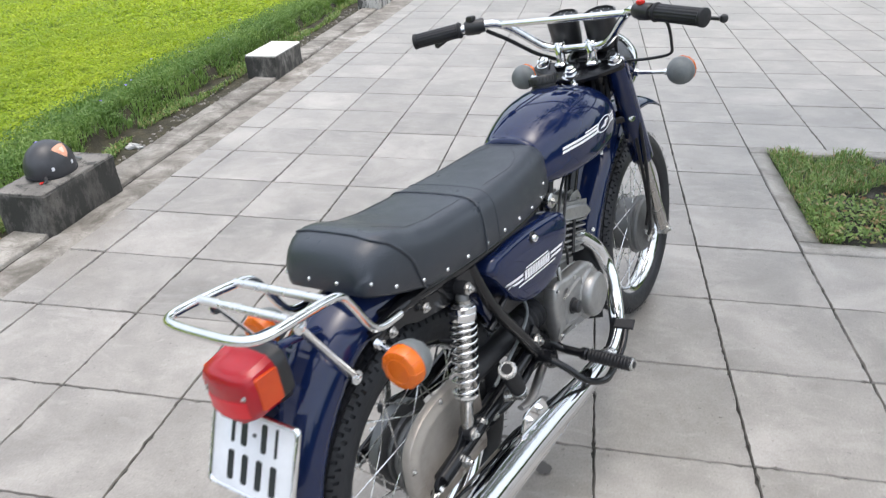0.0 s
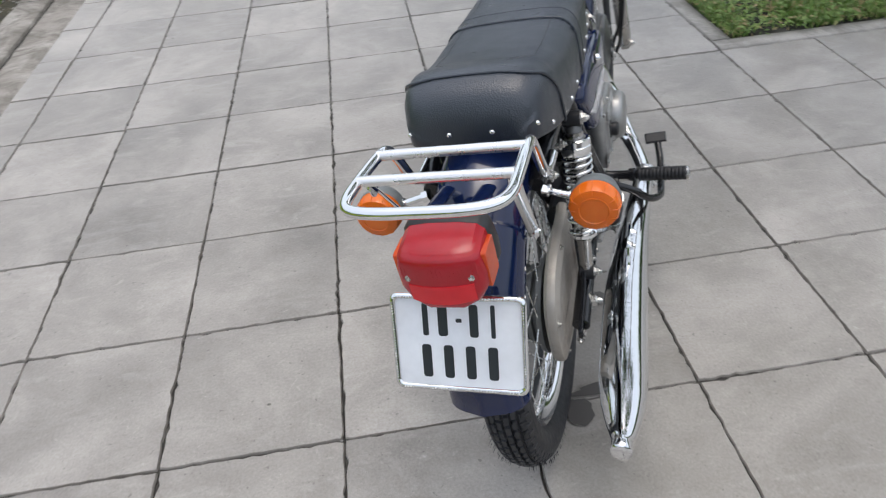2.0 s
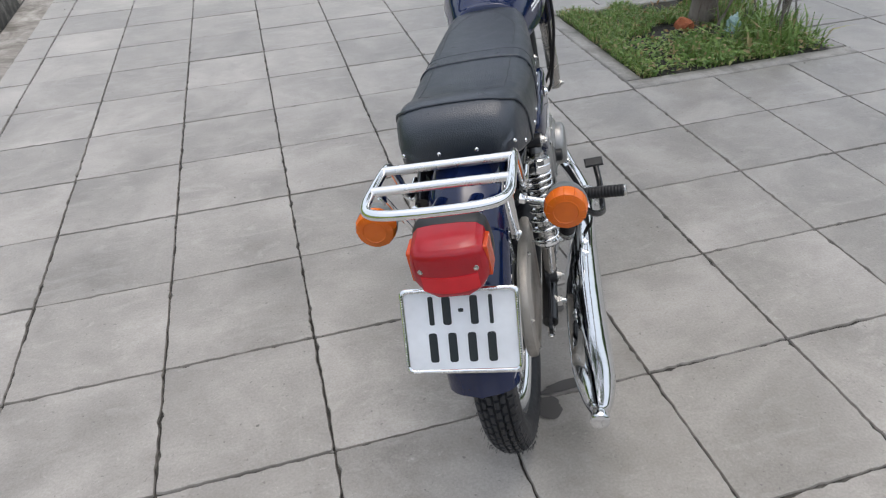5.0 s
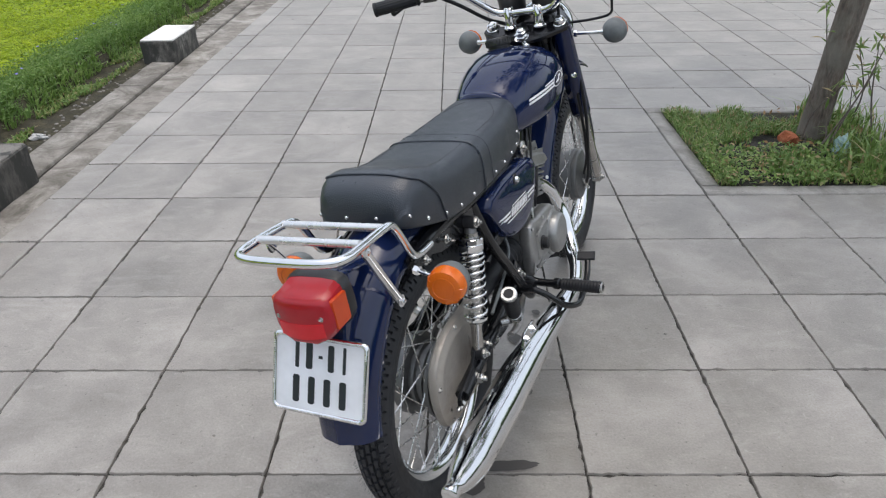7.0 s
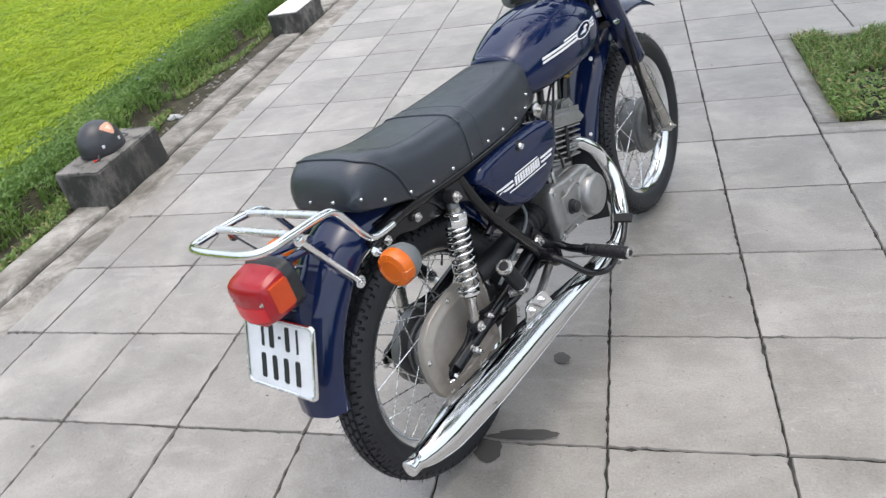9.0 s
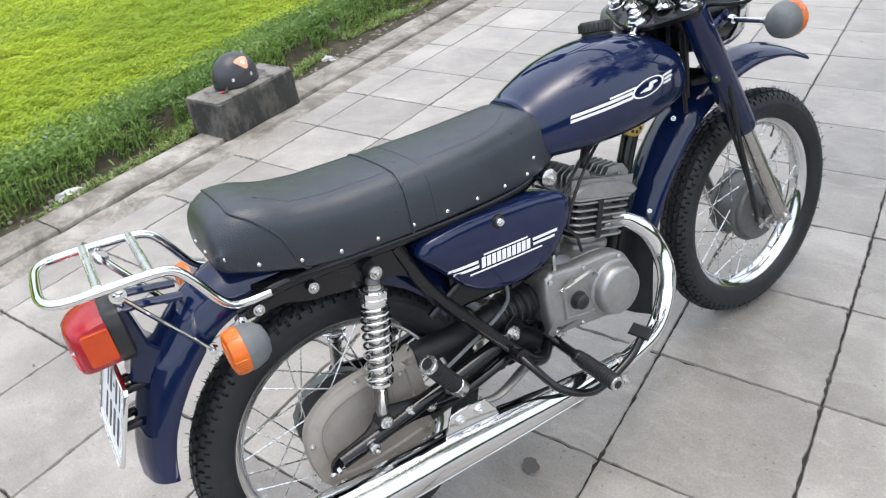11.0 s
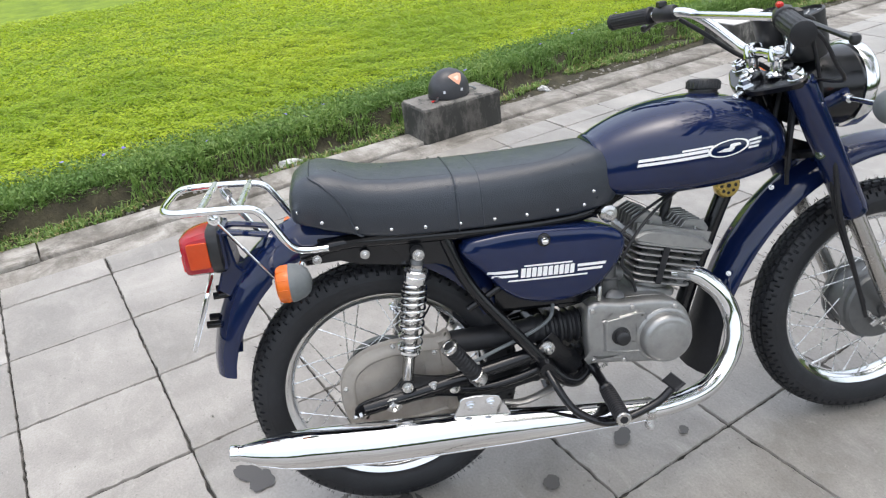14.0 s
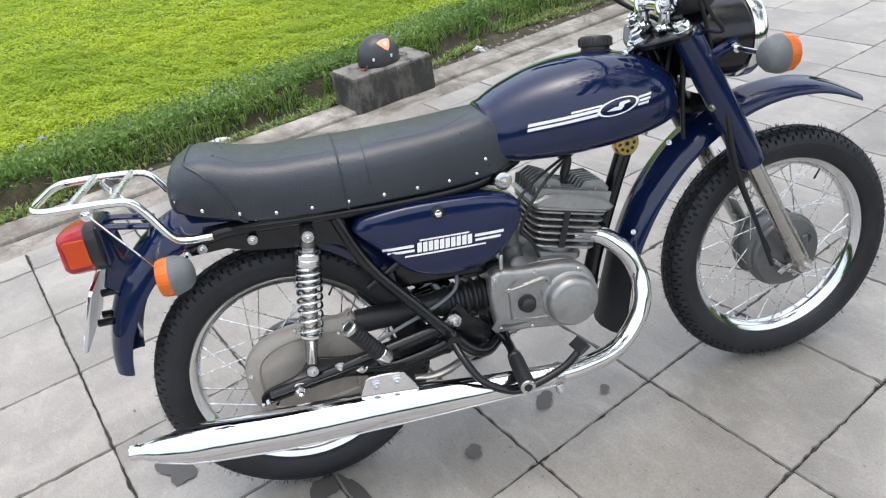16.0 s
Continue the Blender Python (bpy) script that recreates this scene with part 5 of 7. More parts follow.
tube(bm, [(-0.07, 0.45, 0.285), (-0.085, 0.38, 0.27), (-0.1, 0.3, 0.255), (-0.1, 0.25, 0.262)], [0.013, 0.012, 0.011, 0.009], 10, 4, 0.6)
tube(bm, [(-0.08, 0.42, 0.28), (0.08, 0.42, 0.28)], 0.011, 10, 1)
part("centre_stand", bm, CAST, bike, "folded grey centre stand")
bm = bmesh.new()
foot = V((-0.27, 0.46, 0.0466))
tube(bm, [(-0.1, 0.4, 0.29), (-0.16, 0.42, 0.22), foot + V((0.01, 0, 0.008))], 0.0105, 12, 4)
box(bm, (0.05, 0.035, 0.006), Matrix.Translation(foot) @ pose(0, 0, 0, 0, 9.2, 0), 0.001)
part("side_stand", bm, FRAME_BLACK, bike, "black side stand, folded out to the ground")
bm = bmesh.new()
tube(bm, [(-0.13, 0.56, 0.36), (-0.17, 0.57, 0.36), (-0.18, 0.66, 0.35), (-0.2, 0.68, 0.345), (-0.25, 0.68, 0.345)], 0.007, 10, 4)
ribbed(bm, (-0.205, 0.68, 0.345), (-0.255, 0.68, 0.345), 0.011, 6)
part("gear_lever", bm, FRAME_BLACK, bike, "black gear lever")


# mudguards
def guard(name, rows, label, lip=0.006):
    """rows: place of the crown (y, z), its slope in degrees, half width and crown height."""
    pts = curve([(0, r[0], r[1]) for r in rows], 6)
    ks = np.linspace(0, len(rows) - 1, len(pts))
    half = np.interp(ks, range(len(rows)), [r[2] for r in rows])
    drop = np.interp(ks, range(len(rows)), [r[3] for r in rows])
    outer, inner = [], []
    n = 22
    for i, p in enumerate(pts):
        t = (pts[min(i + 1, len(pts) - 1)] - pts[max(i - 1, 0)]).normalized()
        nrm = V((0, -t.z, t.y))
        if nrm.z < 0 and abs(nrm.z) > abs(nrm.y) or (nrm.dot(V((0, p.y - (0.0 if p.y < 0.5 else WB), p.z - WR))) < 0):
            nrm = -nrm
        ring, ring2 = [], []
        for k in range(n + 1):
            a = -1 + 2 * k / n
            d = drop[i] * (abs(a) ** 2.2) - 0.004 * max(0, 1 - abs(a) * 5)
            x = half[i] * math.sin(a * math.pi / 2 * 0.92) / math.sin(math.pi / 2 * 0.92)
            ring.append(p + V((x, 0, 0)) - nrm * d)
            ring2.append(p + V((x * 0.975, 0, 0)) - nrm * (d + 0.0022))
        outer.append(ring + list(reversed(ring2)))
    bm = bmesh.new()
    rings(bm, outer)
    return part(name, bm, NAVY, bike, label, sharp=60)


rear_guard = guard("rear_mudguard", [(-0.363, 0.422, 0.064, 0.044), (-0.357, 0.466, 0.065, 0.047), (-0.340, 0.522, 0.066, 0.05), (-0.308, 0.59, 0.068, 0.058), (-0.262, 0.652, 0.07, 0.062), (-0.205, 0.702, 0.072, 0.062), (-0.14, 0.733, 0.073, 0.068), (-0.06, 0.744, 0.074, 0.08), (0.03, 0.732, 0.075, 0.088), (0.12, 0.702, 0.075, 0.09), (0.2, 0.648, 0.074, 0.085), (0.258, 0.575, 0.072, 0.075), (0.288, 0.49, 0.07, 0.06)], "navy blue rear mudguard")
front_guard = guard("front_mudguard", [(0.775, 0.345, 0.056, 0.03), (0.80, 0.435, 0.058, 0.036), (0.85, 0.535, 0.06, 0.04), (0.92, 0.62, 0.06, 0.042), (1.0, 0.68, 0.06, 0.042), (1.09, 0.72, 0.06, 0.04), (1.18, 0.735, 0.06, 0.036), (1.265, 0.728, 0.06, 0.03), (1.335, 0.706, 0.06, 0.022), (1.398, 0.674, 0.06, 0.016), (1.409, 0.664, 0.056, 0.014)], "navy blue front mudguard")
bm = bmesh.new()
loops = []
for k in range(10):
    t = k / 9
    y, z = 0.80 - 0.05 * t, 0.42 - 0.205 * t
    w = 0.06 + 0.024 * t
    loops.append([V((w * a, y - 0.018 + 0.03 * a * a + q, z)) for q, seq in ((0.0, (-1, -0.6, -0.2, 0.2, 0.6, 1)), (0.004, (1, 0.6, 0.2, -0.2, -0.6, -1))) for a in seq])
rings(bm, loops)
part("mud_flap", bm, RUBBER, front_guard, "black rubber mud flap")
for x, y, z in ((0.052, 0.814, 0.462), (0.05, 0.91, 0.655), (-0.05, 0.91, 0.655)):
    bm = bmesh.new()
    bolt(bm, (x, y, z), (math.copysign(0.8, x), -0.5, 0.4), 0.004, 0.004)
    part("guard_bolt", bm, STEEL, front_guard)

# rear rack
bm = bmesh.new()
R = [(0.1, -0.078, 0.690), (0.1, -0.115, 0.691), (0.1, -0.14, 0.697), (0.1, -0.158, 0.716), (0.1, -0.183, 0.762), (0.101, -0.203, 0.787), (0.103, -0.236, 0.795), (0.105, -0.301, 0.8), (0.104, -0.343, 0.802), (0.092, -0.367, 0.804), (0.06, -0.378, 0.805)]
loop_pts = R + [(0.0, -0.38, 0.805)] + [(-x, y, z) for x, y, z in reversed(R)]
tube(bm, loop_pts, 0.0078, 16, 5)
rack = part("luggage_rack", bm, CHROME, bike, "chrome tube luggage rack")
for y, z in ((-0.232, 0.797), (-0.304, 0.803)):
    bm = bmesh.new()
    tube(bm, [(-0.102, y, z), (0.102, y, z)], 0.0072, 16, 1)
    part("rack_bar", bm, BAR_CHROME, rack)
for s in (1, -1):
    bm = bmesh.new()
    tube(bm, [(s * 0.098, -0.289, 0.79), (s * 0.092, -0.283, 0.776), (s * 0.081, -0.198, 0.637), (s * 0.079, -0.187, 0.622)], 0.009, 10, 2, 0.28, up=(1, 0, 0))
    bolt(bm, (s * 0.081, -0.19, 0.628), (s, 0, 0), 0.0085, 0.006)
    bolt(bm, (s * 0.094, -0.284, 0.78), (s, 0, 0), 0.0085, 0.006)
    part("rack_stay", bm, CHROME, rack, "flat chrome rack stay")

# tail lamp, bracket, number plate
for s in (1, -1):
    bm = bmesh.new()
    tube(bm, [(s * 0.03, -0.2, 0.715), (s * 0.03, -0.27, 0.73), (s * 0.03, -0.304, 0.73)], 0.012, 10, 3, 0.5)
    part("lamp_strut", bm, NAVY, bike, "navy blue tail lamp strut")
    bm = bmesh.new()
    tube(bm, [(s * 0.02, -0.315, 0.53), (s * 0.02, -0.361, 0.532)], 0.008, 10, 1)
    part("plate_peg", bm, FRAME_BLACK, bike)
    bm = bmesh.new()
    tube(bm, [(s * 0.02, -0.285, 0.595), (s * 0.02, -0.334, 0.595)], 0.008, 10, 1)
    part("plate_peg", bm, FRAME_BLACK, bike)
bm = bmesh.new()
prism(bm, [(-0.225, 0.628), (-0.245, 0.6), (-0.29, 0.585), (-0.322, 0.61), (-0.304, 0.655), (-0.296, 0.742), (-0.282, 0.742), (-0.272, 0.66), (-0.25, 0.63)], -0.034, 0.034, SIDE, 0.004)
box(bm, (0.1, 0.012, 0.085), pose(0, -0.292, 0.7, 0, 0, 0), 0.004)
part("lamp_bracket", bm, NAVY, bike, "navy blue folded tail lamp bracket")
bm = bmesh.new()
prof = [(-0.0545, 0.735), (-0.045, 0.744), (-0.02, 0.747), (0.02, 0.747), (0.045, 0.744), (0.0545, 0.735), (0.058, 0.718), (0.06, 0.699), (0.059, 0.677), (0.047, 0.657), (0.024, 0.646), (-0.024, 0.646), (-0.047, 0.657), (-0.059, 0.677), (-0.06, 0.699), (-0.058, 0.718)]
TL = Matrix(((1, 0, 0, 0), (0, 0, -1, 0.014), (0, 1, 0, 0), (0, 0, 0, 1)))  # (a, b, c) becomes (a, -c, b)
dome(bm, prof, [(0.004, 0.305), (-0.001, 0.309), (-0.001, 0.328), (0.002, 0.332), (0.012, 0.3325)], TL)
lamp = part("tail_lamp", bm, PLASTIC, bike, "red tail lamp in a black base")
bm = bmesh.new()
edge = [V((p[0], p[1])) for p in prof]
loops = []
for d, y, fall, bulge in ((0.001, -0.31, 0.0, 0.0), (0.001, -0.335, 0.004, 0.002), (0.001, -0.354, 0.008, 0.006), (0.002, -0.36, 0.0105, 0.009), (0.0045, -0.3635, 0.012, 0.0115), (0.009, -0.365, 0.0125, 0.013)):
    pl = inset(edge if area2(edge) > 0 else list(reversed(edge)), d)
    loops.append([V((p.x, y - bulge * (1 - (p.x / 0.06) ** 2), p.y - 1.25 * fall * min(1, max(0, (p.y - 0.7) / 0.05)))) for p in pl])
for f in (0.75, 0.45, 0.15):
    loops.append([V((p.x * f, -0.3655 - 0.0135 * (1 - (p.x * f / 0.06) ** 2), 0.685 + (p.z - 0.685) * f)) for p in loops[5]])
rings(bm, loops)
part("red_lens", bm, RED_LENS, lamp, "ribbed red plastic lens", sharp=30)
for s in (1, -1):
    bm = bmesh.new()
    prism(bm, rrect(0.041, 0.054, 0.004, 3, -0.337, 0.698), s * 0.057 - 0.004, s * 0.057 + 0.0037, SIDE, 0.001)
    part("side_reflector", bm, REFLEX, lamp, "orange side reflector")
bm = bmesh.new()
loops = []
for k in range(13):
    x = -0.043 + 0.086 * k / 12
    y = -0.3668 - 0.0135 * (1 - (x / 0.06) ** 2)
    z0 = 0.66 + 2.2 * x * x
    loops.append([V(p) for p in ((x, y + 0.004, z0), (x, y, z0 + 0.001), (x, y, 0.69), (x, y + 0.004, 0.691))])
rings(bm, loops)
part("lens_window", bm, BRIGHT_LENS, lamp, "clearer bright red band of the lens")
bm = bmesh.new()
for k in range(19):
    x = -0.0495 + 0.0055 * k
    y = -0.3652 - 0.0135 * (1 - (x / 0.06) ** 2)
    tube(bm, [(x, y + 0.0005, 0.695), (x, y + 0.0005, 0.715), (x, y + 0.003, 0.722)], 0.0008, 5, 1)
part("lens_ribs", bm, RED_LENS, lamp)
for s in (1, -1):
    bm = bmesh.new()
    bolt(bm, (s * 0.041, -0.3715, 0.699), (0, -1, 0), 0.0034, 0.003)
    part("lens_screw", bm, STEEL, lamp)

pm = Matrix.Translation((-0.007, -0.3585, 0.569)) @ pose(0, 0, 0, 0, 0, 3.0) @ pose(0, 0, 0, 90 - 22.5, 0, 0) @ pose(0, 0, 0, 0, 0, -4.0) @ Matrix.Scale(0.945, 4)
bm = bmesh.new()
prism(bm, rrect(0.194, 0.144, 0.01, 4), -0.001, 0.0012, pm, 0.0004)
plate = part("number_plate", bm, PLATE_WHITE, bike, "white number plate with dark bars in a bright beaded frame")
bm = bmesh.new()
outer, inner = rrect(0.2, 0.15, 0.012, 5), rrect(0.184, 0.134, 0.008, 5)
lo = [[pm @ V((p[0], p[1], z)) for p in q] for q, z in ((outer, -0.002), (outer, 0.0035), (rrect(0.192, 0.142, 0.01, 5), 0.0055), (inner, 0.0035), (inner, 0.0015))]
rings(bm, lo, cap=False)
open_part("plate_frame", bm, CHROME, plate, "bright beaded plate frame")
bm = bmesh.new()
mid = rrect(0.192, 0.142, 0.01, 2)
tot = []
for a, b_ in zip(mid, mid[1:] + mid[:1]):
    d = math.hypot(b_[0] - a[0], b_[1] - a[1])
    n = max(1, int(d / 0.0042))
    tot += [(a[0] + (b_[0] - a[0]) * k / n, a[1] + (b_[1] - a[1]) * k / n) for k in range(n)]
for x, y in tot:
    lathe(bm, [(0.0017, 0.0045), (0.0012, 0.0066), (0.0003, 0.0071)], pm @ Matrix.Translation((x, y, 0)), 5)
part("plate_beading", bm, STEEL, plate)
# the plate's signs are plain bars
for x, y, w, h in ((-0.048, 0.036, 0.012, 0.05), (-0.022, 0.036, 0.02, 0.05), (0.002, 0.036, 0.012, 0.006), (0.024, 0.036, 0.018, 0.05), (0.052, 0.036, 0.009, 0.05),
                   (-0.049, -0.029, 0.02, 0.052), (-0.016, -0.029, 0.02, 0.052), (0.017, -0.029, 0.02, 0.052), (0.05, -0.029, 0.02, 0.052)):
    bm = bmesh.new()
    prism(bm, rrect(w * 0.72, h, min(w, h) * 0.22, 3, x, y), 0.001, 0.0019, pm, 0.0003)
    part("plate_bar", bm, BLACK_INK, plate)


# turn signals
def signal(name, c, facing, root, s):
    """facing +1 ahead, -1 behind."""
    m = along(c, V(c) + V((0, facing, 0)))
    bm = bmesh.new()
    lathe(bm, [(0.008, -0.034), (0.022, -0.03), (0.031, -0.02), (0.0365, -0.004), (0.0375, 0.004), (0.0365, 0.006)], m, 28)
    sig = part(name, bm, GREY_PLASTIC, bike, "round turn signal with grey back and orange lens")
    bm = bmesh.new()
    lathe(bm, [(0.036, 0.004), (0.0365, 0.012), (0.0355, 0.022), (0.033, 0.028), (0.026, 0.0305), (0.015, 0.0315), (0.0, 0.032)][:-1] + [(0.002, 0.032)], m, 28)
    glass = part("orange_lens", bm, ORANGE_LENS, sig, "orange plastic lens")
    bm = bmesh.new()
    for k in range(12):
        a = 2 * math.pi * k / 12
        tube(bm, [m @ V((q * math.cos(a), q * math.sin(a), z)) for q, z in ((0.0364, 0.01), (0.0356, 0.022), (0.033, 0.028), (0.026, 0.0304))], 0.0009, 5, 1)
    lathe(bm, [(0.0225, 0.0305), (0.0225, 0.0318), (0.021, 0.0322), (0.02, 0.0311)], m, 24)
    part("lens_ribs", bm, ORANGE_LENS, glass)
    bm = bmesh.new()
    end = V(c) + V((-s * 0.03, 0, 0)) - V((0, facing * 0.008, 0))
    tube(bm, [root, V(root).lerp(end, 0.5), end], 0.0055, 12, 2)
    lathe(bm, [(0.01, 0), (0.01, 0.01)], along(root, end), 6)
    lathe(bm, [(0.0085, -0.008), (0.0085, 0.004)], along(end, V(end) * 2 - V(root)), 14)
    part("signal_arm", bm, CHROME, sig, "chrome signal arm")


for s in (1, -1):
    signal("rear_signal", (s * 0.167, -0.151, 0.654), -1, (s * 0.09, -0.135, 0.664), s)
    signal("front_signal", (s * 0.236, 1.034, 0.846), 1, (s * 0.115, 1.025, 0.848), s)


# front fork
def fork(s):
    top, bot = V((s * 0.103, 0.916, 0.905)), V((s * 0.108, 1.217, 0.309))
    d = (bot - top).normalized()
    m = along(top, bot)
    bm = bmesh.new()
    lathe(bm, [(0.024, 0.012), (0.0285, 0.014), (0.0295, 0.03), (0.0305, 0.18), (0.0315, 0.33), (0.0315, 0.352), (0.029, 0.356), (0.025, 0.352)], m, 28)
    leg = part("fork_cover", bm, NAVY, bike, "navy blue fork leg cover")
    ln = (bot - top).length
    bm = bmesh.new()
    lathe(bm, [(0.02, 0.345), (0.02, ln - 0.05), (0.0195, ln - 0.03), (0.0185, ln), (0.012, ln + 0.012)], m, 26)
    part("fork_slider", bm, ALLOY, leg, "polished alloy fork slider")
    bm = bmesh.new()
    lathe(bm, [(0.008, -0.014), (0.0155, -0.012), (0.0165, -0.008), (0.0165, 0.0), (0.019, 0.001), (0.019, 0.004), (0.024, 0.005), (0.024, 0.012)], m, 24)
    lathe(bm, [(0.009, -0.0185), (0.0105, -0.017), (0.0105, -0.012)], m, 6)
    part("fork_cap", bm, CHROME, leg, "chrome fork top nut")
    bm = bmesh.new()
    lathe(bm, [(0.017, -0.014), (0.018, -0.01), (0.018, 0.012), (0.014, 0.014)], Matrix.Translation(bot + V((0, 0.004, -0.01))) @ SIDE, 18)
    bolt(bm, bot + V((s * 0.014, 0.004, -0.01)), (s, 0, 0), 0.009, 0.01)
    part("axle_clamp", bm, STEEL, leg, "steel axle clamp and nut")
    bm = bmesh.new()
    bolt(bm, V((s * 0.118, 0.974, 0.735)), (s * 0.7, -0.7, 0.1), 0.007, 0.009)
    part("reflector_bolt", bm, CHROME, leg)


fork(1)
fork(-1)
bm = bmesh.new()
yoke = smooth_loop([(-0.13, 0.908), (-0.115, 0.938), (-0.06, 0.93), (0.06, 0.93), (0.115, 0.938), (0.13, 0.908), (0.1, 0.886), (0.035, 0.853), (-0.035, 0.853), (-0.1, 0.886)], 4)
YM = Matrix.Translation((0, 0.9, 0.89)) @ pose(0, 0, 0, 25, 0, 0) @ Matrix.Translation((0, -0.9, 0))
prism(bm, yoke, -0.012, 0.004, YM, 0.003)
prism(bm, [(x * 0.86, 0.9 + (y - 0.9) * 0.7) for x, y in yoke], -0.185, -0.162, YM, 0.004)
tube(bm, [(0, 0.88, 0.9), (0, 0.96, 0.74)], 0.02, 16, 1)
part("fork_yoke", bm, FRAME_BLACK, bike, "black fork yokes")
bm = bmesh.new()
lathe(bm, [(0.021, 0.0), (0.021, 0.005), (0.016, 0.006), (0.016, 0.016), (0.011, 0.018), (0.011, 0.024), (0.008, 0.026)], YM @ Matrix.Translation((0, 0.872, 0.004)), 6)
lathe(bm, [(0.026, 0.003), (0.026, 0.006)], YM @ Matrix.Translation((0, 0.872, 0)), 20)
lathe(bm, [(0.0085, 0), (0.0085, 0.03), (0.006, 0.033)], along((0.012, 0.85, 0.865), (0.035, 0.815, 0.86)), 14)
part("stem_nut", bm, CHROME, bike, "chrome steering stem nut and lock")
for k, (x, y0, z0, x1, y1, z1) in enumerate(((0.03, 0.93, 0.86, 0.05, 0.9, 0.72), (-0.03, 0.93, 0.86, -0.03, 0.88, 0.7), (0.06, 0.95, 0.86, 0.075, 0.93, 0.7), (0.045, 0.95, 0.85, 0.06, 0.94, 0.66))):
    bm = bmesh.new()
    tube(bm, [(x, y0, z0), ((x + x1) / 2 + 0.01, (y0 + y1) / 2 - 0.01, (z0 + z1) / 2), (x1, y1, z1)], 0.005, 8, 5)
    part("wire", bm, RUBBER, bike, "black wire behind the headlamp")
bm = bmesh.new()
tube(bm, [(0.1, 0.985, 0.83), (0.128, 1.0, 0.72), (0.135, 1.02, 0.6), (0.122, 1.07, 0.48), (0.1, 1.13, 0.35), (0.085, 1.155, 0.305)], 0.0052, 10, 6)
part("brake_cable", bm, RUBBER, bike, "black front brake cable")
bm = bmesh.new()
tube(bm, [(0.085, 1.0, 0.8), (0.112, 1.005, 0.7), (0.12, 1.02, 0.6), (0.11, 1.09, 0.44), (0.08, 1.15, 0.34)], 0.0045, 10, 6)
part("speedometer_cable", bm, RUBBER, bike, "black speedometer cable")
for s in (1, -1):
    bm = bmesh.new()
    tube(bm, [(s * 0.092, 1.03, 0.66), (s * 0.07, 1.06, 0.7), (s * 0.05, 1.08, 0.708)], 0.006, 8, 2)
    part("guard_stay", bm, FRAME_BLACK, bike)

# headlamp, instruments
HM = along((0, 0.998, 0.858), (0, 1.2, 0.852))
bm = bmesh.new()
lathe(bm, [(0.02, -0.065), (0.045, -0.06), (0.068, -0.04), (0.081, -0.01), (0.086, 0.03), (0.088, 0.085), (0.088, 0.095), (0.08, 0.095)], HM, 36)
lampbody = part("headlamp", bm, FRAME_BLACK, bike, "round headlamp with a glossy black shell and chrome rim")
bm = bmesh.new()
lathe(bm, [(0.088, 0.088), (0.0935, 0.09), (0.0955, 0.096), (0.0955, 0.116), (0.092, 0.122), (0.085, 0.124), (0.083, 0.12)], HM, 40)
part("lamp_rim", bm, CHROME, lampbody, "chrome lamp rim")
bm = bmesh.new()
lathe(bm, [(0.083, 0.118), (0.083, 0.121), (0.06, 0.132), (0.03, 0.138), (0.002, 0.139)], HM, 32)
part("lamp_glass", bm, GLASS, lampbody, "clear lamp glass")
bm = bmesh.new()
lathe(bm, [(0.082, 0.112), (0.06, 0.08), (0.03, 0.05), (0.004, 0.045)], HM, 28)
open_part("lamp_reflector", bm, CHROME, lampbody)
for s in (1, -1):
    bm = bmesh.new()
    tube(bm, [(s * 0.096, 0.96, 0.82), (s * 0.1, 1.0, 0.842), (s * 0.092, 1.045, 0.852)], 0.014, 10, 3, 0.35, up=(1, 0, 0))
    bolt(bm, (s * 0.098, 1.03, 0.853), (s, 0, 0), 0.009, 0.008)
    part("lamp_ear", bm, NAVY, lampbody)


def gauge(x):
    m = along((x, 0.98, 0.932), (x * 1.02, 0.95, 1.03)) @ Matrix.Scale(1.08, 4)
    bm = bmesh.new()
    lathe(bm, [(0.03, 0.0), (0.036, 0.008), (0.038, 0.03), (0.0395, 0.075), (0.0405, 0.08), (0.0405, 0.088), (0.036, 0.09), (0.035, 0.084)], m, 28)
    g = part("gauge", bm, PLASTIC, bike, "round black instrument")
    bm = bmesh.new()
    lathe(bm, [(0.0355, 0.08), (0.0355, 0.084), (0.002, 0.0845)], m, 24)
    part("dial", bm, BLACK_INK, g, "dark dial face")
    bm = bmesh.new()
    box(bm, (0.002, 0.026, 0.001), m @ Matrix.Translation((0.005, 0.008, 0.0855)) @ pose(0, 0, 0, 0, 0, 35), 0.0003)
    for k in range(9):
        a = radians(-30 + 30 * k)
        box(bm, (0.005, 0.0014, 0.0006), m @ Matrix.Translation((0.029 * math.cos(a), 0.029 * math.sin(a), 0.0851)) @ pose(0, 0, 0, 0, 0, math.degrees(a)), 0.0002)
    part("dial_marks", bm, WHITE, g)


gauge(0.052)
gauge(-0.052)

# handlebar with brace, grips, levers
bm = bmesh.new()
B = [(0.0, 0.912, 0.945), (0.05, 0.912, 0.945), (0.085, 0.908, 0.952), (0.112, 0.893, 0.972), (0.15, 0.86, 1.01), (0.178, 0.832, 1.032), (0.205, 0.808, 1.038), (0.26, 0.775, 1.034), (0.32, 0.75, 1.028), (0.385, 0.724, 1.02)]
tube(bm, [(-x, y, z) for x, y, z in reversed(B[1:])] + B, 0.011, 16, 5)
handle = part("handlebar", bm, CHROME, bike, "chrome braced handlebar")
bm = bmesh.new()
tube(bm, [(-0.176, 0.834, 1.03), (0.176, 0.834, 1.03)], 0.0085, 12, 1)
part("brace", bm, CHROME, handle)
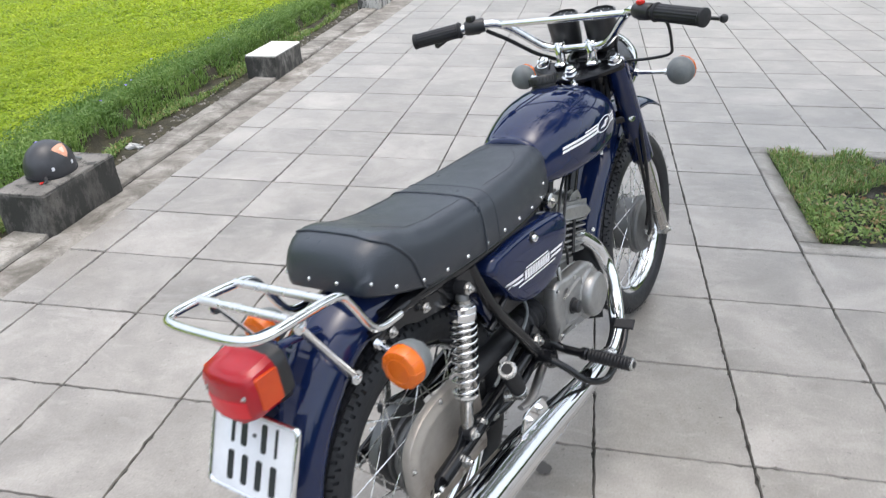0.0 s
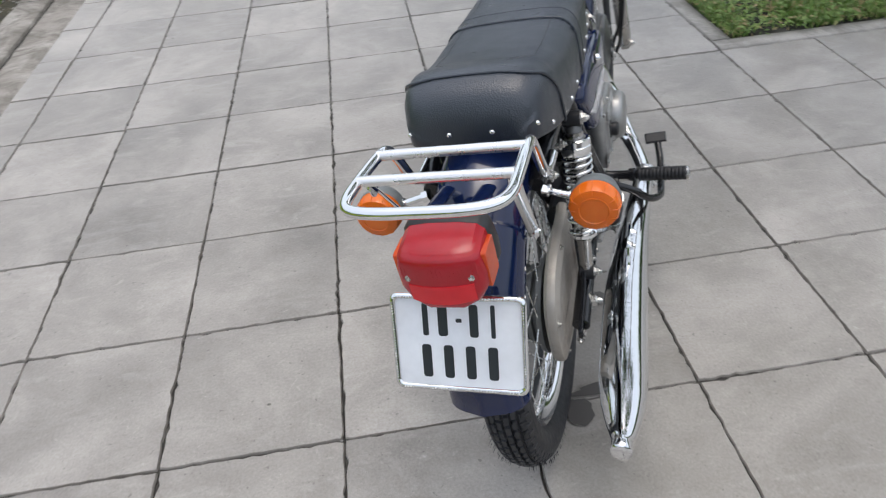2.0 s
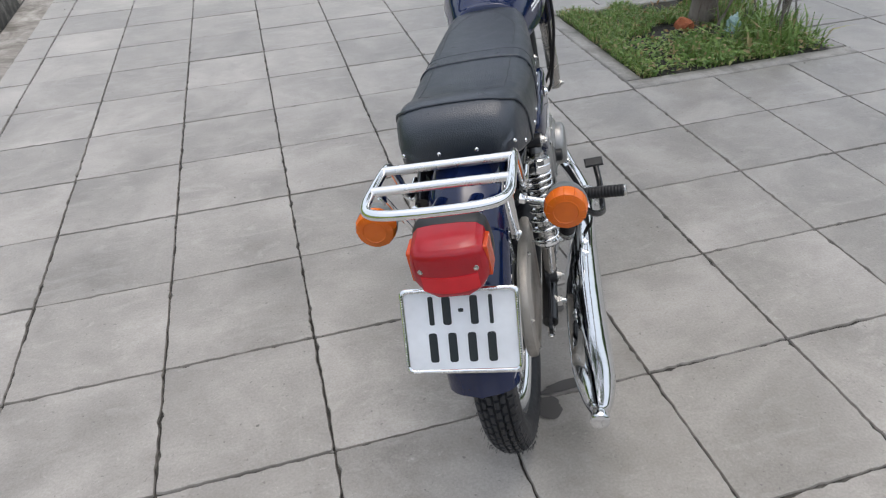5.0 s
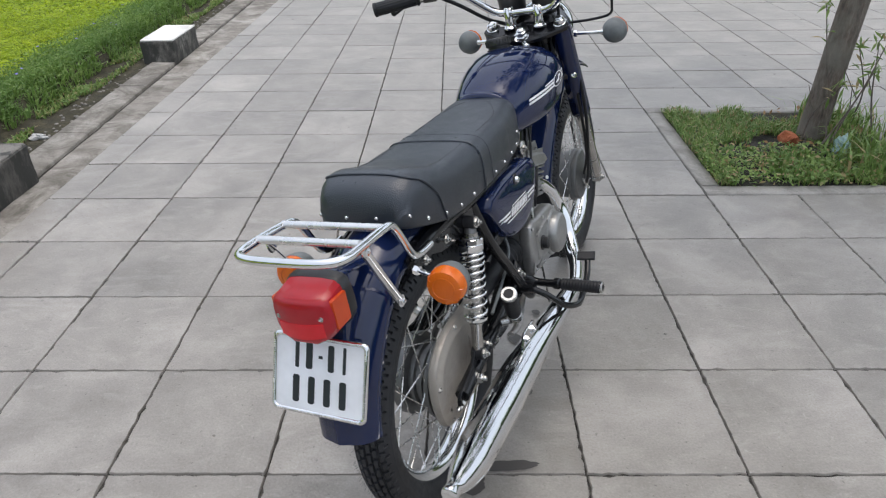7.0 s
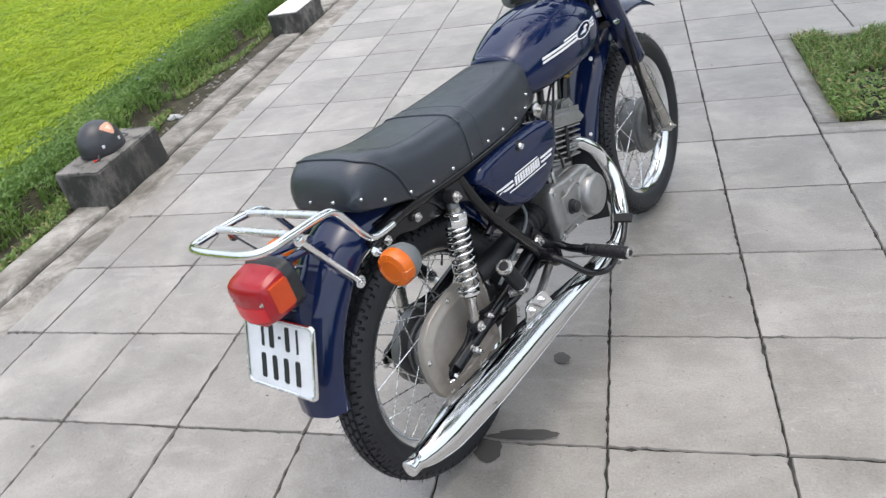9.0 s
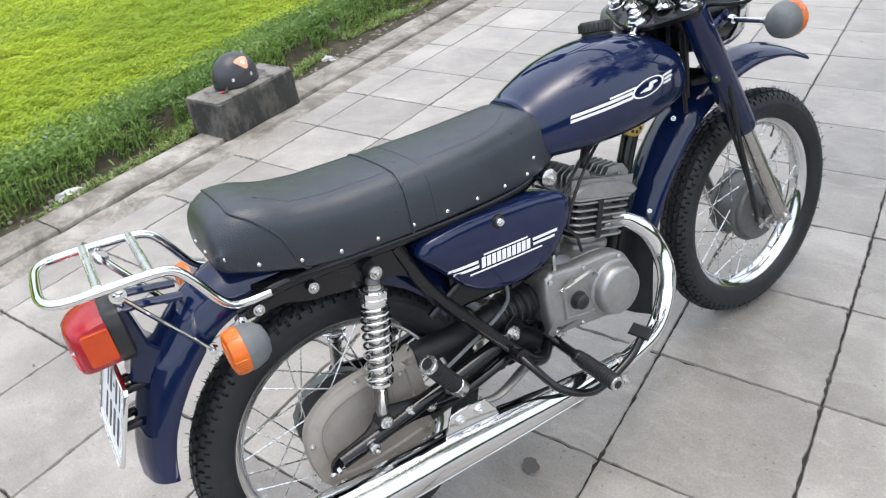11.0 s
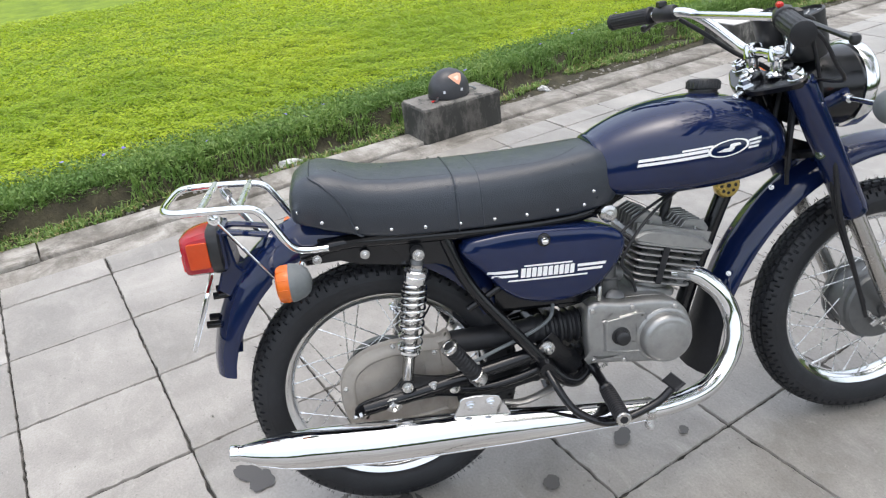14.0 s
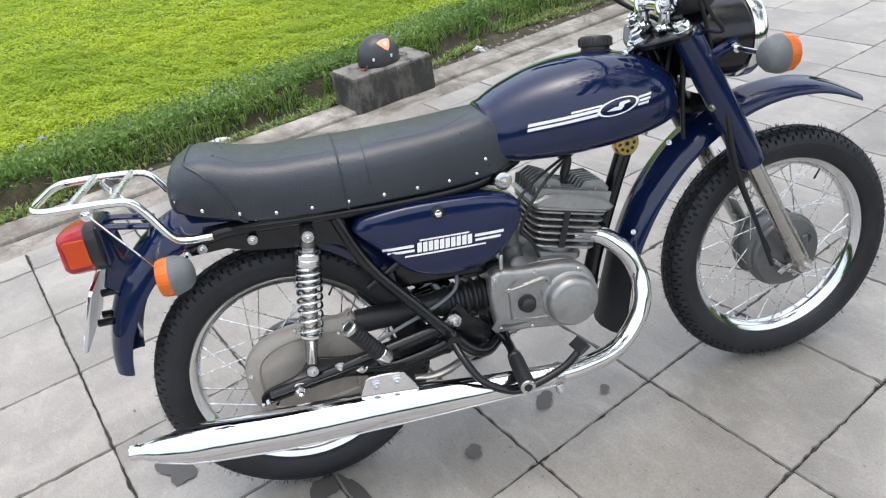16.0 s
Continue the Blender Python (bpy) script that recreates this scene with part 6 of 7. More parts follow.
for s in (1, -1):
    bm = bmesh.new()
    lathe(bm, [(0.02, -0.046), (0.021, -0.042), (0.017, -0.037), (0.013, -0.034), (0.012, -0.012), (0.015, -0.004)], Matrix.Translation((s * 0.045, 0.909, 0.945)), 18)
    lathe(bm, [(0.012, -0.013), (0.0175, -0.011), (0.0185, -0.006), (0.0185, 0.006), (0.0175, 0.011), (0.012, 0.013)], Matrix.Translation((s * 0.045, 0.912, 0.946)) @ SIDE, 20)
    for dy in (-0.016, 0.016):
        lathe(bm, [(0.0075, -0.014), (0.0075, 0.01), (0.006, 0.012), (0.006, 0.016), (0.004, 0.0175)], Matrix.Translation((s * 0.045, 0.912 + dy, 0.945)), 10)
    part("bar_clamp", bm, CHROME, handle, "chrome bar clamp")
    g0, g1 = V((s * 0.262, 0.774, 1.034)), V((s * 0.388, 0.7225, 1.0195))
    bm = bmesh.new()
    ln = (g1 - g0).length
    gm = along(g0, g1)
    loops = []
    for r0, h in ((0.018, 0.0), (0.0215, 0.004), (0.0215, 0.008), (0.0178, 0.0105), (0.0178, 0.0125), (0.0178, ln - 0.0135), (0.0178, ln - 0.0115), (0.0205, ln - 0.009), (0.0205, ln - 0.002), (0.017, ln)):
        ridge = 0.0014 if 0.012 < h < ln - 0.013 else 0.0
        loops.append([gm @ V(((r0 + ridge * (1 if q % 4 < 2 else 0)) * math.cos(2 * math.pi * q / 64), (r0 + ridge * (1 if q % 4 < 2 else 0)) * math.sin(2 * math.pi * q / 64), h)) for q in range(64)])
    rings(bm, loops)
    part("grip", bm, RUBBER, handle, "black rubber grip")
    bm = bmesh.new()
    mm = along(V((s * 0.208, 0.806, 1.038)), g0)
    lathe(bm, [(0.017, 0.0), (0.019, 0.004), (0.019, 0.05), (0.016, 0.054)], mm, 18)
    box(bm, (0.04, 0.036, 0.034), Matrix.Translation((s * 0.238, 0.80, 1.033)) @ pose(0, 0, 0, 0, 0, -s * 25), 0.005)
    if s < 0:
        box(bm, (0.018, 0.02, 0.016), Matrix.Translation((s * 0.236, 0.785, 1.058)), 0.003)
    part("switch_housing", bm, PLASTIC, handle, "black switch housing")
    bm = bmesh.new()
    tip = V((s * (0.405 if s > 0 else 0.366), 0.80, 1.004 if s > 0 else 0.996))
    tube(bm, [(s * 0.225, 0.818, 1.028), (s * 0.25, 0.828, 1.022), (s * 0.32, 0.815, 1.014), tip - V((s * 0.01, -0.002, 0)), tip], [0.011, 0.0085, 0.007, 0.006, 0.0085], 10, 4, 0.7)
    lathe(bm, [(0.003, -0.0095), (0.008, -0.006), (0.0095, 0.0), (0.008, 0.006), (0.003, 0.0095)], Matrix.Translation(tip), 12)
    part("lever", bm, PLASTIC, handle, "black control lever")
bm = bmesh.new()
box(bm, (0.017, 0.011, 0.011), pose(0.226, 0.786, 1.057, 0, 0, -25), 0.003)
part("kill_switch", bm, RED_PAINT, handle, "small red switch")
bm = bmesh.new()
tube(bm, [(-0.215, 0.822, 1.02), (-0.17, 0.86, 0.985), (-0.12, 0.915, 0.935), (-0.07, 0.955, 0.905), (-0.02, 0.98, 0.87)], 0.0055, 10, 5)
part("left_cable", bm, RUBBER, handle, "black sleeved cable")
bm = bmesh.new()
tube(bm, [(0.262, 0.82, 1.02), (0.268, 0.85, 0.99), (0.264, 0.88, 0.945), (0.25, 0.91, 0.915), (0.19, 0.94, 0.9), (0.1, 0.965, 0.89), (0.05, 0.975, 0.87)], 0.0038, 8, 6)
part("throttle_cable", bm, RUBBER, handle, "thin black throttle cable")
bm = bmesh.new()
tube(bm, [(0.205, 0.822, 1.03), (0.16, 0.9, 1.02), (0.1, 0.95, 0.97), (0.085, 0.98, 0.9), (0.085, 1.0, 0.8)], 0.0045, 8, 6)
part("front_brake_cable", bm, RUBBER, handle, "black sleeved cable")


# ---- plants: real leaves and blades ----
def leaf_quads(p, size, rnd, tilt=0.55, aspect=0.55, yaw=None):
    """Small kite-shaped leaves at the places p."""
    n = len(p)
    yaw = rnd.uniform(0, 2 * np.pi, n) if yaw is None else yaw
    pitch = rnd.normal(0.25, tilt, n)
    roll = rnd.normal(0, tilt, n)
    ln = size * rnd.uniform(0.65, 1.3, n)
    d = np.stack([np.cos(yaw) * np.cos(pitch), np.sin(yaw) * np.cos(pitch), np.sin(pitch)], 1)
    s0 = np.stack([-np.sin(yaw), np.cos(yaw), 0 * yaw], 1)
    u = np.cross(d, s0)
    s = s0 * np.cos(roll)[:, None] + u * np.sin(roll)[:, None]
    w = (ln * aspect * 0.5)[:, None] * s
    L = ln[:, None] * d
    droop = np.stack([0 * yaw, 0 * yaw, -0.12 * ln], 1)
    return np.stack([p - 0.1 * L, p + 0.45 * L + w, p + L + droop, p + 0.45 * L - w], 1)


def blade_quads(p, height, rnd, lean=0.5, width=0.007):
    """Curved grass blades, two quads each."""
    n = len(p)
    yaw = rnd.uniform(0, 2 * np.pi, n)
    h = height * rnd.uniform(0.55, 1.25, n)
    out = h * np.abs(rnd.normal(0, lean, n)).clip(0, 1.1)
    d = np.stack([np.cos(yaw), np.sin(yaw), 0 * yaw], 1)
    s = np.stack([-np.sin(yaw), np.cos(yaw), 0 * yaw], 1) * (width * rnd.uniform(0.6, 1.3, n))[:, None]
    z = np.array([0, 0, 1.0])
    m = p + d * (0.35 * out)[:, None] + z * (0.62 * h)[:, None]
    t = p + d * out[:, None] + z * (h * (1 - 0.25 * (out / h)))[:, None]
    a = np.stack([p - 0.6 * s, p + 0.6 * s, m + s, m - s], 1)
    b = np.stack([m - s, m + s, t + 0.12 * s, t - 0.12 * s], 1)
    return np.concatenate([a, b])


def fractal(x, y, f, seed):
    """A cheap smooth random field from a few turned waves."""
    r = np.random.default_rng(seed)
    v = 0
    for k in range(7):
        a, ph, q = r.uniform(0, 6.28), r.uniform(0, 6.28), f * r.uniform(0.5, 1.8)
        v = v + np.sin((np.cos(a) * x + np.sin(a) * y) * q + ph)
    return v / 7


def swing_y(y):
    return -0.02 * np.maximum(0.0, y - 1.5) + 0.07 * np.clip((1.7 - y) / 1.2, 0, 1) - 0.1 * np.clip((y - 1.7) / 0.8, 0, 1)


def lawn_leaves():
    rnd = np.random.default_rng(11)
    sets = []
    for x0, x1, y0, y1, n, size in ((-4.2, -2.12, -2.2, 5.0, 300000, 0.0155), (-7.6, -4.2, -2.5, 8.5, 190000, 0.0235), (-4.2, -2.1, 5.0, 9.5, 45000, 0.028), (-7.6, -2.1, -6.0, -2.2, 120000, 0.036), (-7.6, -2.1, 8.5, 13.0, 110000, 0.04)):
        x, y = rnd.uniform(x0, x1, n), rnd.uniform(y0, y1, n)
        puff = 0.018 * fractal(x, y, 11, 3) + 0.024 * fractal(x, y, 33, 5) + 0.02 * fractal(x, y, 70, 6)
        z = 0.138 + puff + rnd.uniform(-0.02, 0.02, n)
        keep = fractal(x, y, 19, 8) > -0.5 + 0.25 * rnd.uniform(-1, 1, n)
        keep &= x < -2.2 + swing_y(y) + 0.06 * fractal(x, y, 7, 4)
        sets.append(leaf_quads(np.stack([x, y, z], 1)[keep], size, rnd, 0.24, 0.8))
    return tagged(flat_quads("lawn", np.concatenate(sets), LAWN_LEAF), "bright yellow-green ground-cover lawn of small leaves", "lawn", kind="stuff")


lawn_leaves()


def border_blades():
    rnd = np.random.default_rng(13)
    sets = []
    n = 84000
    y = rnd.uniform(-2.6, 9.0, n) * np.where(rnd.uniform(0, 1, n) < 0.16, 1.4, 1.0)
    x = -1.955 - 0.4 * rnd.beta(1.3, 1.5, n)
    wob = 0.05 * fractal(0 * y, y, 5, 2)
    base = 0.04 + np.clip((-x - 1.95) / 0.06, 0, 1) * 0.055
    keep = fractal(x * 2, y, 11, 9) > -0.62
    p = np.stack([x + wob + swing_y(y), y, base], 1)[keep]
    sets.append(blade_quads(p, 0.062, rnd, 0.85, 0.0036))
    n = 7000
    y = rnd.uniform(-2.6, 9.0, n)
    x = -1.955 + 0.06 * rnd.uniform(0, 1, n) ** 1.5
    keep = fractal(x, y, 13, 29) > -0.3
    p = np.stack([x + swing_y(y), y, np.clip((-x - 1.9) / 0.06, 0, 1) * 0.085], 1)[keep]
    sets.append(blade_quads(p, 0.065, rnd, 0.9, 0.004))
    n = 52000
    y = rnd.uniform(-2.6, 9.0, n)
    x = -1.96 - 0.4 * rnd.beta(1.4, 1.6, n)
    z = 0.04 + np.clip((-x - 1.95) / 0.06, 0, 1) * 0.06 + rnd.uniform(0.015, 0.08, n)
    sets.append(leaf_quads(np.stack([x + swing_y(y), y, z], 1), 0.019, rnd, 0.7, 0.42))
    tagged(flat_quads("border_plants", np.concatenate(sets), BORDER_LEAF), "dark green strappy border plants along the lawn", "border plants", kind="stuff")
    n = 13000
    x, y = rnd.uniform(-1.93, -1.735, n), rnd.uniform(-2.6, 9.0, n)
    x = x + swing_y(y)
    keep = fractal(x * 3, y, 7, 19) > 0.0
    x = x - 0.5 * np.maximum(swing_y(y), 0)
    p = np.stack([x, y, 0 * x], 1)[keep]
    tagged(flat_quads("gutter_weeds", np.concatenate([blade_quads(p, 0.04, rnd, 0.8, 0.004), leaf_quads(p + (0, 0, 0.012), 0.018, rnd, 0.5, 0.6)]), PLOT_LEAF), "small weeds growing in the soil gutter", "weeds", kind="stuff")
    n = 30
    p = np.stack([rnd.uniform(-2.3, -1.97, n), rnd.uniform(-2.0, 8.0, n), rnd.uniform(0.17, 0.225, n)], 1)
    p[:, 0] += swing_y(p[:, 1])
    petals = [leaf_quads(p, 0.013, rnd, 0.25, 0.8, yaw=np.full(n, a)) for a in np.arange(0, 6.28, 1.2566)]
    tagged(flat_quads("border_flowers", np.concatenate(petals), FLOWER), "tiny violet flowers among the border plants", "flowers", kind="stuff")


border_blades()


def plot_plants(x0, y0, seed, dense):
    rnd = np.random.default_rng(seed)
    n = int(13000 * dense)
    u, v = rnd.uniform(0.085, 1.115, n), rnd.uniform(0.085, 1.115, n)
    keep = fractal(u, v, 9, seed) > -0.12 + 0.12 * ((u > 0.45) & (v > 0.5))
    p = np.stack([x0 + u, y0 + v, 0 * u], 1)[keep]
    q = [blade_quads(p, 0.05, rnd, 0.95, 0.0026)]
    n = int(3000 * dense)
    u, v = rnd.uniform(0.08, 1.1, n), rnd.uniform(0.07, 0.5, n)
    keep = fractal(u, v, 7, seed + 1) > -0.25
    q.append(leaf_quads(np.stack([x0 + u, y0 + v, rnd.uniform(0.012, 0.055, n)], 1)[keep], 0.024, rnd, 0.5, 0.5))
    n = int(500 * dense)
    u, v = rnd.uniform(0.78, 1.12, n), rnd.uniform(0.1, 1.0, n)
    q.append(blade_quads(np.stack([x0 + u, y0 + v, 0 * u], 1), 0.15, rnd, 0.7, 0.0042))
    n = int(40 * dense)
    u, v = rnd.uniform(0.3, 0.8, n), rnd.uniform(0.12, 0.4, n)
    q.append(blade_quads(np.stack([x0 + u, y0 + v, 0 * u], 1), 0.12, rnd, 0.9, 0.008))
    tagged(flat_quads("plot_grass", np.concatenate(q), PLOT_LEAF), "rough green grass and weeds in a planting plot", "grass", kind="stuff")
    n = int(150 * dense)
    u, v = rnd.uniform(0.15, 1.1, n), rnd.uniform(0.15, 1.1, n)
    d = leaf_quads(np.stack([x0 + u, y0 + v, rnd.uniform(0.012, 0.04, n)], 1), 0.032, rnd, 0.4, 0.5)
    tagged(flat_quads("fallen_leaves", d, DRY_LEAF), "dry brown leaves lying in the plot grass", "fallen leaves", kind="stuff")


plot_plants(1.6, 1.6, 21, 1.0)
plot_plants(1.6, 8.0, 22, 0.6)


# ---- the plot's tree, its shrub and litter ----
def tree():
    thing = tagged(new("tree"), "slender grey-brown tree with a leaning trunk in the planting plot", "tree")
    r = random.Random(5)
    bm = bmesh.new()
    base = V((2.345, 2.27, -0.03))
    spine = [base, base + V((0.005, 0, 0.1)), base + V((0.04, 0.0, 0.6)), base + V((0.1, 0.02, 1.3)), base + V((0.13, 0.06, 2.2)), base + V((0.18, 0.05, 3.0))]
    pts = curve(spine, 8)
    n = 18
    loops = []
    for i, p in enumerate(pts):
        t = i / (len(pts) - 1)
        rad = 0.078 * (1 - 0.45 * t) + 0.035 * max(0, 1 - t * 14)
        loops.append([p + V((math.cos(a), math.sin(a), 0)) * rad * (1 + 0.13 * noise.noise(V((math.cos(a) * 2, math.sin(a) * 2, p.z * 2)))) for a in (2 * math.pi * k / n for k in range(n))])
    rings(bm, loops)
    part("trunk", bm, BARK, thing, sharp=80)
    tips = []
    for k in range(8):
        a = 2 * math.pi * k / 8 + r.uniform(-0.3, 0.3)
        s = base + V((0.14, 0.06, 2.3 + 0.1 * k))
        out = V((math.cos(a), math.sin(a), 0))
        e = s + out * r.uniform(1.0, 1.9) + V((0, 0, r.uniform(0.5, 1.1)))
        bm = bmesh.new()
        tube(bm, [s, s + out * 0.35 + V((0, 0, 0.25)), e], [0.035, 0.022, 0.008], 8, 5)
        for q in range(3):
            w = s.lerp(e, r.uniform(0.45, 0.9))
            f = w + V((r.uniform(-0.5, 0.5), r.uniform(-0.5, 0.5), r.uniform(0.1, 0.5)))
            tube(bm, [w, w.lerp(f, 0.5) + V((0, 0, 0.05)), f], [0.012, 0.008, 0.004], 6, 3)
            tips.append(f)
        tips.append(e)
        part("limb", bm, BARK, thing, sharp=80)
    rnd = np.random.default_rng(9)
    p = np.concatenate([np.array(t) + rnd.normal(0, 0.27, (165, 3)) for t in tips])
    crown = flat_quads("crown", leaf_quads(p, 0.125, rnd, 0.6, 0.45), TREE_LEAF)
    crown.parent = thing


tree()


def shrub():
    thing = tagged(new("shrub"), "thin bare-stemmed shrub with a few narrow leaves", "shrub")
    r = random.Random(8)
    rnd = np.random.default_rng(31)
    spots = []
    for k in range(15):
        bm = bmesh.new()
        left = k % 4 == 0
        b = V((2.27 + r.uniform(-0.04, 0.1), 2.1 + r.uniform(-0.05, 0.1), 0)) if left else V((r.uniform(2.5, 2.72), r.uniform(1.85, 2.45), 0))
        h = r.uniform(0.3, 0.75)
        top = b + V((r.uniform(-0.12, 0.16), r.uniform(-0.15, 0.15), h))
        mid = b.lerp(top, 0.5) + V((r.uniform(-0.04, 0.04), r.uniform(-0.04, 0.04), 0))
        tube(bm, [b, mid, top], [0.005, 0.004, 0.002], 6, 5)
        tube(bm, [mid, mid + V((r.uniform(-0.08, 0.08), r.uniform(-0.08, 0.08), 0.14))], [0.003, 0.0015], 5, 1)
        part("stem", bm, BARK, thing, sharp=80)
        spots += [top, top, mid.lerp(top, 0.6)] if k % 2 == 0 else [top]
    p = np.concatenate([np.array(s) + rnd.normal(0, 0.012, (6, 3)) for s in spots])
    lv = flat_quads("foliage", leaf_quads(p, 0.06, rnd, 0.6, 0.22), PLOT_LEAF)
    lv.parent = thing


shrub()


def lump(name, at, size, seed, material, label, category, n=2, squash=(1, 1, 1), rough=0.35, kind=""):
    bm = bmesh.new()
    bmesh.ops.create_icosphere(bm, subdivisions=n, radius=1.0)
    for v in bm.verts:
        k = 1 + rough * noise.noise(v.co * 1.3 + V((seed, 0, 0))) + rough * 0.5 * noise.noise(v.co * 3.1 + V((0, seed, 0)))
        v.co = V((v.co.x * squash[0], v.co.y * squash[1], v.co.z * squash[2])) * size * k
    ob = part(name, bm, material, None, sharp=25)
    ob.matrix_basis = pose(*at, 0, 0, seed * 37 % 360)
    return tagged(ob, label, category, kind=kind)


lump("brick_piece", (2.2, 2.2, 0.035), 0.06, 3, BRICK, "broken orange brick piece lying in the grass", "brick", 2, (1.0, 0.7, 0.65), 0.3)
lump("plastic_scrap", (2.4, 2.05, 0.04), 0.055, 6, SCRAP, "crumpled pale blue plastic scrap in the grass", "litter", 3, (0.7, 0.6, 0.9), 0.9)
lump("plastic_bag", (-1.775, 0.61, 0.012), 0.038, 9, BAG, "crumpled clear white plastic bag by the kerb", "litter", 3, (0.8, 1.5, 0.5), 0.9)
lump("plastic_wrapper", (-1.8, 2.36, 0.012), 0.032, 12, BAG, "crumpled white plastic wrapper by the kerb", "litter", 3, (0.7, 1.5, 0.5), 0.9)
prnd = random.Random(6)
pv, pf = [], []
for k in range(420):
    b = bmesh.new()
    bmesh.ops.create_icosphere(b, subdivisions=1, radius=prnd.uniform(0.004, 0.014))
    py = prnd.uniform(-2.4, 8.5)
    o = V((prnd.uniform(-1.86, -1.72) + drift(py), py, 0.0))
    b.verts.index_update()
    s = len(pv)
    pv += [tuple(V((v.co.x * 1.2, v.co.y, v.co.z * 0.7)) * (1 + 0.3 * noise.noise(v.co * 90 + o)) + o) for v in b.verts]
    pf += [tuple(s + v.index for v in fc.verts) for fc in b.faces]
    b.free()
tagged(soup("pebbles", pv, pf, STONE), "grey pebbles and mortar crumbs in the soil gutter", "pebbles", kind="stuff")


# ---- concrete blocks on the kerb, and the helmet ----
def kerb_block(y0, y1, x0, top, seed, material, label, painted_top=False):
    bm = bmesh.new()
    r = random.Random(seed)
    x1 = x0 - 0.25
    poly = rrect(x0 - x1, y1 - y0, 0.012, 2, (x0 + x1) / 2, (y0 + y1) / 2)
    prism(bm, poly, -0.02, top, ch=0.007)
    bmesh.ops.subdivide_edges(bm, edges=[e for e in bm.edges if e.calc_length() > 0.08], cuts=6, use_grid_fill=True)
    for v in bm.verts:
        v.co += V((noise.noise(v.co * 11 + V((seed, 0, 0))), noise.noise(v.co * 11 + V((0, seed, 0))), 0.8 * noise.noise(v.co * 11 + V((0, 0, seed))))) * 0.006
    ob = tagged(part("concrete_block", bm, material, None, sharp=45), label, "concrete block", "blocks along the kerb")
    # None lays a lighter, less stained slab over the block's top
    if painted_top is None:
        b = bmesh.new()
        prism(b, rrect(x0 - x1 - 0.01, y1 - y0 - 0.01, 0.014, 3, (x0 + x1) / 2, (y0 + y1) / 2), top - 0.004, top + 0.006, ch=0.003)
        part("worn_top", b, BLOCK_TOP, ob, "lighter grey top face")
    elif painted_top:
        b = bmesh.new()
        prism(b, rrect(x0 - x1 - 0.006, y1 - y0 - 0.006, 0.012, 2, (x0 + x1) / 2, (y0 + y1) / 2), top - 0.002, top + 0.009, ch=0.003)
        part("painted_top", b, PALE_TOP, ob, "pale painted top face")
    return ob


BX = -1.505
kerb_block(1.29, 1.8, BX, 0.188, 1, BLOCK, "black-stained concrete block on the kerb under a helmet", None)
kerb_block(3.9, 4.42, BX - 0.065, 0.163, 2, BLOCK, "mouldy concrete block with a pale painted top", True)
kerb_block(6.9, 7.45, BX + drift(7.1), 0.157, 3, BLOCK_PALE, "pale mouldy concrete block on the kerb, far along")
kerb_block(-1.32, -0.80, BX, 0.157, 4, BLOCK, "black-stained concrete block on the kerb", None)


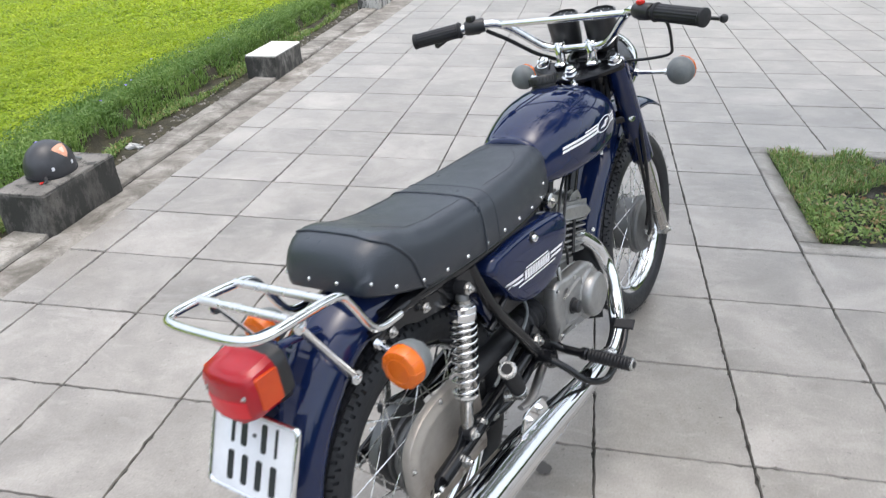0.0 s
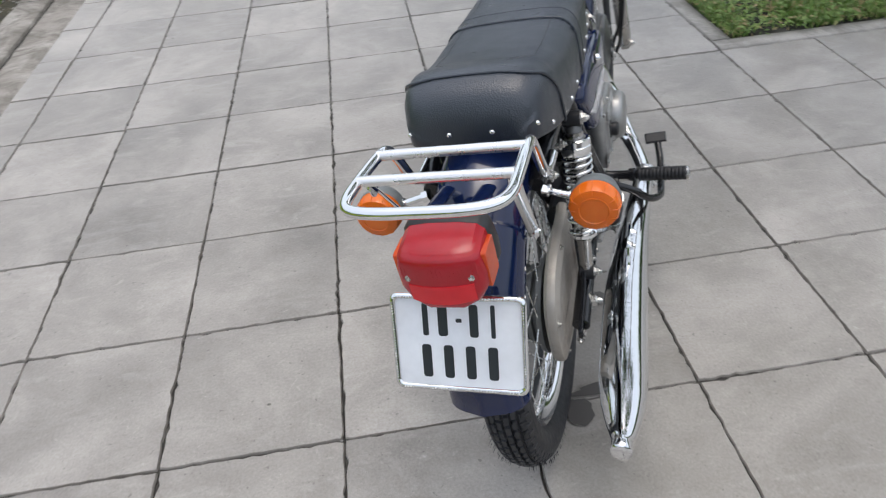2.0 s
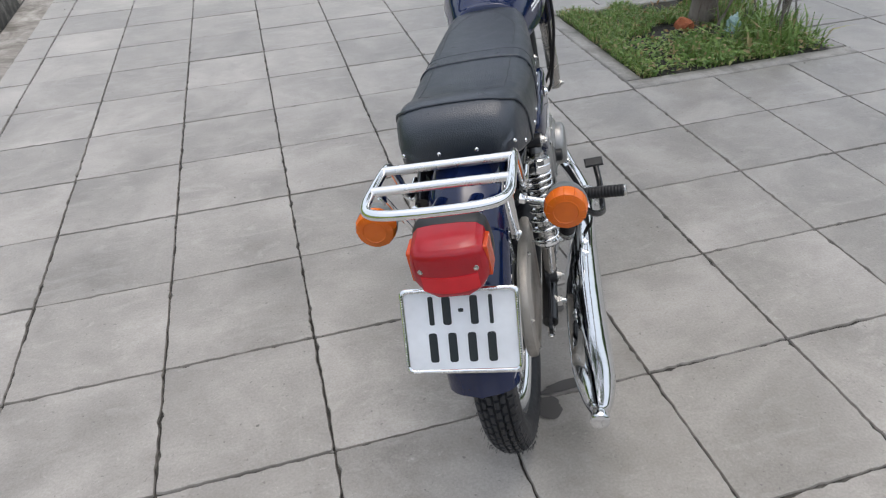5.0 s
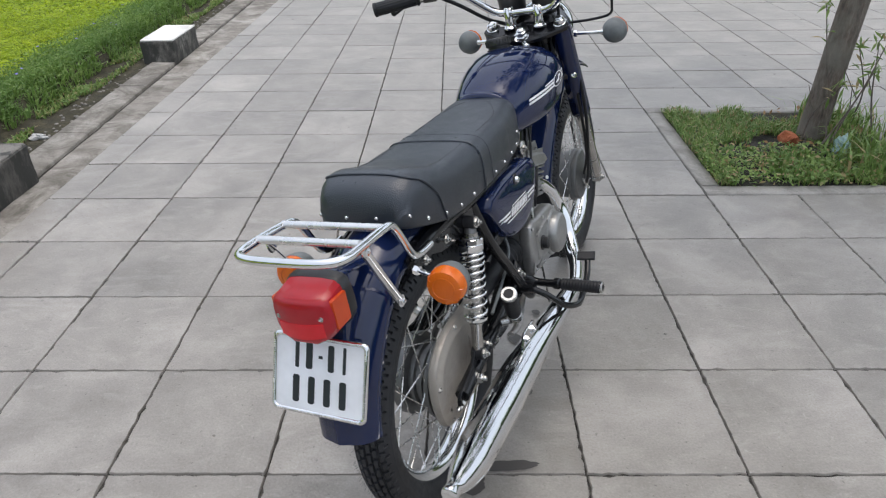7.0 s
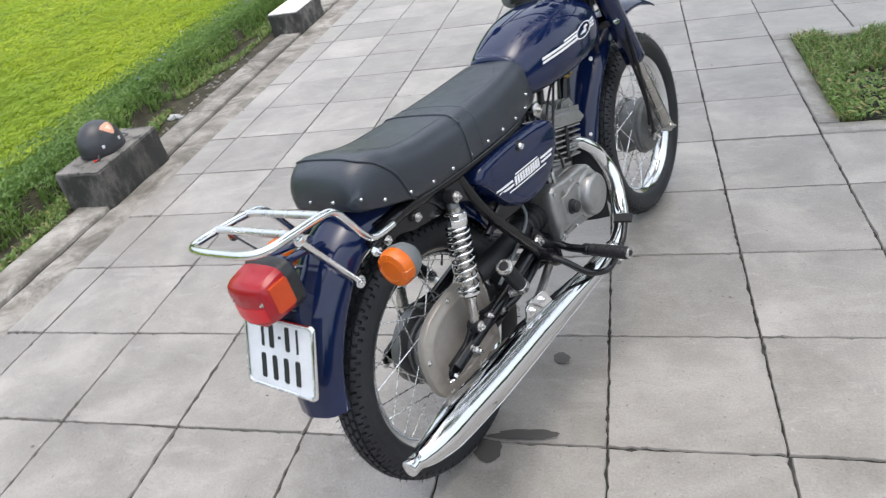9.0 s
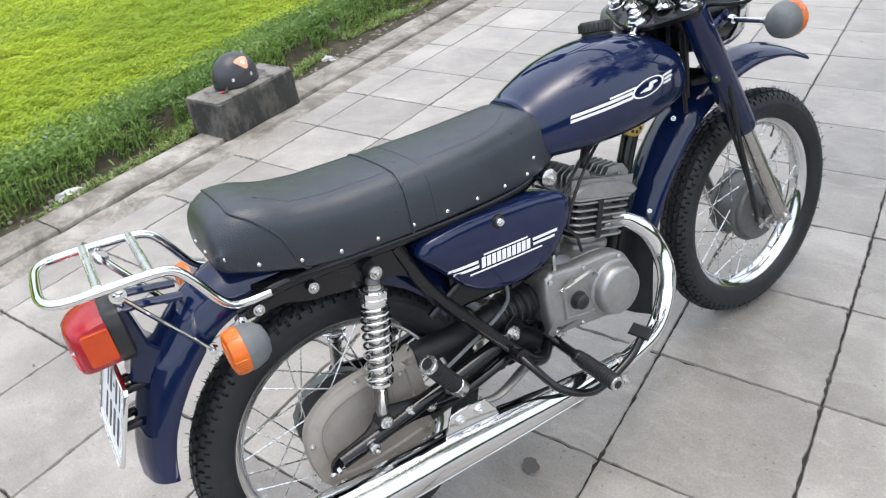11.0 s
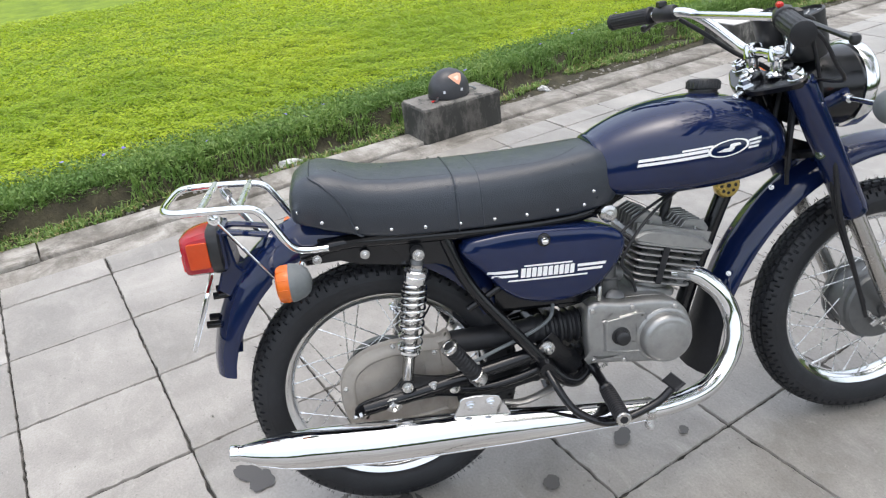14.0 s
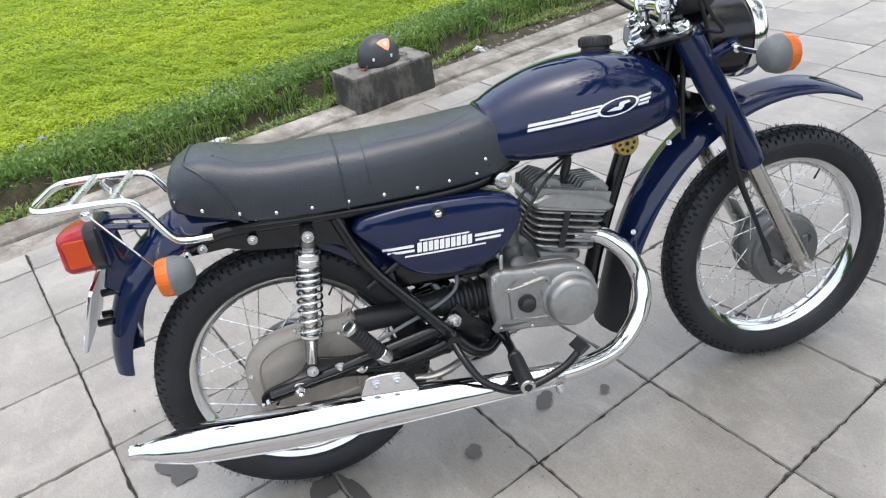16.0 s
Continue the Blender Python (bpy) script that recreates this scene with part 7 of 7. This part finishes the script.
def helmet(m):
    thing = tagged(new("helmet"), "matt black half-shell helmet with an orange sticker, on a concrete block", "helmet")
    thing.matrix_basis = m
    bm = bmesh.new()
    loops = []
    for k in range(15):
        a = radians(-12 + 102 * k / 14)
        rr, z = math.cos(a), math.sin(a)
        loops.append([V((rr * 0.098 * math.cos(b), rr * (0.122 + 0.004 * math.cos(b)) * math.sin(b), 0.03 + 0.118 * z - (0.012 * max(0, math.cos(b * 2)) if k < 2 else 0))) for b in (2 * math.pi * q / 36 for q in range(36))])
    loops[-1] = [V((0.001 * math.cos(2 * math.pi * q / 36), 0.001 * math.sin(2 * math.pi * q / 36), 0.148)) for q in range(36)]
    inner = [[p * 0.93 + V((0, 0, 0.0)) for p in lp] for lp in (loops[3], loops[1], loops[0])]
    rings(bm, inner + loops)
    shell = part("shell", bm, SHELL, thing)
    bm = bmesh.new()
    tube(bm, [p + V((0, 0, 0.001)) for p in loops[0]] + [loops[0][0]], 0.004, 8, 1)
    part("rim_trim", bm, RUBBER, thing)
    tree_ = BVHTree.FromPolygons([v.co.copy() for v in shell.data.vertices], [tuple(p.vertices) for p in shell.data.polygons])

    def badge(name, poly, material, azimuth, height, lift, label=""):
        b = bmesh.new()
        az = radians(azimuth)
        out = V((math.cos(az), math.sin(az), 0.75)).normalized()
        sx = V((-math.sin(az), math.cos(az), 0))
        sy = out.cross(sx)
        c = V((0, 0, 0.03)) + V((0, 0, height))
        b.faces.new([b.verts.new((u, w, 0)) for u, w in poly])
        bmesh.ops.triangulate(b, faces=b.faces)
        bmesh.ops.subdivide_edges(b, edges=b.edges, cuts=4, use_grid_fill=True)
        for v in b.verts:
            o = c + out * 0.3 + sx * v.co.x + sy * v.co.y
            hit = tree_.ray_cast(o, -out)[0]
            v.co = (hit if hit else o - out * 0.19) + out * lift
        link(name, finish(b, name, closed=False), material, thing, label)

    shield = smooth_loop([(-0.032, 0.012), (-0.02, 0.022), (0.02, 0.022), (0.032, 0.012), (0.0, -0.03)], 3)
    badge("sticker", [(u * 1.25, w * 1.25) for u, w in shield], STICKER, 8, 0.02, 0.0012, "orange shield-shaped sticker")
    badge("sticker_mark", [(-0.017, 0.007), (-0.004, -0.014), (0.006, -0.012), (0.018, 0.01), (0.002, 0.012)], STICKER_PALE, 8, 0.02, 0.002, "pale shape on the sticker")
    for az in (-38, 12):
        bm = bmesh.new()
        a = radians(az)
        c = V((0.1 * math.cos(a), 0.123 * math.sin(a), 0.045))
        box(bm, (0.004, 0.012, 0.016), Matrix.Translation(c) @ pose(0, 0, 0, 0, 0, az), 0.001)
        part("rivet_plate", bm, PLATE_WHITE, thing, "small pale square rivet plate")
    bm = bmesh.new()
    tube(bm, [(0.05, -0.1, 0.02), (0.065, -0.125, 0.004), (0.05, -0.14, -0.01 + 0.012)], 0.007, 8, 4, 0.4)
    part("strap", bm, RUBBER, thing, "black chin strap end")
    bm = bmesh.new()
    box(bm, (0.014, 0.018, 0.007), pose(0.055, -0.138, 0.004, 0, 0, 20), 0.002)
    part("buckle", bm, RED_PAINT, thing, "dull red strap buckle")
    bm = bmesh.new()
    tube(bm, [(0.0, 0.115, 0.03), (0.02, 0.14, 0.02), (0.03, 0.165, 0.006)], 0.012, 8, 4, 0.45)
    part("ear_strap", bm, GREY_PLASTIC, thing, "grey strap pad")


helmet(pose(BX - 0.14, 1.54, 0.196, 0, 0, 0) @ Matrix.Scale(1.0, 4))


# ---- stains on the paving ----
def stain(name, at, a, b, turn, seed, material, label):
    bm = bmesh.new()
    vs = []
    for k in range(40):
        t = 2 * math.pi * k / 40
        r = 1 + 0.3 * noise.noise(V((math.cos(t) * 1.3, math.sin(t) * 1.3, seed))) + 0.14 * noise.noise(V((math.cos(t) * 4, math.sin(t) * 4, seed)))
        vs.append(bm.verts.new((a * r * math.cos(t), b * r * math.sin(t), 0)))
    bm.faces.new(vs)
    ob = link(name, finish(bm, name, closed=False), material)
    ob.matrix_basis = pose(at[0], at[1], 0.0042 + 0.0004 * seed, 0, 0, turn)
    tagged(ob, label, "stain")


for at, a, b, turn, seed in (((0.6, 0.024), 0.09, 0.017, 4, 1), ((0.515, -0.033), 0.034, 0.036, 20, 2), ((0.176, -0.303), 0.042, 0.026, 40, 3), ((0.228, -0.283), 0.03, 0.036, 70, 4)):
    stain("water_stain", at, a, b, turn, seed, WET, "dark wet patch on the grey paving")
for at, a, b, seed in (((0.672, 0.301), 0.022, 0.022, 5), ((0.667, 0.548), 0.022, 0.032, 6), ((0.745, 0.69), 0.012, 0.016, 7)):
    stain("oil_stain", at, a, b, 30, seed, OIL, "small dark oil spot on the grey paving")


# grit and dry bits blown over the paving
grnd = random.Random(15)
gv, gf = [], []
for k in range(90):
    b = bmesh.new()
    bmesh.ops.create_icosphere(b, subdivisions=1, radius=grnd.uniform(0.0018, 0.0052))
    o = V((grnd.uniform(-1.3, 3.4), grnd.uniform(-0.9, 6.0), 0.0025))
    if k % 3:
        o.x = round(o.x / TS) * TS + grnd.uniform(-0.012, 0.012)
    b.verts.index_update()
    s = len(gv)
    gv += [tuple(V((v.co.x * 1.5, v.co.y, v.co.z * 0.5)) + o) for v in b.verts]
    gf += [tuple(s + v.index for v in fc.verts) for fc in b.faces]
    b.free()
tagged(soup("paving_grit", gv, gf, STONE), "small grey grit scattered along the paving joints", "grit", kind="stuff")


# ---- paving slabs, last ----
def slab_mesh(name, w, d, seed):
    bm = bmesh.new()
    r = random.Random(seed)
    poly = []
    k = 22
    corners = [(-w / 2, -d / 2), (w / 2, -d / 2), (w / 2, d / 2), (-w / 2, d / 2)]
    for i in range(4):
        (ax, ay), (bx, by) = corners[i], corners[(i + 1) % 4]
        for q in range(k):
            t = q / k
            j = (r.uniform(-0.0018, 0.0012) - (r.uniform(0.0015, 0.005) if r.random() < 0.14 else 0)) if q else -r.uniform(0.001, 0.005)
            nx, ny = (by - ay), -(bx - ax)
            ll = math.hypot(nx, ny)
            poly.append((ax + (bx - ax) * t + nx / ll * j, ay + (by - ay) * t + ny / ll * j))
    small = inset([V(p) for p in poly], 0.002)
    rings(bm, [[V((p[0], p[1], z)) for p in ring] for ring, z in ((poly, -0.035), (poly, -0.004), (small, 0.0))], cap=False)
    top = [v for v in bm.verts if v.co.z > -0.001]
    bm.faces.new(top)
    mesh = finish(bm, name, 30)
    mesh.materials.append(TILE)
    return mesh


def paving():
    pav = tagged(new("pavement"), "square grey concrete paving slabs with dark joints", kind="structure")
    r = random.Random(12)
    shapes = [slab_mesh("slab", TS - 0.0035, TS - 0.0035, s) for s in range(10)]
    cut = [slab_mesh("slab", -1.2 - EDGE - 0.006, TS - 0.006, s + 20) for s in range(4)]
    near, far_v, far_f = 0, [], []
    for j in range(-14, 34):
        for i in range(-4, 26):
            x, y = (i + 0.5) * TS, (j + 0.5) * TS
            if 1.6 < x < 2.8 and (1.6 < y < 2.8 or 8.0 < y < 9.2):
                continue
            mesh = r.choice(shapes)
            if i == -4:
                x, mesh = (EDGE - 1.2) / 2, r.choice(cut)
            turn = 0 if i == -4 else r.choice((0, 90, 180, 270))
            m = pose(x, y, r.uniform(-0.0015, 0.0012), r.uniform(-0.14, 0.14), r.uniform(-0.14, 0.14), turn + r.uniform(-0.12, 0.12))
            if -4 <= i <= 10 and -3 <= j <= 15 and near < 300:
                ob = new("slab", mesh)
                ob.parent, ob.matrix_basis = pav, m
                near += 1
            else:
                s = len(far_v)
                far_v += [tuple(m @ v.co) for v in mesh.vertices]
                far_f += [tuple(s + q for q in p.vertices) for p in mesh.polygons]
    far = soup("far_slabs", far_v, far_f, TILE, pav)
    tagged(far, "square grey concrete paving slabs farther off", kind="stuff")


paving()
